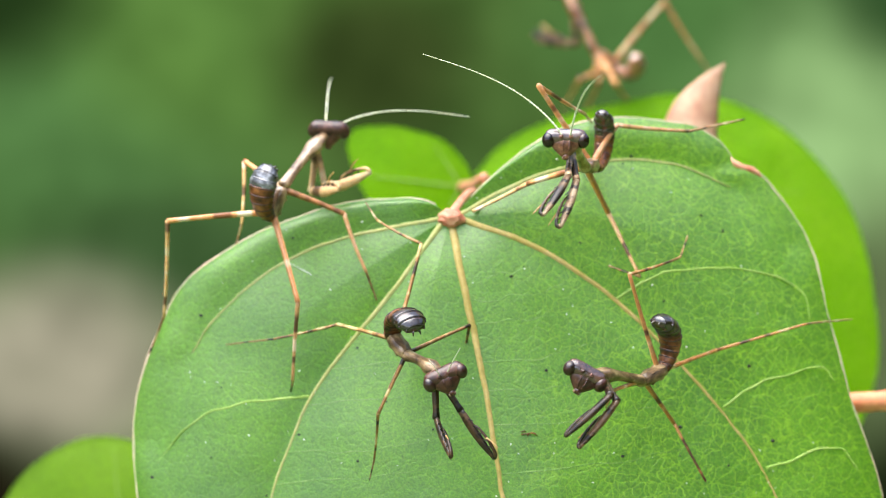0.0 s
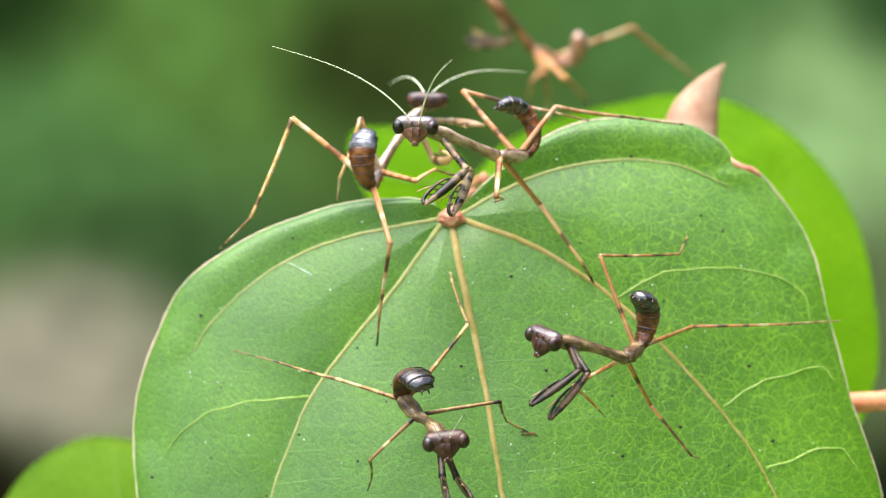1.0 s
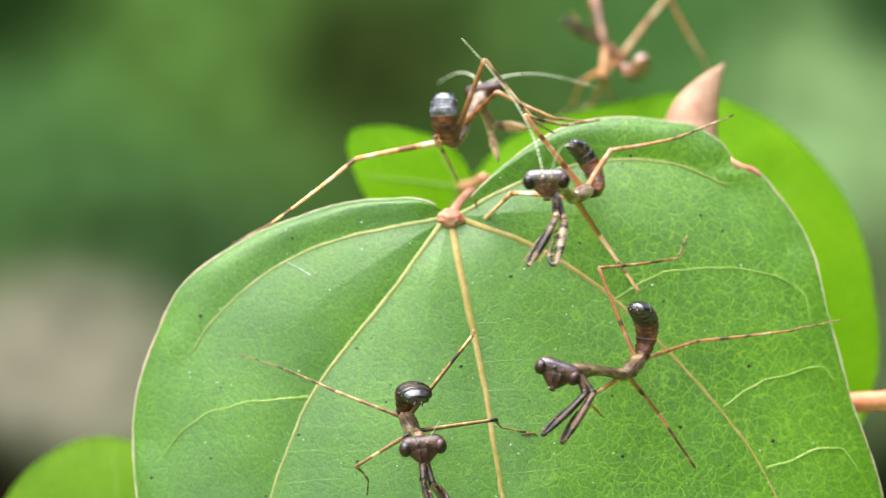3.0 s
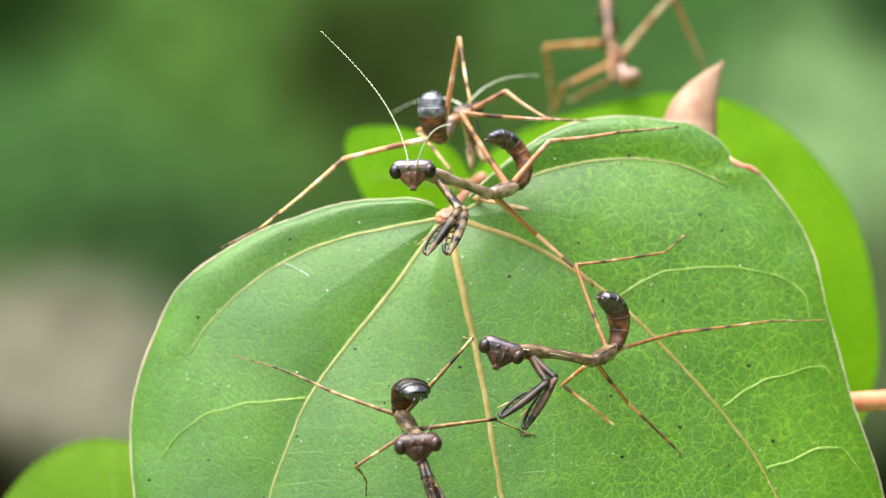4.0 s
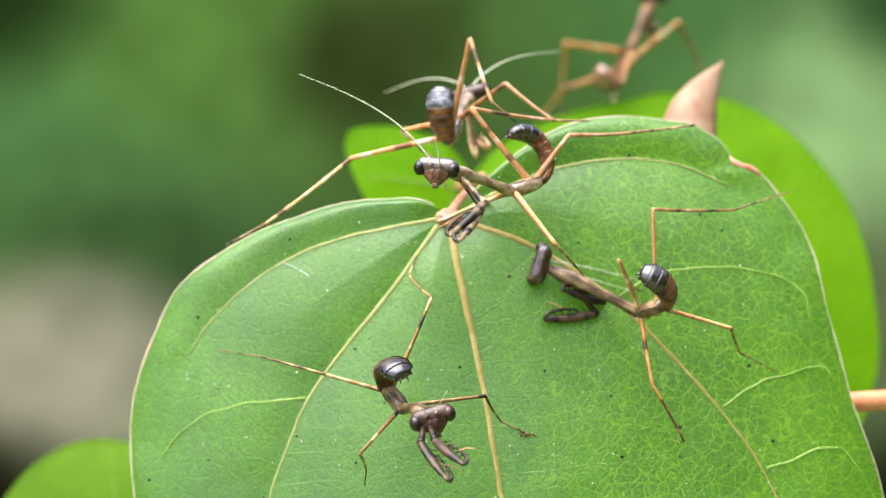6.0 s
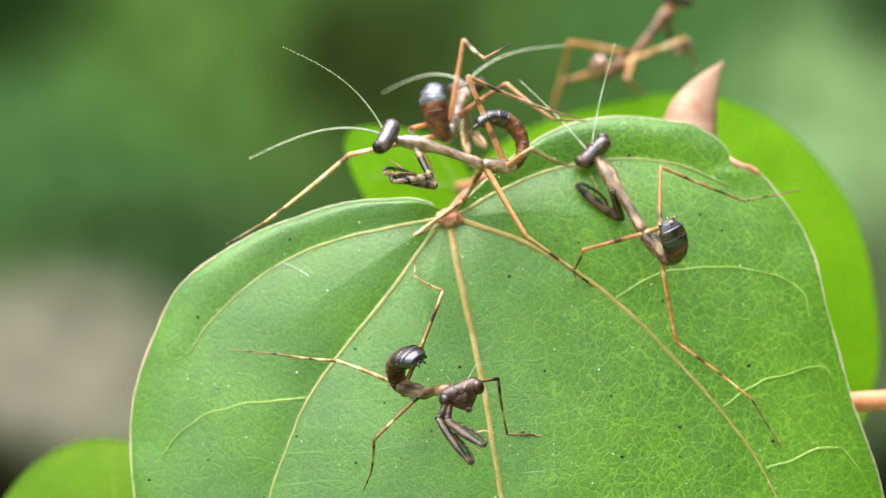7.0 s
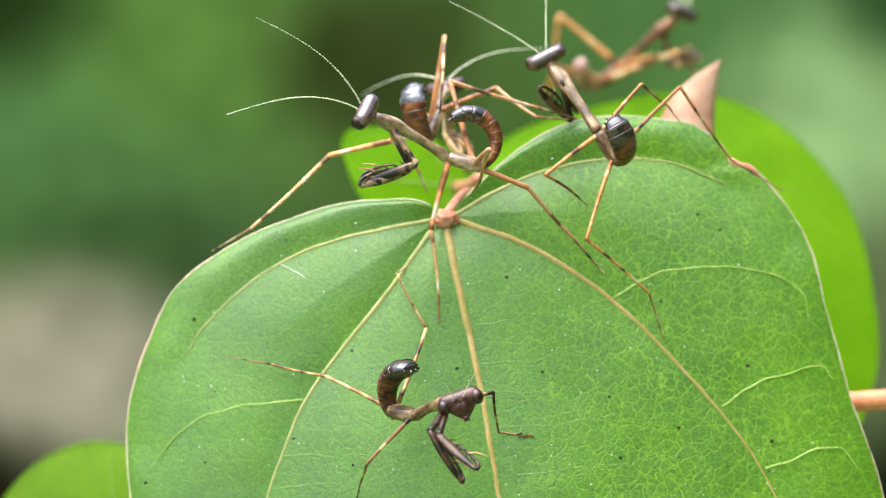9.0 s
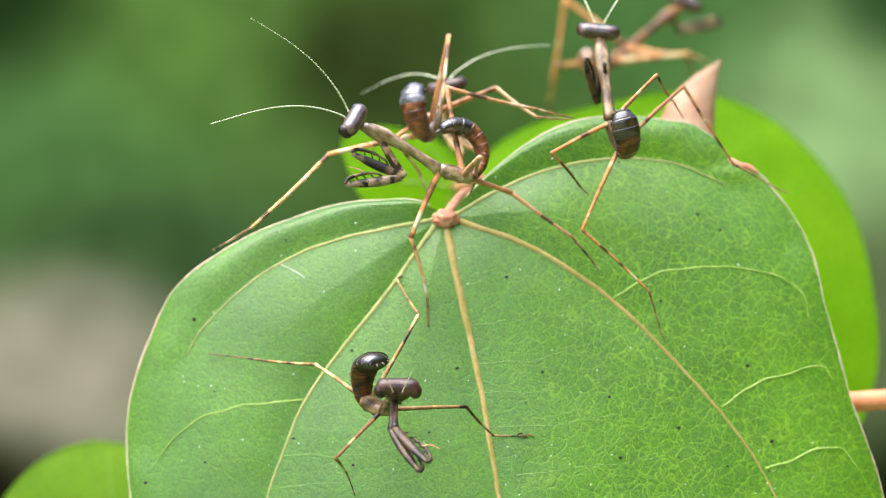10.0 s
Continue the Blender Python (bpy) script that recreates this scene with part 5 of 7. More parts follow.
    track_b["elbow_a"] = [(0, 5.10, -7.12, 2.98), (0.3, 3.84, -6.81, 3.26), (0.5, 2.70, -6.24, 3.47), (0.7, 1.55, -5.36, 3.44), (1, 0.97, -4.90, 3.34), (1.5, 1.44, -4.97, 3.22), (2, 2.58, -6.31, 2.47), (2.5, 4.10, -7.29, 1.86), (2.7, 5.54, -7.49, 1.36), (3.8, 0.49, -5.69, 1.62), (4, 0.73, -5.82, 1.66), (4.5, 1.43, -5.86, 1.66), (5, 2.01, -6.21, 1.89), (5.7, 2.05, -6.21, 1.84), (6.8, 0.38, -3.47, 2.07), (7, -0.22, -3.00, 2.68), (7.5, -0.79, -2.83, 3.49), (7.7, -0.87, -2.96, 2.88), (8, -0.81, -4.51, 1.16), (8.5, -1.11, -2.84, 1.92), (9, -0.87, -3.35, 3.64), (9.5, -1.38, -2.96, 3.02), (10, -1.38, -3.18, 3.16)]
    track_b["wrist_a"] = [(0, 4.04, -8.57, 1.38), (0.3, 2.76, -8.18, 1.62), (0.5, 1.56, -7.55, 1.81), (0.7, 0.02, -6.37, 1.88), (1, -0.75, -5.67, 1.85), (1.5, -0.28, -5.99, 1.89), (2, 1.24, -7.84, 1.21), (2.5, 3.24, -9.13, 0.59), (2.7, 4.62, -8.74, -0.48), (3.8, -0.74, -6.64, -0.21), (4, -0.56, -6.60, -0.21), (4.5, -0.09, -7.07, 0.25), (5, 0.55, -7.45, 0.44), (5.7, 0.55, -7.45, 0.44), (6.8, -1.52, -4.80, 1.45), (7, -2.37, -3.89, 3.26), (7.5, -2.98, -3.69, 3.98), (7.7, -3.23, -3.07, 3.33), (8, -3.20, -4.60, 0.99), (8.5, -3.42, -2.93, 1.27), (9, -3.16, -3.41, 2.93), (9.5, -3.45, -3.96, 3.73), (10, -3.58, -3.31, 4.12)]
    track_b["elbow_b"] = [(0, 5.45, -6.98, 2.80), (0.3, 4.31, -6.65, 3.08), (0.5, 2.99, -5.94, 3.30), (0.7, 1.75, -4.84, 3.29), (1, 1.17, -4.02, 3.26), (1.5, 1.64, -4.12, 3.14), (2, 2.83, -6.07, 2.36), (2.5, 4.41, -7.13, 1.64), (2.7, 5.84, -7.43, 1.24), (3.8, 0.80, -5.22, 1.56), (4, 1.04, -5.31, 1.55), (4.5, 1.67, -5.29, 1.48), (5, 2.25, -5.82, 1.71), (5.7, 2.25, -5.86, 1.66), (6.8, -0.69, -4.20, 2.29), (7, -0.45, -3.97, 3.09), (7.5, -1.00, -2.83, 3.40), (7.7, -1.06, -2.96, 2.78), (8, -0.93, -4.35, 0.98), (8.5, -1.30, -2.85, 1.80), (9, -1.10, -2.92, 3.48), (9.5, -1.50, -2.97, 2.95), (10, -1.51, -3.18, 3.09)]
    track_b["wrist_b"] = [(0, 4.73, -8.25, 0.89), (0.3, 3.79, -7.99, 1.16), (0.5, 2.49, -7.32, 1.40), (0.7, 1.07, -6.24, 1.47), (1, 0.38, -5.30, 1.39), (1.5, 0.66, -5.34, 1.32), (2, 2.02, -7.66, 0.76), (2.5, 4.16, -8.84, -0.02), (2.7, 5.55, -8.95, -0.59), (3.8, 0.09, -6.68, -0.21), (4, 0.32, -6.78, -0.21), (4.5, 0.65, -6.71, -0.16), (5, 1.40, -7.30, 0.02), (5.7, 1.40, -7.40, 0.02), (6.8, -2.20, -6.06, 2.48), (7, -1.97, -5.81, 2.79), (7.5, -3.09, -3.98, 3.13), (7.7, -3.16, -3.99, 2.22), (8, -3.05, -5.01, 0.07), (8.5, -3.46, -3.55, 1.03), (9, -3.21, -3.75, 2.71), (9.5, -3.69, -3.86, 2.54), (10, -3.81, -3.79, 2.78)]
    track_b["feeler_a"] = [(0, -0.64, -7.09, 7.85), (0.5, -4.21, -6.32, 8.25), (0.7, -6.05, -5.72, 8.45), (1, -6.89, -5.44, 8.32), (1.5, -6.06, -5.64, 8.57), (2, -1.94, -6.66, 9.68), (2.5, 0.39, -7.32, 8.73), (2.7, 2.25, -7.61, 8.38), (3.8, -5.22, -6.05, 8.58), (4, -4.72, -6.14, 8.76), (4.5, -5.77, -6.19, 7.06), (5, -4.81, -6.42, 7.37), (5.7, -4.75, -6.42, 7.37), (6.8, -7.43, -6.24, 4.45), (6.9, -6.22, -6.90, 7.6), (7, -6.22, -6.91, 8.12), (7.5, -6.95, -7.33, 9.00), (7.7, -6.82, -7.45, 8.64), (8, -7.27, -7.57, 6.61), (8.5, -7.49, -6.95, 7.58), (9, -7.03, -7.41, 9.26), (9.5, -7.35, -7.26, 8.96), (10, -7.25, -7.52, 9.21)]
    track_b["feeler_b"] = [(0, 5.93, -12.97, 6.47), (0.5, 3.07, -11.91, 6.94), (0.7, 1.12, -11.17, 7.16), (1, 0.29, -10.75, 7.26), (1.5, 2.13, -10.41, 7.67), (2, 2.62, -12.33, 5.11), (2.7, 5.88, -13.66, 3.60), (3.8, 0.13, -11.50, 4.73), (4, 0.35, -11.64, 4.72), (5, 0.89, -12.25, 4.47), (5.7, 0.95, -12.24, 4.47), (6.8, -7.33, -6.09, 2.12), (7, -7.51, -6.66, 3.78), (7.5, -8.02, -7.39, 5.27), (7.7, -8.18, -7.66, 4.79), (8, -8.07, -8.59, 2.40), (8.5, -8.53, -7.42, 3.52), (9, -8.07, -7.67, 5.52), (9.5, -8.72, -7.37, 4.97), (10, -8.74, -7.59, 5.14)]
    track_b["knee_1"] = [(0, 4.16, -2.56, 6.95), (0.3, 3.08, -2.10, 6.86), (0.5, 2.17, -1.38, 6.87), (0.7, 1.15, 0.08, 7.03), (1, 0.85, 0.07, 7.03), (1.5, 0.77, -0.59, 7.03), (2, 1.82, -1.68, 6.36), (2.5, 3.10, -2.80, 5.65), (2.7, 4.24, -3.25, 5.52), (3.8, 0.77, -0.49, 6.12), (4, 0.90, -0.38, 6.00), (4.5, 1.01, -0.94, 5.96), (5, 1.33, -1.54, 5.92), (5.7, 1.38, -1.47, 5.88), (6.8, 1.58, -1.22, 6.93), (7, 1.32, -1.87, 7.18), (7.5, 0.77, -0.52, 7.73), (7.7, 0.90, -0.50, 7.36), (8, 1.42, -1.96, 6.14), (8.5, 1.25, -1.77, 6.52), (9, 0.65, -0.10, 7.27), (9.5, 0.40, -0.37, 7.00), (10, 0.47, -0.46, 7.04)]
    track_b["ankle_1"] = [(0, 6.32, 0.69, 6.02), (0.5, 5.44, 0.62, 6.06), (1, 4.80, 0.57, 6.11), (2, 5.05, 0.55, 5.88), (2.7, 5.43, 0.52, 5.51), (4, 4.67, 0.49, 5.73), (5.7, 4.80, 0.50, 5.68), (6.8, 5.06, 0.56, 5.94), (7, 4.43, 0.57, 6.26), (7.5, 4.55, 0.58, 6.26), (8, 4.67, 0.50, 5.76), (9, 4.43, 0.57, 6.26), (10, 4.43, 0.55, 6.16)]
    track_b["claw_1"] = [(0, 6.67, 0.93, 5.76), (10, 6.59, 0.91, 5.71)]
    track_b["knee_2"] = [(0, 7.72, 0.30, 5.49), (0.3, 6.90, 0.04, 5.90), (0.5, 6.25, -0.40, 6.45), (0.7, 5.61, -0.64, 6.68), (1, 5.23, -0.72, 6.60), (1.5, 5.42, -0.48, 6.49), (2, 5.91, 0.24, 5.59), (2.5, 6.81, 0.48, 4.67), (2.7, 7.86, 0.12, 4.08), (3.8, 5.16, -0.78, 5.18), (4, 5.23, -0.76, 5.23), (4.5, 5.37, -0.55, 5.19), (5, 5.73, -0.72, 5.18), (5.7, 5.80, -0.78, 5.18), (6.8, 5.47, -0.97, 4.85), (7, 3.61, -3.96, 4.04), (7.5, 2.41, -4.26, 4.20), (8, 2.28, -4.43, 2.40), (8.5, 2.17, -4.34, 3.00), (9, 2.10, -4.25, 4.08), (10, 1.69, -4.31, 3.72)]
    track_b["ankle_2"] = [(0, 10.27, 1.09, 5.34), (0.5, 9.12, 0.99, 5.76), (1, 8.74, 0.95, 5.83), (1.5, 8.86, 0.95, 5.76), (2, 9.24, 0.95, 5.38), (2.5, 10.01, 1.01, 5.08), (2.7, 9.75, 0.94, 4.70), (4, 9.24, 0.94, 5.33), (5.7, 8.98, 0.89, 5.20), (6.8, 8.22, 0.77, 5.02), (7, 5.62, 0.29, 3.59), (7.5, 2.15, -0.07, 3.02), (8, 1.90, -0.11, 2.15), (10, 1.65, -0.09, 2.77)]
    track_b["claw_2"] = [(0, 11.85, 1.59, 5.47), (6.8, 11.80, 1.60, 5.57), (7, 6.69, 0.55, 3.42), (7.5, 1.65, 0.16, 2.40), (10, 1.45, 0.18, 2.40)]
    track_b["knee_3"] = [(0, 7.14, -0.17, 1.90), (0.3, 6.38, -0.24, 2.27), (0.5, 5.38, -0.32, 2.27), (0.7, 4.38, -0.33, 2.52), (1, 4.13, -0.33, 2.14), (1.5, 4.38, -0.40, 1.77), (2, 4.76, -0.34, 2.02), (2.5, 6.37, -0.39, 1.27), (2.7, 7.25, -0.37, 1.02), (3.8, 3.63, -0.52, 1.14), (4, 3.75, -0.53, 1.02), (4.5, 4.00, -0.52, 1.14), (5, 4.29, -4.81, 1.21), (5.7, 4.29, -4.85, 1.09), (6.8, 3.75, -0.58, 0.52), (7, 3.66, -2.79, 0.51), (7.5, 3.77, -0.18, 2.89), (7.7, 4.29, -2.21, 2.46), (8, 4.86, -2.95, 1.43), (8.5, 4.39, -2.66, 1.68), (9, 3.71, -1.59, 2.73), (9.5, 3.18, -0.50, 2.51), (10, 3.12, -0.77, 2.50)]
    track_b["ankle_3"] = [(0, 7.99, -0.41, 0.15), (0.3, 7.23, -0.54, -0.22), (0.5, 6.48, -0.62, -0.60), (0.7, 6.23, -0.63, -0.60), (1, 6.11, -0.63, -0.60), (1.5, 6.23, -0.64, -0.72), (2, 6.48, -0.64, -0.72), (2.5, 7.23, -0.56, -0.35), (2.7, 8.30, -0.53, -0.67), (3.8, 5.36, -0.63, -0.52), (4, 5.49, -0.63, -0.52), (5, 5.36, -0.59, -0.10), (5.7, 5.49, -0.60, -0.22), (6.8, 5.86, -0.68, -0.92), (7, 5.73, -0.68, -0.92), (7.5, 5.92, -0.48, 0.65), (7.7, 6.12, -0.51, 0.40), (8, 6.24, -0.55, 0.07), (8.5, 6.11, -0.54, 0.15), (9, 5.87, -0.50, 0.52), (10, 5.87, -0.50, 0.52)]
    track_b["claw_3"] = [(0, 7.42, -0.37, -0.77), (0.7, 6.74, -0.49, -1.54), (2, 6.74, -0.53, -1.71), (2.5, 7.32, -0.40, -0.97), (2.7, 8.42, -0.31, -0.85), (3.8, 6.74, -0.53, -1.71), (7, 6.74, -0.52, -1.67), (7.5, 7.24, -0.40, -0.97), (8, 7.49, -0.43, -1.27), (10, 7.36, -0.43, -1.22)]
    track_b["knee_4"] = [(0, 3.98, -0.92, 2.94), (0.5, 3.12, -4.34, 2.76), (0.7, 2.52, -4.47, 2.64), (1, 2.28, -4.45, 2.64), (2, 2.99, -4.60, 2.64), (2.7, 3.92, -2.32, 2.46), (3.8, 1.65, -0.12, 2.27), (5.7, 2.39, -0.19, 2.27), (6.8, 1.90, -0.18, 2.02), (7, 1.15, -0.09, 2.40), (7.5, -0.87, -3.20, 2.56), (7.7, -1.18, -3.34, 2.31), (8, -0.82, -3.44, -0.70), (8.5, -1.02, -2.84, -0.22), (9, -0.34, -1.95, 0.64), (9.5, -0.95, -2.28, 0.27), (10, -1.12, -2.38, 0.56)]
    track_b["ankle_4"] = [(0, 2.52, -0.16, 2.27), (0.7, 2.89, -0.23, 2.14), (2, 2.64, -0.17, 2.27), (2.7, 2.64, -0.21, 2.14), (5.7, 1.65, -0.10, 1.90), (7, 0.15, 0.02, 1.53), (7.5, -0.80, -0.45, 0.52), (7.7, -1.72, -0.37, 1.02), (8, -0.89, -1.41, -2.56), (8.5, -0.66, -1.40, -2.44), (9, 0.05, -1.25, -1.95), (9.5, -0.15, -1.32, -2.19), (10, -0.47, -1.28, -1.95)]
    track_b["claw_4"] = [(0, 1.95, 0.09, 1.98), (7, -0.10, 0.12, 1.03), (7.5, -0.70, -0.36, 0.02), (7.7, -1.84, -0.31, 0.52), (8, -1.03, -1.35, -3.30), (8.5, -0.79, -1.42, -3.54), (9, 0.05, -1.33, -3.30), (10, -0.42, -1.36, -3.30)]

    track_c = {}
    track_c["hip"] = [(0, -2.15, -3.20, -3.76), (0.5, -2.02, -3.55, -5.02), (0.7, -1.82, -3.70, -5.54), (1, -1.72, -3.90, -6.32), (1.5, -0.65, -4.02, -6.72), (2, -1.41, -4.08, -7.02), (2.5, -2.37, -4.02, -7.10), (2.7, -1.96, -4.06, -7.10), (3.8, -0.93, -4.02, -6.72), (4, -1.72, -4.04, -6.91), (4.5, -1.89, -3.96, -6.63), (5, -2.25, -3.85, -6.32), (5.7, -2.30, -3.77, -6.02), (6.8, -2.01, -3.73, -5.73), (7, -1.73, -3.77, -5.78), (7.5, -2.78, -3.70, -5.97), (7.7, -3.45, -3.71, -6.41), (8, -3.69, -3.73, -6.64), (8.5, -3.21, -3.79, -6.57), (9, -2.01, -3.97, -6.72), (9.5, -2.25, -3.93, -6.68), (10, -3.09, -3.74, -6.33)]
    track_c["waist"] = [(0, -1.48, -4.32, -4.50), (0.5, -1.16, -4.51, -5.80), (0.7, -1.04, -4.76, -6.26), (1, -0.99, -5.01, -7.02), (1.5, 0.26, -4.99, -7.42), (2, -0.85, -5.26, -7.75), (2.5, -1.91, -5.29, -7.75), (2.7, -1.62, -5.37, -7.74), (3.8, -0.33, -5.21, -7.41), (4, -1.15, -5.26, -7.57), (4.5, -1.46, -5.26, -7.24), (5, -1.56, -4.95, -7.07), (5.7, -1.63, -4.88, -6.77), (6.8, -1.00, -4.73, -6.19), (7, -0.69, -4.82, -6.02), (7.5, -2.22, -4.99, -6.48), (7.7, -2.93, -4.97, -7.02), (8, -3.12, -4.97, -7.26), (8.5, -2.58, -5.03, -7.11), (9, -0.92, -5.00, -6.83), (9.5, -1.09, -4.87, -6.84), (10, -2.22, -4.92, -6.65)]
    track_c["eye_a"] = [(0, -0.58, -6.39, -5.57), (0.5, -0.67, -6.84, -6.58), (0.7, -0.66, -7.12, -7.09), (1, -0.61, -7.33, -7.92), (1.5, 0.93, -7.23, -8.05), (2, -0.89, -7.83, -8.28), (2.5, -2.83, -7.90, -8.48), (2.7, -2.28, -8.04, -8.27), (3.8, -0.13, -7.74, -7.65), (4, -1.66, -7.94, -7.91), (4.5, -2.17, -7.94, -7.64), (5, -1.48, -7.52, -7.65), (5.7, -1.25, -7.34, -7.25), (6.8, -0.25, -7.02, -6.36), (7, 0.16, -7.05, -6.13), (7.5, -2.37, -7.63, -6.92), (7.7, -3.48, -7.64, -7.68), (8, -3.82, -7.63, -8.03), (8.5, -2.41, -7.59, -7.58), (9, 0.20, -6.87, -6.37), (9.5, -0.43, -7.07, -6.09), (10, -2.35, -7.33, -5.57)]
    track_c["eye_b"] = [(0, 0.75, -6.39, -4.97), (0.5, 0.76, -6.84, -6.26), (0.7, 0.78, -7.12, -6.84), (1, 0.84, -7.33, -7.75), (1.5, 2.38, -7.23, -7.87), (2, 0.57, -7.83, -8.21), (2.5, -1.38, -7.90, -8.36), (2.7, -0.83, -8.04, -8.12), (3.8, 1.32, -7.74, -7.53), (4, -0.21, -7.94, -7.78), (4.5, -0.71, -7.94, -7.51), (5, -0.12, -7.52, -7.12), (5.7, 0.14, -7.34, -6.81), (6.8, 1.11, -7.02, -5.83), (7, 1.50, -7.05, -5.55), (7.5, -1.00, -7.63, -6.42), (7.7, -2.14, -7.64, -7.10), (8, -2.49, -7.63, -7.43), (8.5, -1.05, -7.59, -7.06), (9, 1.58, -6.87, -5.89), (9.5, 1.03, -7.07, -6.14), (10, -0.89, -7.33, -5.59)]
    track_c["mouth"] = [(0, 0.55, -6.39, -6.10), (0.5, 0.26, -6.84, -7.35), (0.7, 0.27, -7.12, -7.89), (1, 0.09, -7.33, -8.78), (1.5, 1.83, -7.23, -8.89), (2, -0.07, -7.83, -9.19), (2.5, -2.03, -7.90, -9.37), (2.7, -1.40, -8.04, -9.13), (3.8, 0.64, -7.74, -8.54), (4, -0.88, -7.94, -8.80), (4.5, -1.33, -7.94, -8.52), (5, -0.38, -7.52, -8.23), (5.7, -0.27, -7.34, -7.94), (6.8, 0.75, -7.02, -6.99), (7, 1.15, -7.05, -6.74), (7.5, -1.35, -7.63, -7.56), (7.7, -2.43, -7.64, -8.27), (8, -2.76, -7.63, -8.59), (8.5, -1.39, -7.59, -8.20), (9, 1.22, -6.87, -7.02), (9.5, 0.33, -7.07, -7.07), (10, -1.65, -6.61, -6.20)]
    track_c["tail"] = [(0, -1.15, -5.29, -3.35), (0.5, -0.99, -5.59, -4.48), (0.7, -0.84, -5.79, -5.08), (1, -0.79, -5.99, -5.77), (1.5, 0.37, -6.03, -6.05), (2, -0.61, -6.21, -6.46), (2.5, -1.77, -6.18, -6.39), (2.7, -1.49, -6.21, -6.27), (3.8, -0.09, -6.16, -6.23), (4, -0.98, -6.10, -6.05), (4.5, -1.33, -6.13, -5.93), (5, -1.73, -6.05, -5.70), (5.7, -1.68, -5.94, -5.36), (6.8, -1.15, -5.73, -4.85), (7, -0.92, -5.65, -4.62), (7.5, -2.44, -5.81, -5.01), (7.7, -3.09, -5.94, -5.78), (8, -3.25, -5.95, -6.01), (8.5, -2.71, -5.94, -5.78), (9, -1.11, -5.19, -4.93), (9.5, -1.32, -5.34, -5.04), (10, -2.45, -5.25, -4.64)]
    track_c["elbow_a"] = [(0, -0.28, -5.93, -7.03), (0.5, -0.10, -6.33, -8.21), (1, -0.02, -7.73, -9.25), (1.5, 0.94, -7.92, -9.23), (2, -0.02, -8.55, -9.39), (2.5, -1.34, -8.67, -9.26), (3.8, 0.36, -8.25, -9.08), (4, -0.66, -8.52, -9.17), (4.5, -1.11, -8.57, -8.82), (5, -0.95, -8.42, -8.38), (5.7, -0.89, -8.34, -7.93), (6.8, -0.37, -8.00, -7.17), (7, -0.09, -8.09, -6.82), (7.5, -1.72, -8.52, -7.69), (7.7, -2.36, -8.52, -8.26), (8, -2.63, -8.54, -8.48), (8.5, -1.79, -8.61, -8.14), (9, -0.32, -7.97, -7.24), (9.5, -0.59, -7.95, -7.51), (10, -1.87, -8.16, -7.15)]
    track_c["wrist_a"] = [(0, 0.32, -7.77, -8.45), (0.5, 0.43, -7.78, -10.05), (1, 0.25, -9.90, -10.24), (1.5, 1.02, -10.11, -10.22), (2, 0.02, -10.79, -10.24), (2.5, -0.86, -10.81, -10.24), (3.8, 0.40, -10.38, -10.18), (4, -0.20, -10.66, -10.15), (4.5, -0.64, -10.65, -9.93), (5, -0.13, -10.25, -9.71), (5.7, 0.13, -10.06, -9.26), (6.8, 0.81, -9.52, -8.61), (7, 1.15, -9.31, -8.47), (7.5, -0.65, -10.07, -9.17), (7.7, -1.47, -10.20, -9.71), (8, -1.53, -10.16, -9.88), (8.5, -0.80, -10.11, -9.73), (9, 0.92, -8.21, -9.28), (9.5, 0.63, -9.00, -9.29), (10, -0.76, -9.67, -8.66)]
    track_c["elbow_b"] = [(0, 0.73, -5.92, -6.69), (0.5, 0.84, -6.30, -7.86), (1, 0.58, -6.84, -9.41), (1.5, 1.46, -7.79, -9.36), (2, 0.32, -8.41, -9.40), (2.5, -1.00, -8.34, -9.41), (3.8, 0.71, -7.98, -9.23), (4, -0.43, -8.43, -9.18), (4.5, -0.88, -8.70, -8.58), (5, -0.43, -8.45, -8.15), (5.7, -0.32, -8.31, -7.82), (6.8, -0.09, -8.13, -7.00), (7, 0.25, -8.13, -6.86), (7.5, -1.23, -8.48, -7.58), (7.7, -2.13, -8.50, -8.15), (8, -2.40, -8.52, -8.37), (8.5, -1.68, -8.59, -8.14), (9, 0.02, -7.97, -7.40), (9.5, -0.32, -8.01, -7.51), (10, -1.73, -8.22, -7.08)]
    track_c["wrist_b"] = [(0, 2.11, -6.16, -8.64), (0.5, 2.31, -7.81, -9.01), (1, 1.22, -9.06, -10.08), (1.5, 1.69, -10.06, -10.11), (2, 0.62, -10.74, -9.92), (2.5, -0.31, -10.58, -9.94), (3.8, 1.24, -10.23, -9.87), (4, 0.13, -10.64, -9.93), (4.5, -0.20, -10.77, -9.58), (5, 0.46, -10.61, -8.72), (5.7, 0.73, -10.36, -8.52), (6.8, 1.36, -9.81, -7.91), (7, 1.65, -9.87, -7.72), (7.5, -0.24, -10.36, -8.70), (7.7, -1.09, -10.29, -9.35), (8, -1.38, -10.28, -9.64), (8.5, -0.49, -10.28, -9.35), (9, 1.48, -9.44, -8.62), (9.5, 1.14, -9.62, -8.53), (10, -0.42, -9.83, -8.28)]
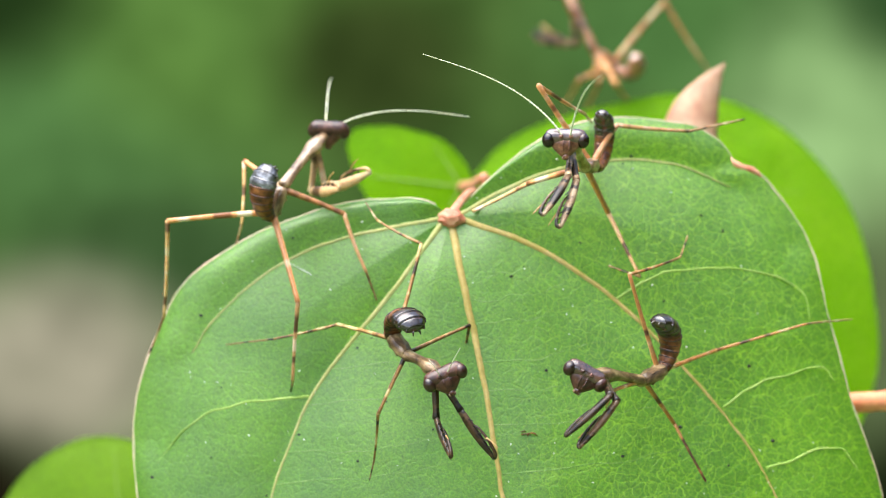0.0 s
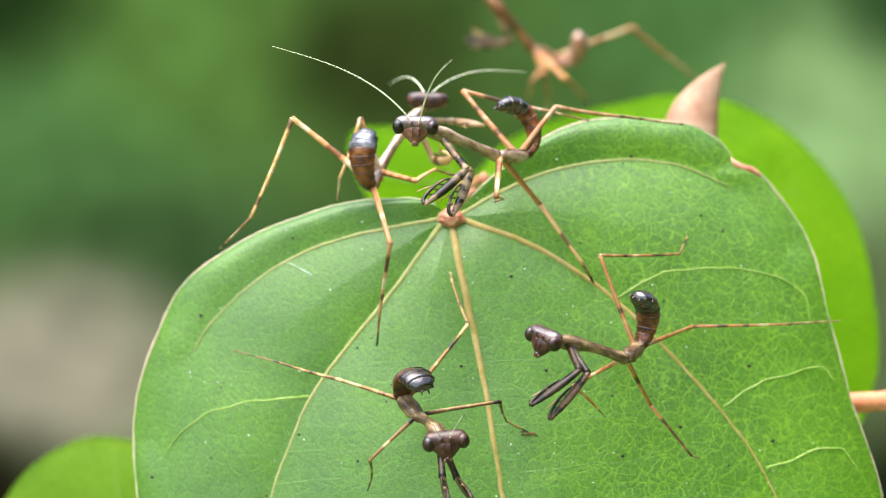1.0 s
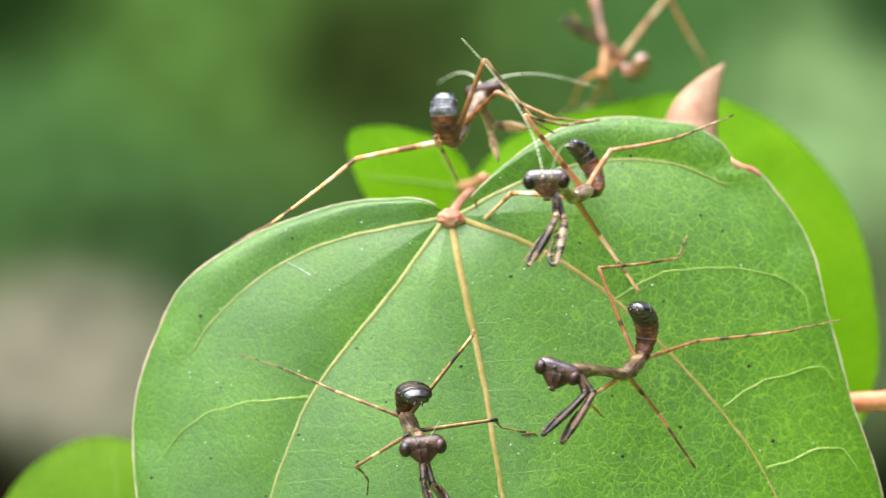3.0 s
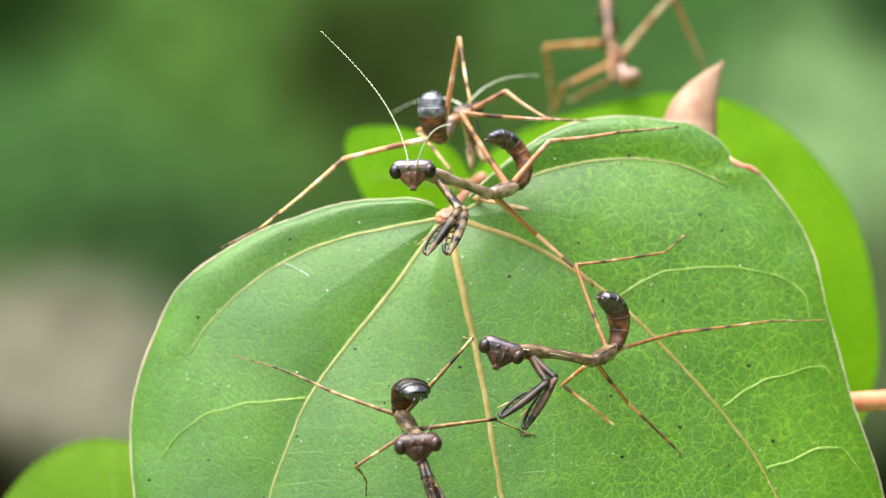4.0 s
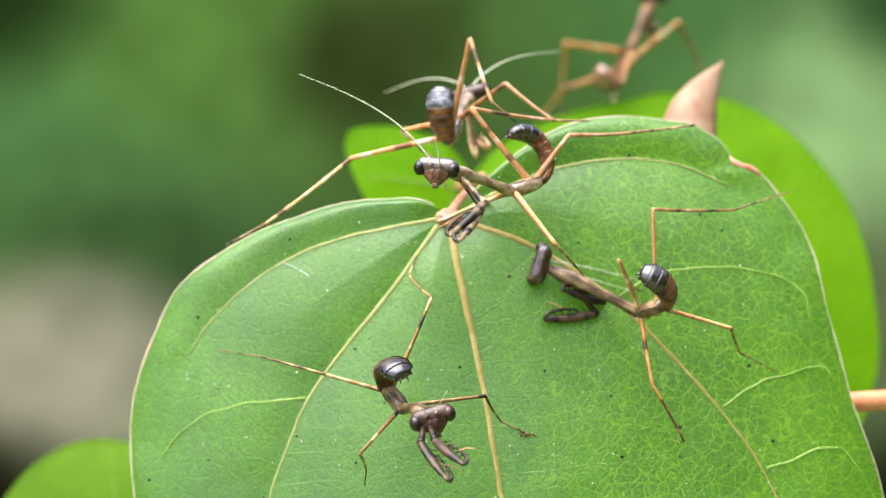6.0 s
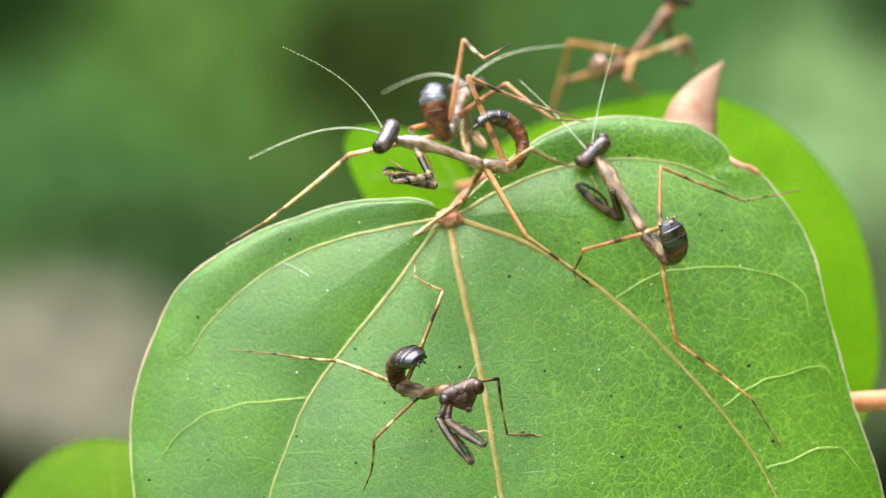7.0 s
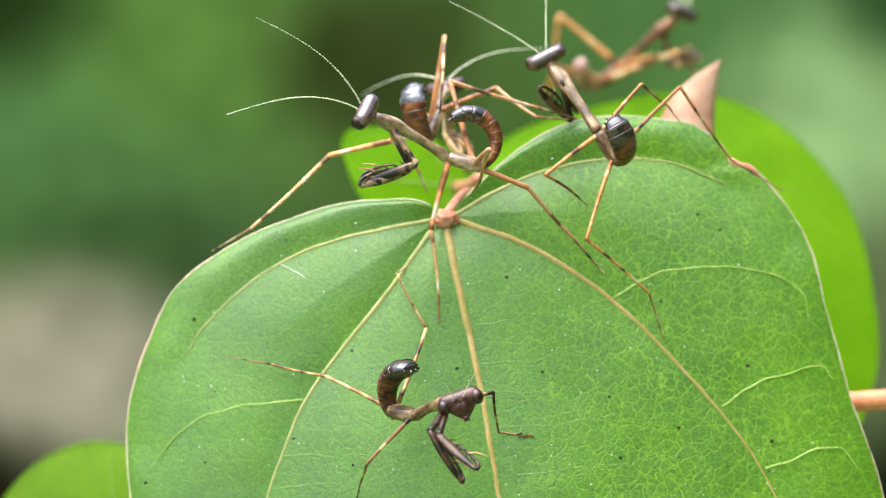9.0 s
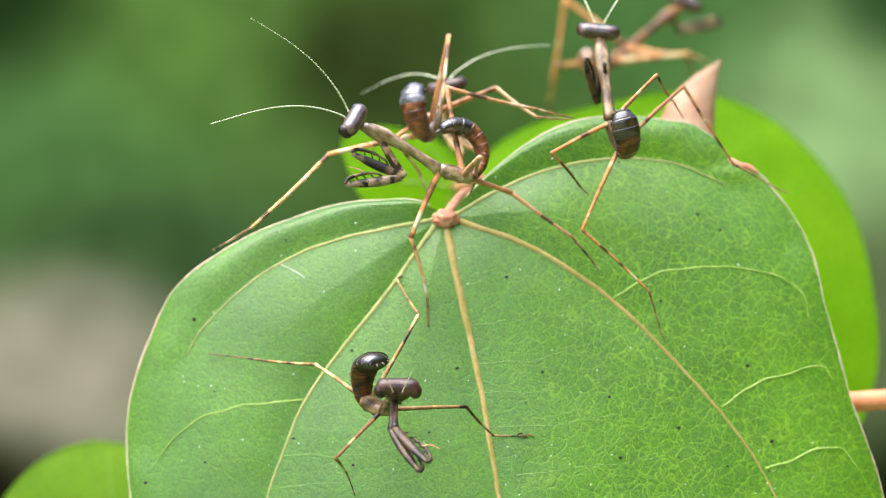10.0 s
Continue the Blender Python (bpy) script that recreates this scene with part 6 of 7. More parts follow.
    track_c["feeler_a"] = [(0, -0.81, -8.74, -4.05), (0.5, -0.88, -9.10, -5.05), (0.7, -0.85, -9.36, -5.55), (1, -0.81, -9.53, -6.37), (1.5, 0.70, -9.41, -6.49), (2, -1.07, -10.00, -6.73), (2.5, -2.98, -10.10, -6.92), (2.7, -2.42, -10.25, -6.71), (3.8, -0.36, -9.92, -6.11), (4, -1.82, -10.14, -6.36), (4.5, -2.31, -10.15, -6.10), (5, -1.65, -9.85, -6.07), (5.7, -1.41, -9.64, -5.69), (6.8, -0.43, -9.36, -4.81), (7, -0.02, -9.40, -4.58), (7.5, -2.52, -9.97, -5.37), (7.7, -3.59, -10.00, -6.11), (8, -3.92, -9.99, -6.44), (8.5, -2.54, -9.92, -6.00), (9, 0.02, -9.19, -4.82), (9.5, -0.63, -9.22, -4.59), (10, -2.49, -9.53, -4.08)]
    track_c["feeler_b"] = [(0, 1.02, -8.21, -3.37), (0.5, 1.02, -8.76, -4.64), (0.7, 1.01, -9.08, -5.21), (1, 1.08, -9.30, -6.09), (1.5, 2.59, -9.21, -6.21), (2, 0.80, -9.83, -6.54), (2.5, -1.07, -9.85, -6.70), (2.7, -0.56, -10.00, -6.46), (3.8, 1.57, -9.73, -5.88), (4, 0.04, -9.92, -6.13), (4.5, -0.45, -9.92, -5.87), (5, 0.13, -9.37, -5.50), (5.7, 0.38, -9.24, -5.20), (6.8, 1.31, -8.93, -4.24), (7, 1.69, -8.95, -3.97), (7.5, -0.72, -9.50, -4.82), (7.7, -1.84, -9.46, -5.50), (8, -2.18, -9.42, -5.81), (8.5, -0.79, -9.45, -5.45), (9, 1.76, -8.80, -4.30), (9.5, 1.26, -9.15, -4.50), (10, -0.63, -9.40, -3.97)]
    track_c["knee_1"] = [(0, -4.41, -1.24, -3.35), (0.5, -4.53, -1.38, -4.41), (0.7, -4.64, -1.70, -4.88), (1, -4.85, -2.31, -5.53), (1.5, -4.38, -2.86, -5.86), (2, -5.05, -3.02, -5.97), (2.5, -5.45, -2.48, -6.30), (2.7, -5.20, -2.63, -6.09), (3.8, -4.70, -2.80, -5.74), (4, -5.08, -2.62, -5.93), (4.5, -5.09, -2.44, -5.69), (5, -5.11, -1.94, -5.55), (5.7, -5.13, -1.75, -5.49), (6.8, -4.76, -1.70, -4.76), (7, -4.74, -2.10, -4.67), (7.5, -5.26, -1.56, -5.80), (7.7, -6.00, -1.57, -6.36), (8, -6.47, -1.85, -6.66), (8.5, -5.98, -1.84, -6.10), (9, -5.19, -2.68, -5.12), (9.5, -5.20, -2.52, -4.96), (10, -5.38, -1.67, -4.81)]
    track_c["ankle_1"] = [(0, -7.40, -0.87, -3.94), (0.5, -7.40, -0.98, -4.38), (1, -7.51, -1.05, -4.87), (1.5, -7.26, -1.11, -4.91), (2, -7.51, -1.06, -4.92), (4, -7.76, -1.00, -4.87), (5.7, -7.77, -0.97, -4.72), (7, -7.65, -0.94, -4.48), (7.5, -7.89, -0.96, -4.85), (7.7, -8.14, -0.97, -5.17), (8, -8.13, -1.00, -5.29), (8.5, -8.14, -0.94, -5.05), (9, -7.89, -0.94, -4.75), (10, -7.89, -0.92, -4.68)]
    track_c["claw_1"] = [(0, -10.17, 0.18, -4.33), (2.7, -10.17, 0.18, -4.33), (4, -10.30, 0.21, -4.38), (7, -10.30, 0.21, -4.38), (8, -10.50, 0.24, -4.49), (10, -10.50, 0.24, -4.49)]
    track_c["knee_2"] = [(0, -0.83, -2.11, 0.64), (0.5, -1.08, -2.04, -0.83), (0.7, -1.33, -1.62, -1.45), (1, 0.87, -2.82, -3.49), (1.5, 2.05, -4.24, -3.31), (2, 1.41, -4.29, -3.62), (2.5, 1.10, -4.17, -3.79), (2.7, 0.98, -4.23, -3.79), (3.8, 1.52, -4.70, -4.29), (4, 1.24, -4.41, -3.83), (4.5, 1.05, -4.28, -3.55), (5, -0.38, -3.51, -2.50), (5.7, -0.53, -3.30, -2.39), (6.8, -0.14, -3.43, -1.90), (7, 0.10, -3.41, -1.78), (7.5, -1.06, -3.40, -2.43), (7.7, -1.66, -3.23, -3.06), (8, -1.77, -1.70, -3.83), (8.5, -1.47, -1.73, -3.83), (9, -0.54, -1.69, -3.46), (9.5, -0.54, -1.75, -3.70), (10, -1.11, -2.83, -3.25)]
    track_c["ankle_2"] = [(0, -3.14, -0.29, 1.40), (0.5, -2.96, -0.37, 0.77), (0.7, -3.09, -0.33, 1.02), (1, 0.52, -1.13, -1.70), (1.5, 1.50, -1.49, -3.54), (2, 1.38, -1.48, -3.54), (2.5, 1.50, -1.47, -3.42), (4, 1.01, -1.59, -3.83), (4.5, 1.25, -1.46, -3.42), (5, -0.64, -1.06, -1.21), (5.7, -1.34, -0.96, -1.21), (6.8, -1.21, -0.96, -1.16), (7, -1.14, -0.97, -1.16), (7.5, -1.53, -0.94, -1.26), (7.7, -1.83, -1.00, -1.58), (8, -1.88, -1.05, -1.83), (8.5, -1.75, -1.07, -1.83), (9, -1.46, -1.05, -1.58), (9.5, -1.41, -1.08, -1.66), (10, -1.53, -1.05, -1.63)]
    track_c["claw_2"] = [(0, -3.53, 0.09, 2.23), (0.7, -3.53, 0.09, 2.23), (1, 0.35, -0.70, -0.97), (1.5, 1.33, -1.19, -3.31), (2, 1.58, -1.20, -3.26), (4, 0.89, -1.36, -3.79), (4.5, 1.33, -1.21, -3.38), (5, -0.72, -0.57, -0.52), (5.7, -1.04, -0.45, -0.22), (7, -1.10, -0.39, 0.02), (7.5, -0.97, -0.41, -0.10), (8, -1.71, -0.67, -1.22), (8.5, -1.64, -0.64, -1.09), (9, -1.34, -0.58, -0.72), (10, -1.46, -0.63, -0.97)]
    track_c["knee_3"] = [(0, -2.75, -4.62, -6.98), (0.5, -2.64, -2.93, -7.48), (0.7, -2.58, -4.86, -7.79), (1, -2.56, -5.54, -8.32), (1.5, -2.02, -5.58, -8.90), (2, -2.62, -5.83, -8.88), (2.5, -3.90, -5.51, -9.03), (2.7, -3.69, -5.48, -8.96), (3.8, -2.63, -5.54, -8.72), (4, -3.43, -5.56, -8.90), (4.5, -3.81, -5.38, -8.64), (5, -3.21, -5.72, -8.42), (5.7, -3.09, -5.74, -8.18), (6.8, -2.73, -5.24, -7.76), (7, -2.65, -5.08, -7.77), (7.5, -3.93, -5.33, -8.41), (7.7, -4.64, -5.41, -8.87), (8, -4.85, -5.39, -9.11), (8.5, -4.16, -5.57, -9.14), (9, -3.10, -5.48, -8.91), (9.5, -3.34, -5.48, -8.96), (10, -4.33, -5.36, -8.64)]
    track_c["ankle_3"] = [(0, -2.96, -2.78, -9.07), (1, -3.05, -2.96, -9.90), (1.5, -2.51, -3.02, -9.89), (2, -2.90, -2.97, -9.85), (2.5, -3.36, -2.92, -9.90), (3.8, -2.85, -2.97, -9.85), (4, -3.19, -2.94, -9.90), (4.5, -3.29, -2.90, -9.78), (5, -3.20, -2.88, -9.61), (5.7, -3.20, -2.86, -9.54), (6.8, -3.00, -2.86, -9.42), (7, -3.00, -2.87, -9.47), (7.5, -3.56, -2.84, -9.67), (7.7, -3.98, -2.79, -9.72), (8, -3.97, -2.82, -9.84), (8.5, -3.73, -2.86, -9.86), (9, -3.36, -2.92, -9.90), (9.5, -3.36, -2.92, -9.90), (10, -3.85, -2.79, -9.62)]
    track_c["claw_3"] = [(0, -3.30, -2.83, -10.52), (4, -3.25, -2.84, -10.54), (7.5, -3.44, -2.81, -10.52), (10, -3.56, -2.82, -10.64)]
    track_c["knee_4"] = [(0, 0.39, -2.83, -3.61), (0.5, 1.69, -4.59, -5.08), (0.7, 2.04, -4.73, -5.90), (1, 2.08, -4.89, -6.44), (1.5, 3.02, -5.15, -6.63), (2, 2.46, -5.13, -7.01), (2.5, 1.84, -5.12, -7.25), (2.7, 1.98, -5.12, -7.18), (3.8, 2.39, -5.00, -7.07), (4, 2.27, -5.12, -7.06), (4.5, 2.03, -5.09, -6.94), (5, 1.63, -4.82, -6.49), (5.7, 1.64, -4.72, -6.28), (6.8, 2.00, -4.47, -5.73), (7, 2.02, -3.60, -5.55), (7.5, 1.14, -4.62, -6.46), (7.7, 0.43, -4.49, -7.11), (8, 0.38, -4.61, -7.39), (8.5, 0.90, -4.74, -6.99), (9, 1.93, -4.34, -6.05), (9.5, 1.58, -4.12, -6.35), (10, 0.93, -4.38, -6.55)]
    track_c["ankle_4"] = [(0, 1.13, -1.48, -3.47), (0.5, 2.66, -2.06, -5.84), (0.7, 2.78, -2.31, -7.04), (1, 2.73, -2.37, -7.40), (1.5, 3.19, -2.41, -7.40), (2, 2.70, -2.36, -7.33), (2.5, 2.53, -2.43, -7.76), (4, 2.53, -2.35, -7.41), (4.5, 2.41, -2.36, -7.48), (5, 2.51, -2.37, -7.48), (5.7, 2.53, -2.35, -7.41), (6.8, 2.66, -2.33, -7.24), (7, 2.70, -2.33, -7.16), (7.5, 2.29, -2.37, -7.57), (7.7, 2.09, -2.43, -7.89), (8, 2.09, -2.44, -7.96), (8.5, 2.24, -2.43, -7.89), (9, 2.53, -2.39, -7.57), (9.5, 2.43, -2.40, -7.67), (10, 2.22, -2.41, -7.81)]
    track_c["claw_4"] = [(0, 2.12, -1.39, -3.91), (0.5, 3.57, -2.13, -7.18), (0.7, 3.80, -2.29, -7.90), (1, 3.80, -2.30, -7.97), (10, 3.80, -2.31, -8.02)]

    track_d = {}
    track_d["hip"] = [(0, 9.39, -2.89, -5.18), (0.5, 9.11, -2.85, -4.82), (0.7, 8.62, -2.88, -4.58), (1, 8.38, -2.83, -4.22), (1.5, 9.24, -2.78, -4.70), (2, 10.21, -2.76, -5.43), (2.5, 9.54, -2.86, -5.18), (2.7, 9.10, -2.89, -4.94), (3.8, 7.15, -3.08, -4.32), (4, 7.27, -3.06, -4.33), (4.5, 7.28, -3.05, -4.28), (5, 9.39, -2.43, -3.26), (5.5, 9.40, -2.39, -2.90), (5.7, 9.40, -2.37, -2.78), (6.8, 9.68, -2.04, -1.08), (7, 9.65, -1.90, -0.34), (7.5, 9.61, -1.54, 1.25), (7.7, 9.27, -1.25, 2.49), (8, 9.19, -0.80, 3.87), (8.5, 9.08, -0.71, 4.74), (9, 7.81, -0.98, 3.86), (9.5, 7.81, -0.98, 3.86), (10, 8.07, -0.89, 4.23)]
    track_d["waist"] = [(0, 8.40, -3.93, -5.60), (0.5, 8.16, -3.93, -5.24), (0.7, 7.83, -4.11, -4.94), (1, 7.67, -4.08, -4.64), (1.5, 8.29, -3.83, -5.20), (2, 9.47, -3.96, -5.96), (2.5, 8.76, -3.87, -5.96), (2.7, 8.39, -3.99, -5.67), (3.8, 6.23, -4.19, -4.75), (4, 6.35, -4.17, -4.75), (4.5, 6.46, -4.22, -4.75), (5, 8.40, -1.39, -3.67), (5.5, 8.66, -1.19, -3.43), (5.7, 8.66, -1.18, -3.31), (6.8, 8.74, -1.64, 0.02), (7, 8.76, -1.40, 0.76), (7.5, 8.66, -1.22, 2.37), (7.7, 8.25, -1.20, 3.59), (8, 8.65, -0.56, 5.24), (8.5, 8.46, -0.67, 6.10), (9, 6.98, -1.00, 5.11), (9.5, 6.98, -1.00, 5.11), (10, 7.53, -0.94, 5.63)]
    track_d["eye_a"] = [(0, 5.12, -7.86, -4.77), (0.5, 4.64, -7.02, -4.32), (0.7, 4.12, -6.92, -3.81), (1, 3.69, -6.58, -3.46), (1.5, 4.76, -6.91, -4.25), (2, 7.01, -7.68, -5.48), (2.5, 6.04, -8.16, -5.64), (2.7, 5.21, -8.03, -5.20), (3.8, 1.67, -6.87, -3.88), (4, 1.79, -6.84, -3.88), (4.5, 1.86, -6.83, -3.83), (5, 3.50, -1.74, -2.32), (5.5, 4.03, -0.97, -1.72), (5.7, 4.03, -0.95, -1.19), (6.8, 7.19, 1.21, 3.74), (7, 7.38, 1.25, 4.74), (7.5, 7.68, 1.56, 6.18), (7.7, 7.45, 1.48, 7.52), (8, 8.58, 2.41, 9.17), (8.5, 8.63, 2.36, 10.06), (9, 5.56, 1.59, 8.83), (9.5, 5.27, 1.40, 8.81), (10, 7.96, 1.58, 9.57)]
    track_d["eye_b"] = [(0, 6.40, -7.86, -5.47), (0.5, 5.61, -8.03, -4.72), (0.7, 5.05, -7.98, -4.20), (1, 4.61, -7.65, -3.83), (1.5, 5.74, -7.92, -4.66), (2, 7.82, -8.79, -5.97), (2.5, 7.38, -8.16, -6.20), (2.7, 6.59, -8.03, -5.70), (3.8, 3.05, -6.87, -4.36), (4, 3.17, -6.84, -4.36), (4.5, 3.23, -6.83, -4.36), (5, 3.91, -1.74, -3.72), (5.5, 3.85, -0.97, -3.16), (5.7, 3.78, -0.95, -2.56), (6.8, 6.18, 1.21, 2.69), (7, 6.36, 1.25, 3.70), (7.5, 6.37, 1.56, 5.54), (7.7, 6.11, 1.48, 6.93), (8, 7.24, 2.41, 8.58), (8.5, 7.32, 2.36, 9.40), (9, 4.25, 1.59, 8.18), (9.5, 3.99, 1.40, 8.11), (10, 6.51, 1.58, 9.73)]
    track_d["mouth"] = [(0, 5.55, -7.86, -6.05), (0.5, 4.88, -7.52, -5.44), (0.7, 4.28, -7.44, -4.91), (1, 3.91, -7.11, -4.56), (1.5, 4.96, -7.41, -5.36), (2, 7.09, -8.23, -6.62), (2.5, 6.75, -8.16, -6.87), (2.7, 5.78, -8.03, -6.40), (3.8, 2.20, -6.87, -5.06), (4, 2.32, -6.84, -5.06), (4.5, 2.39, -6.83, -5.03), (5, 3.64, -0.80, -3.12), (5.5, 3.87, -0.03, -2.52), (5.7, 3.85, -0.04, -1.92), (6.8, 6.60, 2.12, 3.48), (7, 6.75, 2.15, 4.50), (7.5, 7.08, 2.48, 5.62), (7.7, 6.90, 2.39, 7.00), (8, 8.05, 3.32, 8.62), (8.5, 8.13, 3.27, 9.53), (9, 5.03, 2.51, 8.29), (9.5, 4.77, 2.31, 8.23), (10, 7.29, 2.47, 9.32)]
    track_d["tail"] = [(0, 9.12, -3.92, -3.09), (0.5, 8.79, -3.61, -2.62), (0.7, 8.56, -3.50, -2.31), (1, 8.30, -3.76, -2.06), (1.5, 8.83, -3.24, -2.44), (2, 9.95, -3.52, -3.22), (2.5, 9.22, -4.08, -3.20), (2.7, 8.88, -3.93, -2.85), (3.8, 6.75, -3.59, -2.07), (4, 6.87, -3.57, -2.07), (4.5, 6.86, -3.72, -2.06), (5, 8.55, -3.62, -1.42), (5.5, 8.52, -3.93, -1.36), (5.7, 8.29, -3.81, -1.29), (6.8, 9.60, -3.88, 0.38), (7, 9.54, -3.75, 1.10), (7.5, 9.35, -3.29, 2.80), (7.7, 8.92, -2.83, 4.19), (8, 8.91, -2.41, 5.55), (8.5, 8.93, -2.18, 6.56), (9, 7.48, -2.64, 5.49), (9.5, 7.48, -2.64, 5.49), (10, 7.87, -2.63, 5.80)]
    track_d["elbow_a"] = [(0, 6.99, -8.44, -6.11), (0.5, 6.47, -8.22, -5.56), (0.7, 6.07, -8.07, -5.34), (1, 5.86, -7.76, -5.01), (1.5, 6.64, -8.00, -5.68), (2, 8.05, -8.81, -6.53), (2.5, 7.43, -8.69, -6.77), (2.7, 6.82, -8.69, -6.20), (3.8, 4.62, -7.47, -5.21), (4, 4.61, -7.53, -5.21), (4.5, 4.68, -7.54, -5.21), (5, 6.72, -0.80, -4.06), (5.5, 6.89, -0.11, -3.72), (5.7, 6.54, 0.27, -3.43), (6.8, 7.67, 0.33, 0.29), (7, 7.92, 0.44, 1.24), (7.5, 7.70, 0.77, 2.82), (7.7, 7.33, 0.75, 4.14), (8, 7.92, 1.66, 5.80), (8.5, 8.05, 1.59, 6.65), (9, 6.01, 1.69, 5.75), (9.5, 5.96, 1.01, 5.58), (10, 7.11, 0.98, 6.46)]
    track_d["wrist_a"] = [(0, 5.48, -8.52, -7.97), (0.5, 4.98, -8.37, -7.43), (0.7, 4.58, -8.15, -7.22), (1, 4.36, -7.84, -6.88), (1.5, 5.17, -8.52, -7.51), (2, 7.10, -9.88, -8.46), (2.5, 6.32, -10.07, -8.39), (2.7, 5.67, -9.84, -7.97), (3.8, 3.30, -7.59, -7.22), (4, 3.38, -7.66, -7.26), (4.5, 3.36, -7.66, -7.21), (5, 4.76, -0.79, -5.45), (5.5, 4.72, -0.05, -4.74), (5.7, 4.33, 0.33, -4.37), (6.8, 5.88, 0.41, 1.89), (7, 6.05, 0.51, 2.75), (7.5, 5.68, -0.25, 3.64), (7.7, 5.65, -0.06, 5.65), (8, 6.96, 0.84, 7.85), (8.5, 6.70, 0.05, 7.90), (9, 4.49, 0.36, 7.05), (9.5, 4.26, 0.95, 7.28), (10, 6.49, -0.52, 8.23)]
    track_d["elbow_b"] = [(0, 6.71, -8.58, -5.87), (0.5, 6.05, -8.32, -5.44), (0.7, 5.72, -8.18, -5.26), (1, 5.51, -7.94, -4.89), (1.5, 6.18, -8.10, -5.63), (2, 7.72, -8.73, -6.65), (2.5, 6.93, -8.69, -6.66), (2.7, 6.47, -8.71, -6.13), (3.8, 4.27, -7.59, -5.37), (4, 4.27, -7.62, -5.37), (4.5, 4.31, -7.63, -5.37), (5, 5.41, 0.20, -3.93), (5.5, 5.44, 0.72, -3.70), (5.7, 6.19, 0.68, -3.12), (6.8, 8.11, 0.96, 0.53), (7, 8.05, 0.43, 1.28), (7.5, 8.05, 1.17, 2.94), (7.7, 7.66, 1.71, 4.48), (8, 8.12, 1.64, 5.79), (8.5, 8.27, 1.57, 6.65), (9, 6.29, 2.11, 6.16), (9.5, 6.26, 1.71, 6.01), (10, 7.53, 1.67, 6.64)]
    track_d["wrist_b"] = [(0, 4.94, -8.62, -7.49), (0.5, 4.26, -8.65, -7.00), (0.7, 3.87, -8.83, -6.65), (1, 3.58, -7.96, -6.32), (1.5, 4.58, -9.37, -6.89), (2, 6.26, -10.01, -8.07), (2.5, 5.52, -10.11, -7.99), (2.7, 4.94, -9.70, -7.69), (3.8, 2.36, -7.65, -6.82), (4, 2.41, -8.24, -6.76), (4.5, 2.48, -8.32, -6.75), (5, 4.19, -1.81, -3.46), (5.5, 4.21, -1.30, -3.30), (5.7, 4.95, -1.37, -2.93), (6.8, 7.08, -0.83, 1.76), (7, 7.51, -1.65, 2.36), (7.5, 7.45, -0.90, 3.99), (7.7, 7.17, -0.43, 5.45), (8, 7.98, -0.50, 6.86), (8.5, 8.22, -0.57, 7.73), (9, 5.53, 0.13, 7.28), (9.5, 5.39, -0.14, 7.26), (10, 7.37, -0.31, 8.00)]
    track_d["feeler_a"] = [(0, 8.39, -4.08, -5.35), (0.5, 8.15, -4.08, -4.99), (1, 7.66, -4.23, -4.39), (1.5, 8.28, -3.98, -4.95), (2, 9.46, -4.11, -5.71), (2.7, 8.38, -4.15, -5.42), (3.8, 6.21, -4.39, -4.50), (4.5, 6.45, -4.43, -4.50), (5, 8.27, -2.18, -3.39), (5.7, 8.56, -1.41, -3.03), (6.8, 7.57, 0.69, 7.70), (7, 7.67, 0.69, 8.71), (7.5, 7.07, 2.29, 10.40), (7.7, 6.86, 4.68, 10.53), (8, 8.00, 4.23, 13.10), (8.5, 8.06, 4.31, 13.89), (9, 4.98, 2.90, 12.92), (9.5, 4.57, 1.90, 13.04), (10, 9.52, 3.71, 13.03)]
    track_d["feeler_b"] = [(0, 8.38, -4.10, -5.59), (0.5, 8.14, -4.12, -5.23), (1, 7.65, -4.29, -4.62), (1.5, 8.27, -4.02, -5.19), (2, 9.46, -4.12, -5.95), (2.7, 8.38, -4.16, -5.66), (3.8, 6.21, -4.43, -4.74), (4.5, 6.45, -4.47, -4.73), (5, 8.24, -2.19, -3.63), (5.7, 8.50, -1.42, -3.26), (6.8, 4.59, 3.93, 6.28), (7, 3.74, 2.22, 7.45), (7.5, 2.71, 1.53, 7.45), (7.7, 2.89, 3.93, 7.32), (8, 4.05, 2.22, 11.36), (8.5, 5.43, 5.09, 12.42), (9, 0.96, 1.33, 10.85), (9.5, 1.19, 3.09, 11.01), (10, 5.76, 3.93, 13.32)]
    track_d["knee_1"] = [(0, 7.97, -3.44, -1.18), (0.5, 7.40, -2.99, -0.94), (0.7, 7.07, -2.61, -0.63), (1, 6.86, -2.15, -0.46), (1.5, 7.35, -2.98, -0.75), (2, 8.31, -3.60, -1.49), (2.5, 7.81, -3.34, -1.25), (2.7, 7.36, -2.92, -1.11), (3.8, 5.71, -1.09, -0.47), (4, 5.78, -1.16, -0.47), (4.5, 5.88, -1.05, -0.47), (5, 7.50, -3.21, 0.75), (5.3, 8.46, -1.99, 1.25), (5.5, 9.22, -1.24, 1.50), (5.7, 9.09, -1.13, 1.60), (6.8, 10.00, -0.21, 2.57), (7, 9.72, 0.21, 3.28), (7.5, 10.00, 0.51, 5.00), (7.7, 10.39, 0.34, 6.30), (8, 11.10, 0.67, 7.50), (8.5, 11.67, 0.59, 8.03), (9, 10.65, 0.03, 7.03), (9.5, 10.61, 0.12, 7.03), (10, 10.87, 0.82, 7.09)]
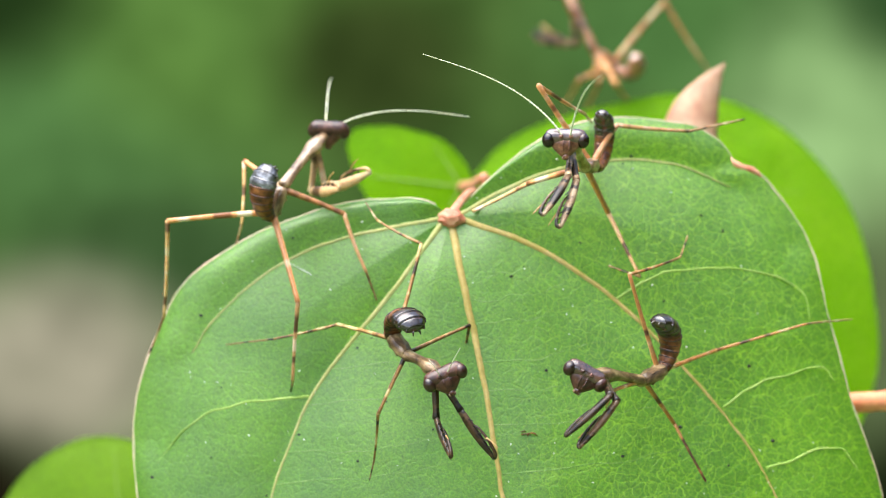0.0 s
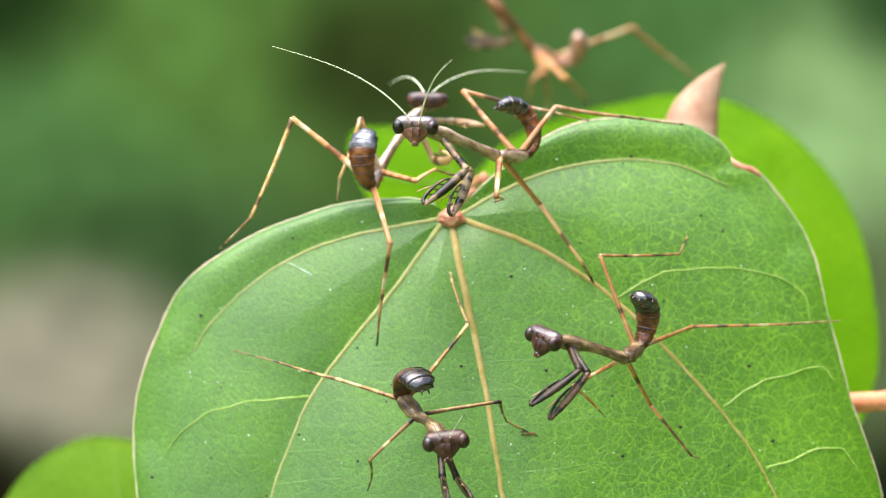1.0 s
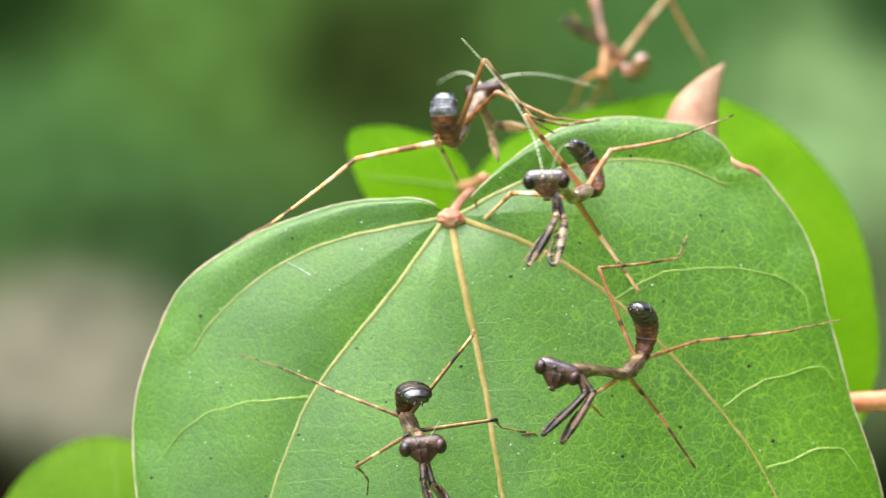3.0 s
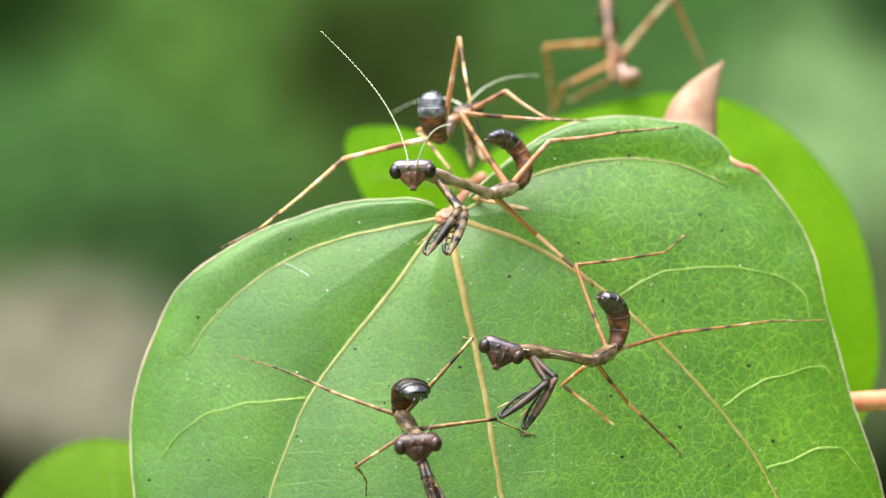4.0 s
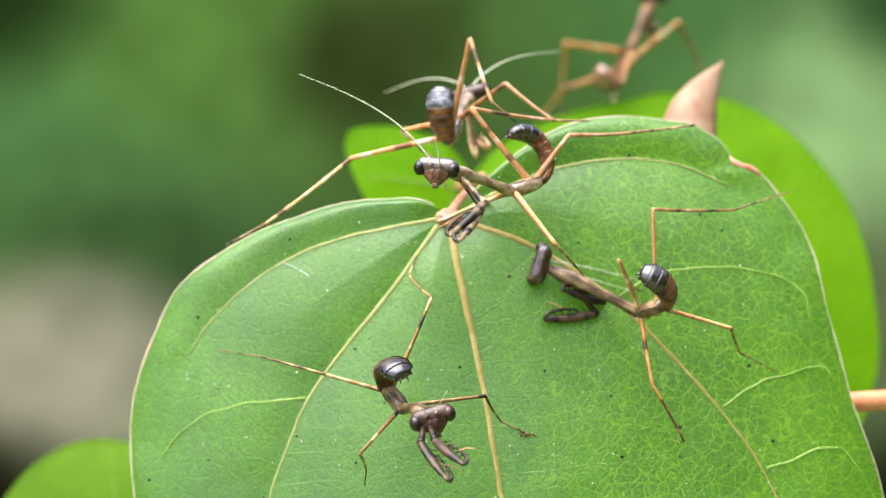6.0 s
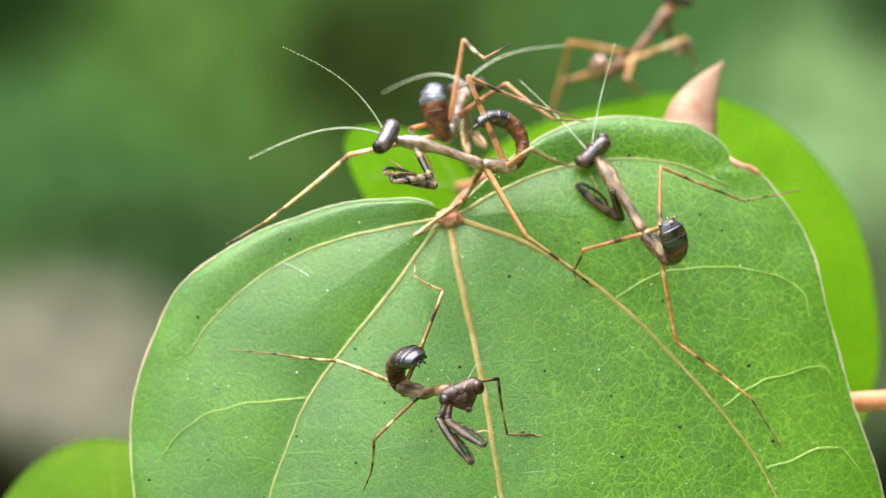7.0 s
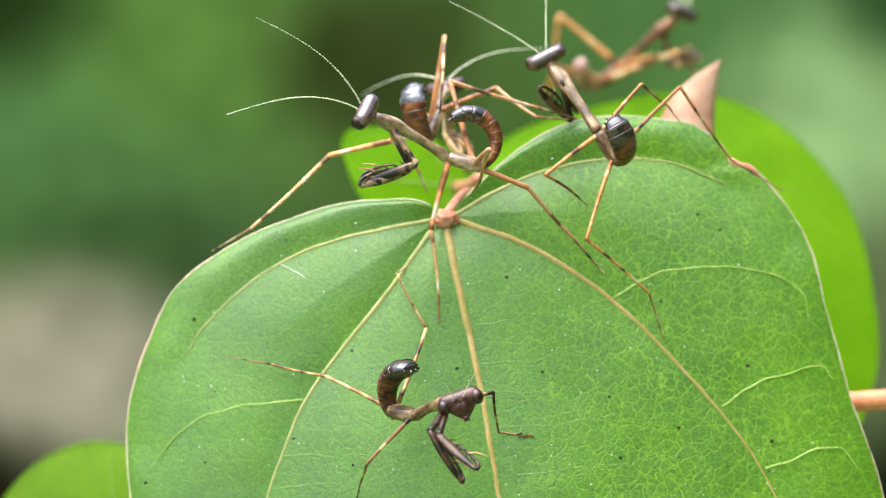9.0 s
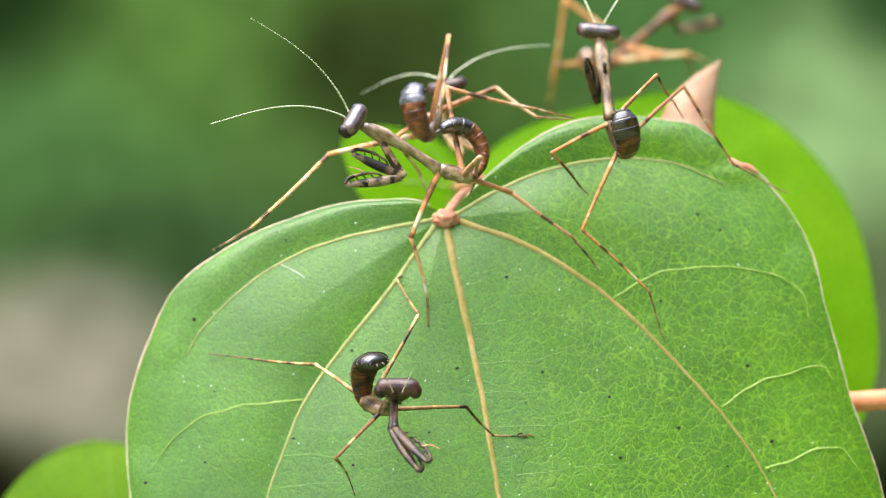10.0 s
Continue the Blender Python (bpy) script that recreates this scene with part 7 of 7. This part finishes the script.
    track_d["ankle_1"] = [(0, 10.50, -0.21, -0.35), (1, 10.38, -0.20, -0.22), (2, 10.49, -0.26, -0.60), (4, 10.38, -0.18, -0.10), (4.5, 10.38, -0.16, -0.02), (5, 10.13, -0.18, 0.07), (5.5, 13.02, 0.84, 1.79), (5.7, 13.01, 0.79, 1.66), (6.8, 13.28, 0.96, 2.00), (7, 13.04, 1.02, 2.30), (7.5, 13.07, 1.21, 2.94), (7.7, 13.08, 1.30, 3.78), (8, 13.14, 1.33, 3.96), (8.5, 13.35, 1.40, 4.21), (9, 13.08, 1.32, 3.90), (10, 13.08, 1.32, 3.90)]
    track_d["claw_1"] = [(0, 10.99, 0.35, 0.65), (4.5, 10.94, 0.34, 0.65), (5, 10.89, 0.35, 0.73), (5.5, 15.64, 1.73, 2.52), (10, 15.55, 1.69, 2.44)]
    track_d["knee_2"] = [(0, 11.28, -0.94, -4.68), (0.5, 10.67, -0.93, -4.18), (1, 10.17, -0.90, -3.69), (1.5, 10.67, -0.89, -3.94), (2, 11.28, -1.00, -5.04), (2.5, 11.03, -0.99, -4.87), (2.7, 10.66, -0.98, -4.55), (3.8, 9.80, -0.93, -3.81), (4, 10.05, -0.91, -3.74), (4.5, 9.92, -0.93, -3.81), (5, 11.90, -5.40, -3.35), (5.5, 12.00, -5.40, -3.05), (5.7, 12.00, -5.40, -3.00), (6.8, 10.22, -0.96, -4.18), (7, 10.22, -0.93, -3.93), (7.5, 10.95, -1.63, -3.17), (7.7, 8.26, -4.17, -0.45), (8, 6.77, -2.38, 0.63), (8.5, 6.72, -1.37, 1.01), (9, 6.23, -2.47, 0.02), (9.5, 6.23, -2.47, 0.02), (10, 6.04, -1.67, 0.39)]
    track_d["ankle_2"] = [(0, 14.62, -0.16, -3.72), (0.5, 14.12, -0.22, -3.47), (1, 14.38, -0.14, -3.34), (2, 14.62, -0.19, -3.84), (2.5, 14.36, -0.25, -3.89), (4, 14.38, -0.11, -3.22), (5.5, 14.38, -0.09, -3.15), (5.7, 13.08, -0.47, -3.76), (6.8, 13.26, -0.96, -6.53), (7, 13.39, -0.93, -6.48), (7.5, 13.64, -0.88, -6.41), (7.7, 9.08, -0.68, -1.96), (8, 9.21, -0.60, -1.59), (8.5, 9.22, -0.58, -1.47), (9, 8.96, -0.66, -1.76), (9.5, 8.96, -0.66, -1.76), (10, 8.96, -0.64, -1.66)]
    track_d["claw_2"] = [(0, 17.57, 0.90, -3.21), (5.5, 17.57, 0.90, -3.21), (5.7, 14.91, 0.09, -3.98), (6.8, 14.88, -0.86, -8.77), (7, 14.96, -0.84, -8.77), (7.5, 14.88, -0.88, -8.89), (7.7, 9.83, -0.63, -3.70), (8, 9.88, -0.65, -3.90), (10, 9.88, -0.66, -3.95)]
    track_d["knee_3"] = [(0, 9.94, -1.86, -7.45), (0.5, 9.58, -1.87, -7.20), (0.7, 9.32, -2.02, -6.94), (1, 8.96, -1.89, -6.71), (1.5, 9.46, -1.83, -6.96), (2, 10.57, -1.74, -7.46), (2.5, 10.31, -1.85, -7.69), (2.7, 9.95, -1.84, -7.37), (3.8, 7.85, -1.96, -6.46), (4, 7.97, -1.98, -6.58), (4.5, 8.02, -1.97, -6.58), (5, 8.88, -2.69, -6.65), (5.5, 9.08, -2.60, -6.29), (5.7, 9.30, -2.20, -6.44), (6.8, 7.41, -2.92, -3.85), (7, 5.89, -3.14, -0.10), (7.5, 6.73, -2.32, -0.34), (7.7, 6.75, -1.93, 0.27), (8, 7.41, -1.35, 1.38), (8.5, 5.64, -2.21, 6.12), (9, 4.66, -2.28, 3.19), (9.5, 4.66, -2.24, 3.15), (10, 5.03, -2.19, 4.17)]
    track_d["ankle_3"] = [(0, 10.78, -2.03, -8.97), (1, 10.71, -2.03, -8.90), (2, 11.61, -1.84, -8.92), (2.5, 11.16, -1.94, -8.91), (2.7, 10.85, -2.06, -9.14), (4, 10.36, -2.09, -8.89), (5, 10.66, -1.99, -8.71), (5.7, 10.79, -1.94, -8.61), (6.8, 7.46, -1.70, -5.37), (7, 5.86, -0.66, -0.84), (7.5, 8.29, -0.68, -1.59), (7.7, 8.22, -0.63, -1.22), (8, 8.16, -0.47, -0.22), (8.5, 5.55, 0.46, 5.05), (9, 6.19, -0.10, 2.27), (9.5, 6.27, -0.10, 2.27), (10, 6.35, 0.02, 2.65)]
    track_d["claw_3"] = [(0, 10.98, -1.80, -9.17), (2, 11.74, -1.64, -9.18), (2.7, 10.98, -1.81, -9.24), (4.5, 10.48, -1.85, -8.99), (5.7, 10.89, -1.71, -8.73), (6.8, 6.88, -1.83, -6.59), (7, 5.99, -0.58, -1.47), (7.5, 8.73, -0.44, -1.84), (7.7, 8.86, -0.45, -1.97), (8, 8.91, -0.41, -1.72), (8.5, 5.51, 0.65, 4.68), (9, 6.65, 0.07, 1.90), (10, 6.79, 0.19, 2.28)]
    track_d["knee_4"] = [(0, 7.17, -5.79, -5.83), (0.5, 6.38, -5.31, -5.87), (1, 5.82, -4.88, -5.54), (1.5, 6.51, -5.26, -5.87), (2, 8.11, -5.72, -6.54), (2.7, 7.17, -5.81, -6.07), (3.8, 5.28, -2.06, -5.65), (4, 5.40, -2.07, -5.72), (4.5, 5.28, -2.06, -5.65), (5, 7.51, -3.14, -1.30), (5.5, 7.30, -2.81, -1.07), (5.7, 7.08, -2.45, -0.71), (6.8, 9.76, -3.54, 0.50), (7, 9.53, -3.48, 0.99), (7.5, 9.53, -2.95, 2.93), (7.7, 9.42, -0.98, 6.08), (8, 9.65, -1.16, 7.36), (8.5, 9.79, -0.57, 8.10), (9, 8.92, -1.03, 7.14), (9.5, 8.92, -1.03, 7.14), (10, 9.58, -1.09, 7.53)]
    track_d["ankle_4"] = [(0, 6.98, -2.17, -7.05), (1, 6.98, -2.19, -7.17), (2, 7.10, -2.24, -7.41), (4, 6.98, -2.21, -7.25), (4.5, 6.98, -2.21, -7.25), (5, 7.84, -0.65, -1.22), (5.5, 7.96, -0.74, -1.96), (5.7, 7.84, -0.74, -1.96), (6.8, 10.54, 0.12, 1.03), (7, 10.42, 0.23, 1.53), (7.5, 10.75, 0.92, 3.56), (7.7, 10.91, 1.14, 5.09), (8, 10.67, 1.27, 6.11), (8.5, 10.81, 1.42, 6.75), (9, 10.29, 1.25, 6.31), (9.5, 10.28, 1.24, 6.23), (10, 10.55, 1.32, 6.49)]
    track_d["claw_4"] = [(0, 7.19, -1.99, -7.44), (4.5, 7.04, -2.01, -7.43), (5, 8.36, -0.41, -1.47), (5.7, 8.48, -0.51, -2.21), (6.8, 10.69, 0.32, 0.78), (7.5, 11.03, 1.13, 3.31), (8, 10.95, 1.51, 5.82), (8.5, 11.03, 1.57, 6.13), (9, 10.69, 1.47, 5.82), (10, 10.88, 1.53, 6.00)]

    track_e = {}
    track_e["hip"] = [(0, 9.31, 20.00, 9.76), (0.5, 7.48, 20.00, 10.07), (1, 6.11, 20.00, 10.07), (1.5, 6.72, 20.00, 10.37), (2, 9.00, 20.00, 10.22), (2.5, 9.92, 20.00, 9.92), (2.7, 9.76, 20.00, 9.92), (3.8, 9.46, 20.00, 9.92), (4.5, 10.28, 20.00, 9.61), (5.5, 9.61, 20.00, 9.22), (6.8, 9.31, 20.00, 9.46), (7.5, 9.00, 20.00, 10.01), (8, 8.45, 20.00, 9.30), (9, 8.73, 20.00, 8.80), (10, 9.16, 20.00, 9.80)]
    track_e["waist"] = [(0, 8.14, 19.99, 10.70), (0.5, 6.26, 19.98, 10.94), (1, 4.80, 19.98, 10.79), (1.5, 5.36, 20.08, 10.99), (2, 7.80, 19.99, 11.12), (2.5, 8.95, 19.96, 11.06), (2.7, 8.70, 19.98, 10.98), (3.8, 8.80, 20.46, 11.18), (4.5, 10.11, 20.47, 11.03), (5.5, 9.93, 19.83, 10.67), (6.8, 10.48, 19.80, 10.37), (7.5, 10.28, 19.81, 10.77), (8, 9.75, 19.84, 10.15), (9, 10.00, 19.82, 9.90), (10, 10.35, 19.80, 10.81)]
    track_e["eye_a"] = [(0, 7.16, 22.17, 14.36), (0.5, 4.51, 21.84, 14.32), (1, 2.56, 20.10, 14.10), (1.5, 3.65, 21.99, 14.33), (2, 7.12, 22.39, 14.40), (2.5, 9.10, 22.58, 14.43), (2.7, 8.88, 22.50, 14.42), (3.8, 9.32, 23.18, 14.51), (4.5, 11.49, 24.19, 13.54), (5.5, 11.82, 22.83, 13.69), (6.8, 13.20, 22.07, 13.41), (7.5, 14.10, 20.58, 13.33), (8, 13.79, 19.15, 12.63), (9, 13.92, 19.14, 12.65), (10, 14.14, 21.17, 12.94)]
    track_e["eye_b"] = [(0, 6.03, 21.31, 14.03), (0.5, 3.41, 20.95, 13.99), (1, 1.45, 19.20, 13.77), (1.5, 2.49, 21.17, 14.02), (2, 5.68, 22.39, 14.15), (2.5, 7.67, 22.58, 14.16), (2.7, 7.45, 22.50, 14.15), (3.8, 7.88, 23.18, 14.24), (4.5, 10.36, 23.26, 13.55), (5.5, 10.70, 21.90, 13.80), (6.8, 12.02, 21.22, 13.56), (7.5, 12.93, 19.73, 13.53), (8, 13.04, 18.64, 13.10), (9, 12.94, 18.54, 13.00), (10, 12.81, 21.17, 13.55)]
    track_e["mouth"] = [(0, 6.41, 22.58, 13.79), (0.5, 3.75, 22.23, 13.74), (1, 1.77, 20.48, 13.53), (1.5, 2.83, 22.41, 13.76), (2, 6.29, 23.23, 13.86), (2.5, 8.34, 23.43, 13.89), (2.7, 8.08, 23.35, 13.88), (3.8, 8.63, 24.04, 13.96), (4.5, 10.96, 24.66, 13.34), (5.5, 11.30, 23.28, 13.49), (6.8, 12.79, 22.55, 13.25), (7.5, 13.69, 21.05, 13.17), (8, 13.70, 19.86, 12.55), (9, 13.65, 19.96, 12.56), (10, 13.66, 22.03, 12.88)]
    track_e["tail"] = [(0, 10.08, 17.82, 10.17), (0.5, 8.31, 18.05, 11.09), (1, 7.07, 18.28, 11.35), (1.5, 7.72, 18.23, 11.56), (2, 9.94, 17.88, 10.62), (2.5, 10.83, 17.86, 10.23), (2.7, 10.68, 17.86, 10.23), (3.8, 9.87, 17.74, 9.42), (4.5, 10.61, 17.76, 8.97), (5.5, 8.54, 17.91, 9.28), (6.8, 8.68, 17.76, 9.81), (7.5, 7.80, 18.00, 10.25), (8, 6.99, 17.93, 10.18), (9, 7.49, 17.86, 10.03), (10, 7.95, 18.01, 10.25)]
    track_e["elbow_a"] = [(0, 7.25, 21.40, 11.16), (0.5, 5.08, 21.14, 11.24), (1, 3.63, 19.90, 11.14), (1.5, 4.67, 21.94, 11.64), (2, 7.06, 23.05, 11.91), (2.5, 8.60, 22.73, 11.56), (2.7, 8.28, 22.59, 11.48), (3.8, 9.29, 23.59, 11.96), (4.5, 10.80, 24.61, 12.07), (5.5, 10.84, 23.40, 11.94), (6.8, 12.60, 22.25, 11.05), (7.5, 12.14, 20.27, 10.69), (8, 12.09, 20.44, 10.26), (9, 12.23, 20.30, 10.25), (10, 13.11, 22.62, 12.02)]
    track_e["wrist_a"] = [(0, 4.90, 21.45, 11.66), (0.5, 2.70, 21.17, 11.55), (1, 1.24, 19.66, 11.10), (1.5, 2.31, 21.94, 12.05), (2, 4.98, 21.91, 12.25), (2.5, 6.66, 21.47, 12.20), (2.7, 6.35, 21.42, 12.29), (3.8, 7.91, 21.77, 12.70), (4.5, 10.43, 22.34, 12.76), (5.5, 10.63, 21.11, 12.63), (6.8, 13.41, 19.99, 10.98), (7.5, 13.19, 18.13, 10.95), (8, 13.71, 18.69, 10.55), (9, 13.84, 18.52, 10.30), (10, 15.44, 22.25, 12.45)]
    track_e["elbow_b"] = [(0, 7.37, 21.39, 11.18), (0.5, 5.18, 21.13, 11.26), (1, 3.69, 19.89, 11.16), (1.5, 4.75, 21.27, 11.49), (2, 7.20, 22.75, 11.69), (2.5, 8.70, 21.98, 11.34), (2.7, 8.38, 21.93, 11.31), (3.8, 9.42, 23.27, 11.80), (4.5, 10.95, 24.54, 11.93), (5.5, 10.99, 23.33, 11.81), (6.8, 12.69, 21.66, 10.77), (7.5, 12.29, 20.26, 10.66), (8, 12.17, 19.73, 9.98), (9, 12.29, 19.50, 10.01), (10, 13.25, 22.49, 11.78)]
    track_e["wrist_b"] = [(0, 5.08, 20.67, 11.29), (0.5, 2.93, 20.29, 11.19), (1, 1.54, 18.88, 10.81), (1.5, 2.37, 21.29, 11.78), (2, 5.26, 21.34, 11.88), (2.5, 6.90, 20.45, 11.79), (2.7, 6.60, 20.46, 11.94), (3.8, 8.19, 21.35, 12.53), (4.5, 10.67, 22.26, 12.63), (5.5, 10.87, 21.03, 12.49), (6.8, 13.43, 19.38, 10.62), (7.5, 13.27, 18.07, 10.55), (8, 13.77, 17.95, 10.18), (9, 13.82, 17.65, 9.92), (10, 15.46, 21.59, 12.06)]
    track_e["feeler_a"] = [(0, 8.60, 24.86, 17.55), (0.5, 5.89, 24.56, 17.51), (1, 3.87, 22.87, 17.25), (1.5, 5.01, 24.74, 17.53), (2, 8.48, 25.44, 17.64), (2.5, 10.48, 25.62, 17.67), (2.7, 10.25, 25.55, 17.65), (3.8, 10.72, 26.20, 17.75), (4.5, 13.05, 26.92, 16.76), (5.5, 13.38, 25.62, 16.90), (6.8, 14.79, 24.89, 16.60), (7.5, 15.71, 23.44, 16.49), (8, 15.67, 22.01, 15.76), (9, 15.63, 22.18, 15.78), (10, 15.70, 24.52, 16.23)]
    track_e["feeler_b"] = [(0, 4.97, 25.23, 17.38), (0.5, 2.25, 24.86, 17.33), (1, 0.25, 23.10, 17.07), (1.5, 1.30, 25.02, 17.35), (2, 4.67, 25.82, 17.47), (2.5, 6.76, 26.05, 17.50), (2.7, 6.54, 25.98, 17.49), (3.8, 6.96, 26.64, 17.59), (4.5, 9.41, 27.10, 16.92), (5.5, 9.78, 25.73, 17.14), (6.8, 11.16, 25.03, 16.88), (7.5, 12.11, 23.56, 16.82), (8, 12.24, 22.36, 16.34), (9, 12.15, 22.45, 16.26), (10, 12.05, 24.46, 16.73)]
    track_e["knee_1"] = [(0, 11.98, 20.80, 13.36), (0.5, 11.19, 20.59, 12.72), (1, 10.47, 19.42, 11.98), (1.5, 10.83, 20.00, 12.50), (2, 11.83, 20.80, 13.36), (2.7, 11.98, 20.80, 13.36), (3.8, 11.83, 20.80, 13.05), (4.5, 12.21, 17.36, 12.36), (5.5, 12.09, 17.63, 12.09), (6.8, 12.62, 17.04, 10.84), (7.5, 13.09, 17.28, 11.01), (10, 13.23, 17.20, 10.11)]
    track_e["ankle_1"] = [(0, 13.93, 20.50, 10.27), (1, 13.17, 20.50, 9.66), (2, 14.09, 20.50, 10.27), (5.5, 13.93, 20.50, 10.27), (7.5, 13.57, 20.50, 10.17), (10, 13.69, 20.50, 9.35)]
    track_e["claw_1"] = [(0, 14.18, 20.50, 9.87), (1, 13.38, 20.50, 9.50), (2, 14.24, 20.50, 9.96), (10, 13.87, 20.50, 9.04)]
    track_e["knee_2"] = [(0, 7.31, 17.47, 8.95), (0.5, 5.97, 17.28, 9.23), (1, 4.78, 17.23, 8.93), (1.5, 5.37, 17.31, 9.23), (2, 7.31, 17.36, 9.24), (2.7, 7.62, 17.58, 8.96), (3.8, 6.03, 18.38, 8.42), (4.5, 6.19, 18.64, 8.29), (5.5, 6.02, 18.35, 8.27), (6.8, 6.02, 18.22, 8.41), (7.5, 6.59, 17.71, 9.86), (8, 5.25, 17.92, 9.58), (9, 5.99, 17.66, 9.56), (10, 6.16, 18.14, 9.60)]
    track_e["ankle_2"] = [(0, 6.60, 20.50, 7.82), (0.5, 5.22, 20.50, 7.82), (1, 4.61, 20.50, 7.97), (1.5, 5.22, 20.50, 7.67), (2, 6.91, 20.50, 7.97), (2.7, 7.21, 20.50, 7.67), (3.8, 5.99, 20.50, 7.61), (4.5, 6.29, 20.50, 7.46), (5.5, 5.68, 20.50, 7.52), (6.8, 5.84, 20.50, 7.52), (7.5, 6.60, 20.50, 8.13), (8, 5.07, 20.50, 8.28), (10, 5.99, 20.50, 7.97)]
    track_e["claw_2"] = [(0, 6.45, 20.50, 7.36), (1, 4.46, 20.50, 7.36), (2, 6.75, 20.50, 7.36), (3.8, 5.99, 20.50, 7.06), (6.8, 5.84, 20.50, 7.06), (8, 5.07, 20.50, 7.52), (10, 5.99, 20.50, 7.36)]
    track_e["knee_3"] = [(0, 9.01, 16.40, 8.57), (0.5, 7.54, 16.50, 8.72), (1, 6.37, 16.50, 8.87), (1.5, 6.97, 16.66, 9.03), (2, 8.86, 16.40, 9.16), (2.7, 9.01, 16.36, 8.86), (3.8, 4.95, 17.88, 10.48), (4.5, 6.01, 18.15, 10.80), (5.5, 5.98, 17.61, 10.81), (6.8, 7.15, 17.21, 10.71), (7.5, 4.87, 19.31, 11.67), (8, 6.13, 20.36, 12.85), (9, 6.10, 19.81, 12.78), (10, 6.86, 19.81, 13.24)]
    track_e["ankle_3"] = [(0, 10.02, 20.50, 7.91), (0.5, 8.43, 20.50, 7.97), (1, 7.67, 20.50, 8.22), (1.5, 8.43, 20.50, 7.97), (2, 9.72, 20.50, 8.04), (2.7, 10.02, 20.50, 7.91), (3.8, 5.84, 20.50, 8.28), (4.5, 6.36, 20.50, 8.28), (5.5, 6.29, 20.50, 8.28), (6.8, 6.75, 20.50, 7.97), (7.5, 3.85, 20.50, 8.89), (8, 4.92, 20.50, 8.59), (9, 5.99, 20.50, 8.59), (10, 6.14, 20.50, 8.89)]
    track_e["claw_3"] = [(0, 10.21, 20.50, 7.52), (1, 7.97, 20.50, 7.67), (2, 9.90, 20.50, 7.52), (2.7, 10.21, 20.50, 7.52), (3.8, 6.14, 20.50, 7.67), (6.8, 6.60, 20.50, 7.36), (7.5, 3.70, 20.50, 7.97), (8, 4.92, 20.50, 7.82), (10, 6.14, 20.50, 7.97)]
    track_e["knee_4"] = [(0, 8.26, 18.16, 8.71), (1, 5.41, 18.02, 9.14), (2, 8.26, 18.13, 9.30), (2.7, 8.56, 18.18, 9.01), (4.5, 9.23, 19.00, 8.77), (6.8, 9.73, 17.84, 8.83), (7.5, 9.91, 18.18, 8.71), (8, 10.32, 17.83, 9.58), (10, 11.85, 18.18, 10.20)]
    track_e["ankle_4"] = [(0, 7.82, 20.50, 7.67), (1, 5.68, 20.50, 7.97), (2, 7.97, 20.50, 7.97), (2.7, 8.13, 20.50, 7.82), (4.5, 7.52, 20.50, 8.43), (6.8, 10.57, 20.50, 8.43), (7.5, 11.18, 20.50, 8.22), (8, 12.41, 20.50, 9.66), (10, 14.24, 20.50, 10.17)]
    track_e["claw_4"] = [(0, 7.67, 20.50, 7.21), (1, 5.68, 20.50, 7.36), (2, 7.97, 20.50, 7.36), (4.5, 6.91, 20.50, 8.13), (6.8, 10.88, 20.50, 7.97), (7.5, 11.64, 20.50, 7.91), (8, 13.02, 20.50, 9.20), (10, 14.70, 20.50, 9.81)]
    for rig, track in ((NYMPH_A, track_a), (NYMPH_B, track_b), (NYMPH_C, track_c), (NYMPH_D, track_d)):
        act(rig, track)
    act(NYMPH_E, track_e, 1.1)


motions()
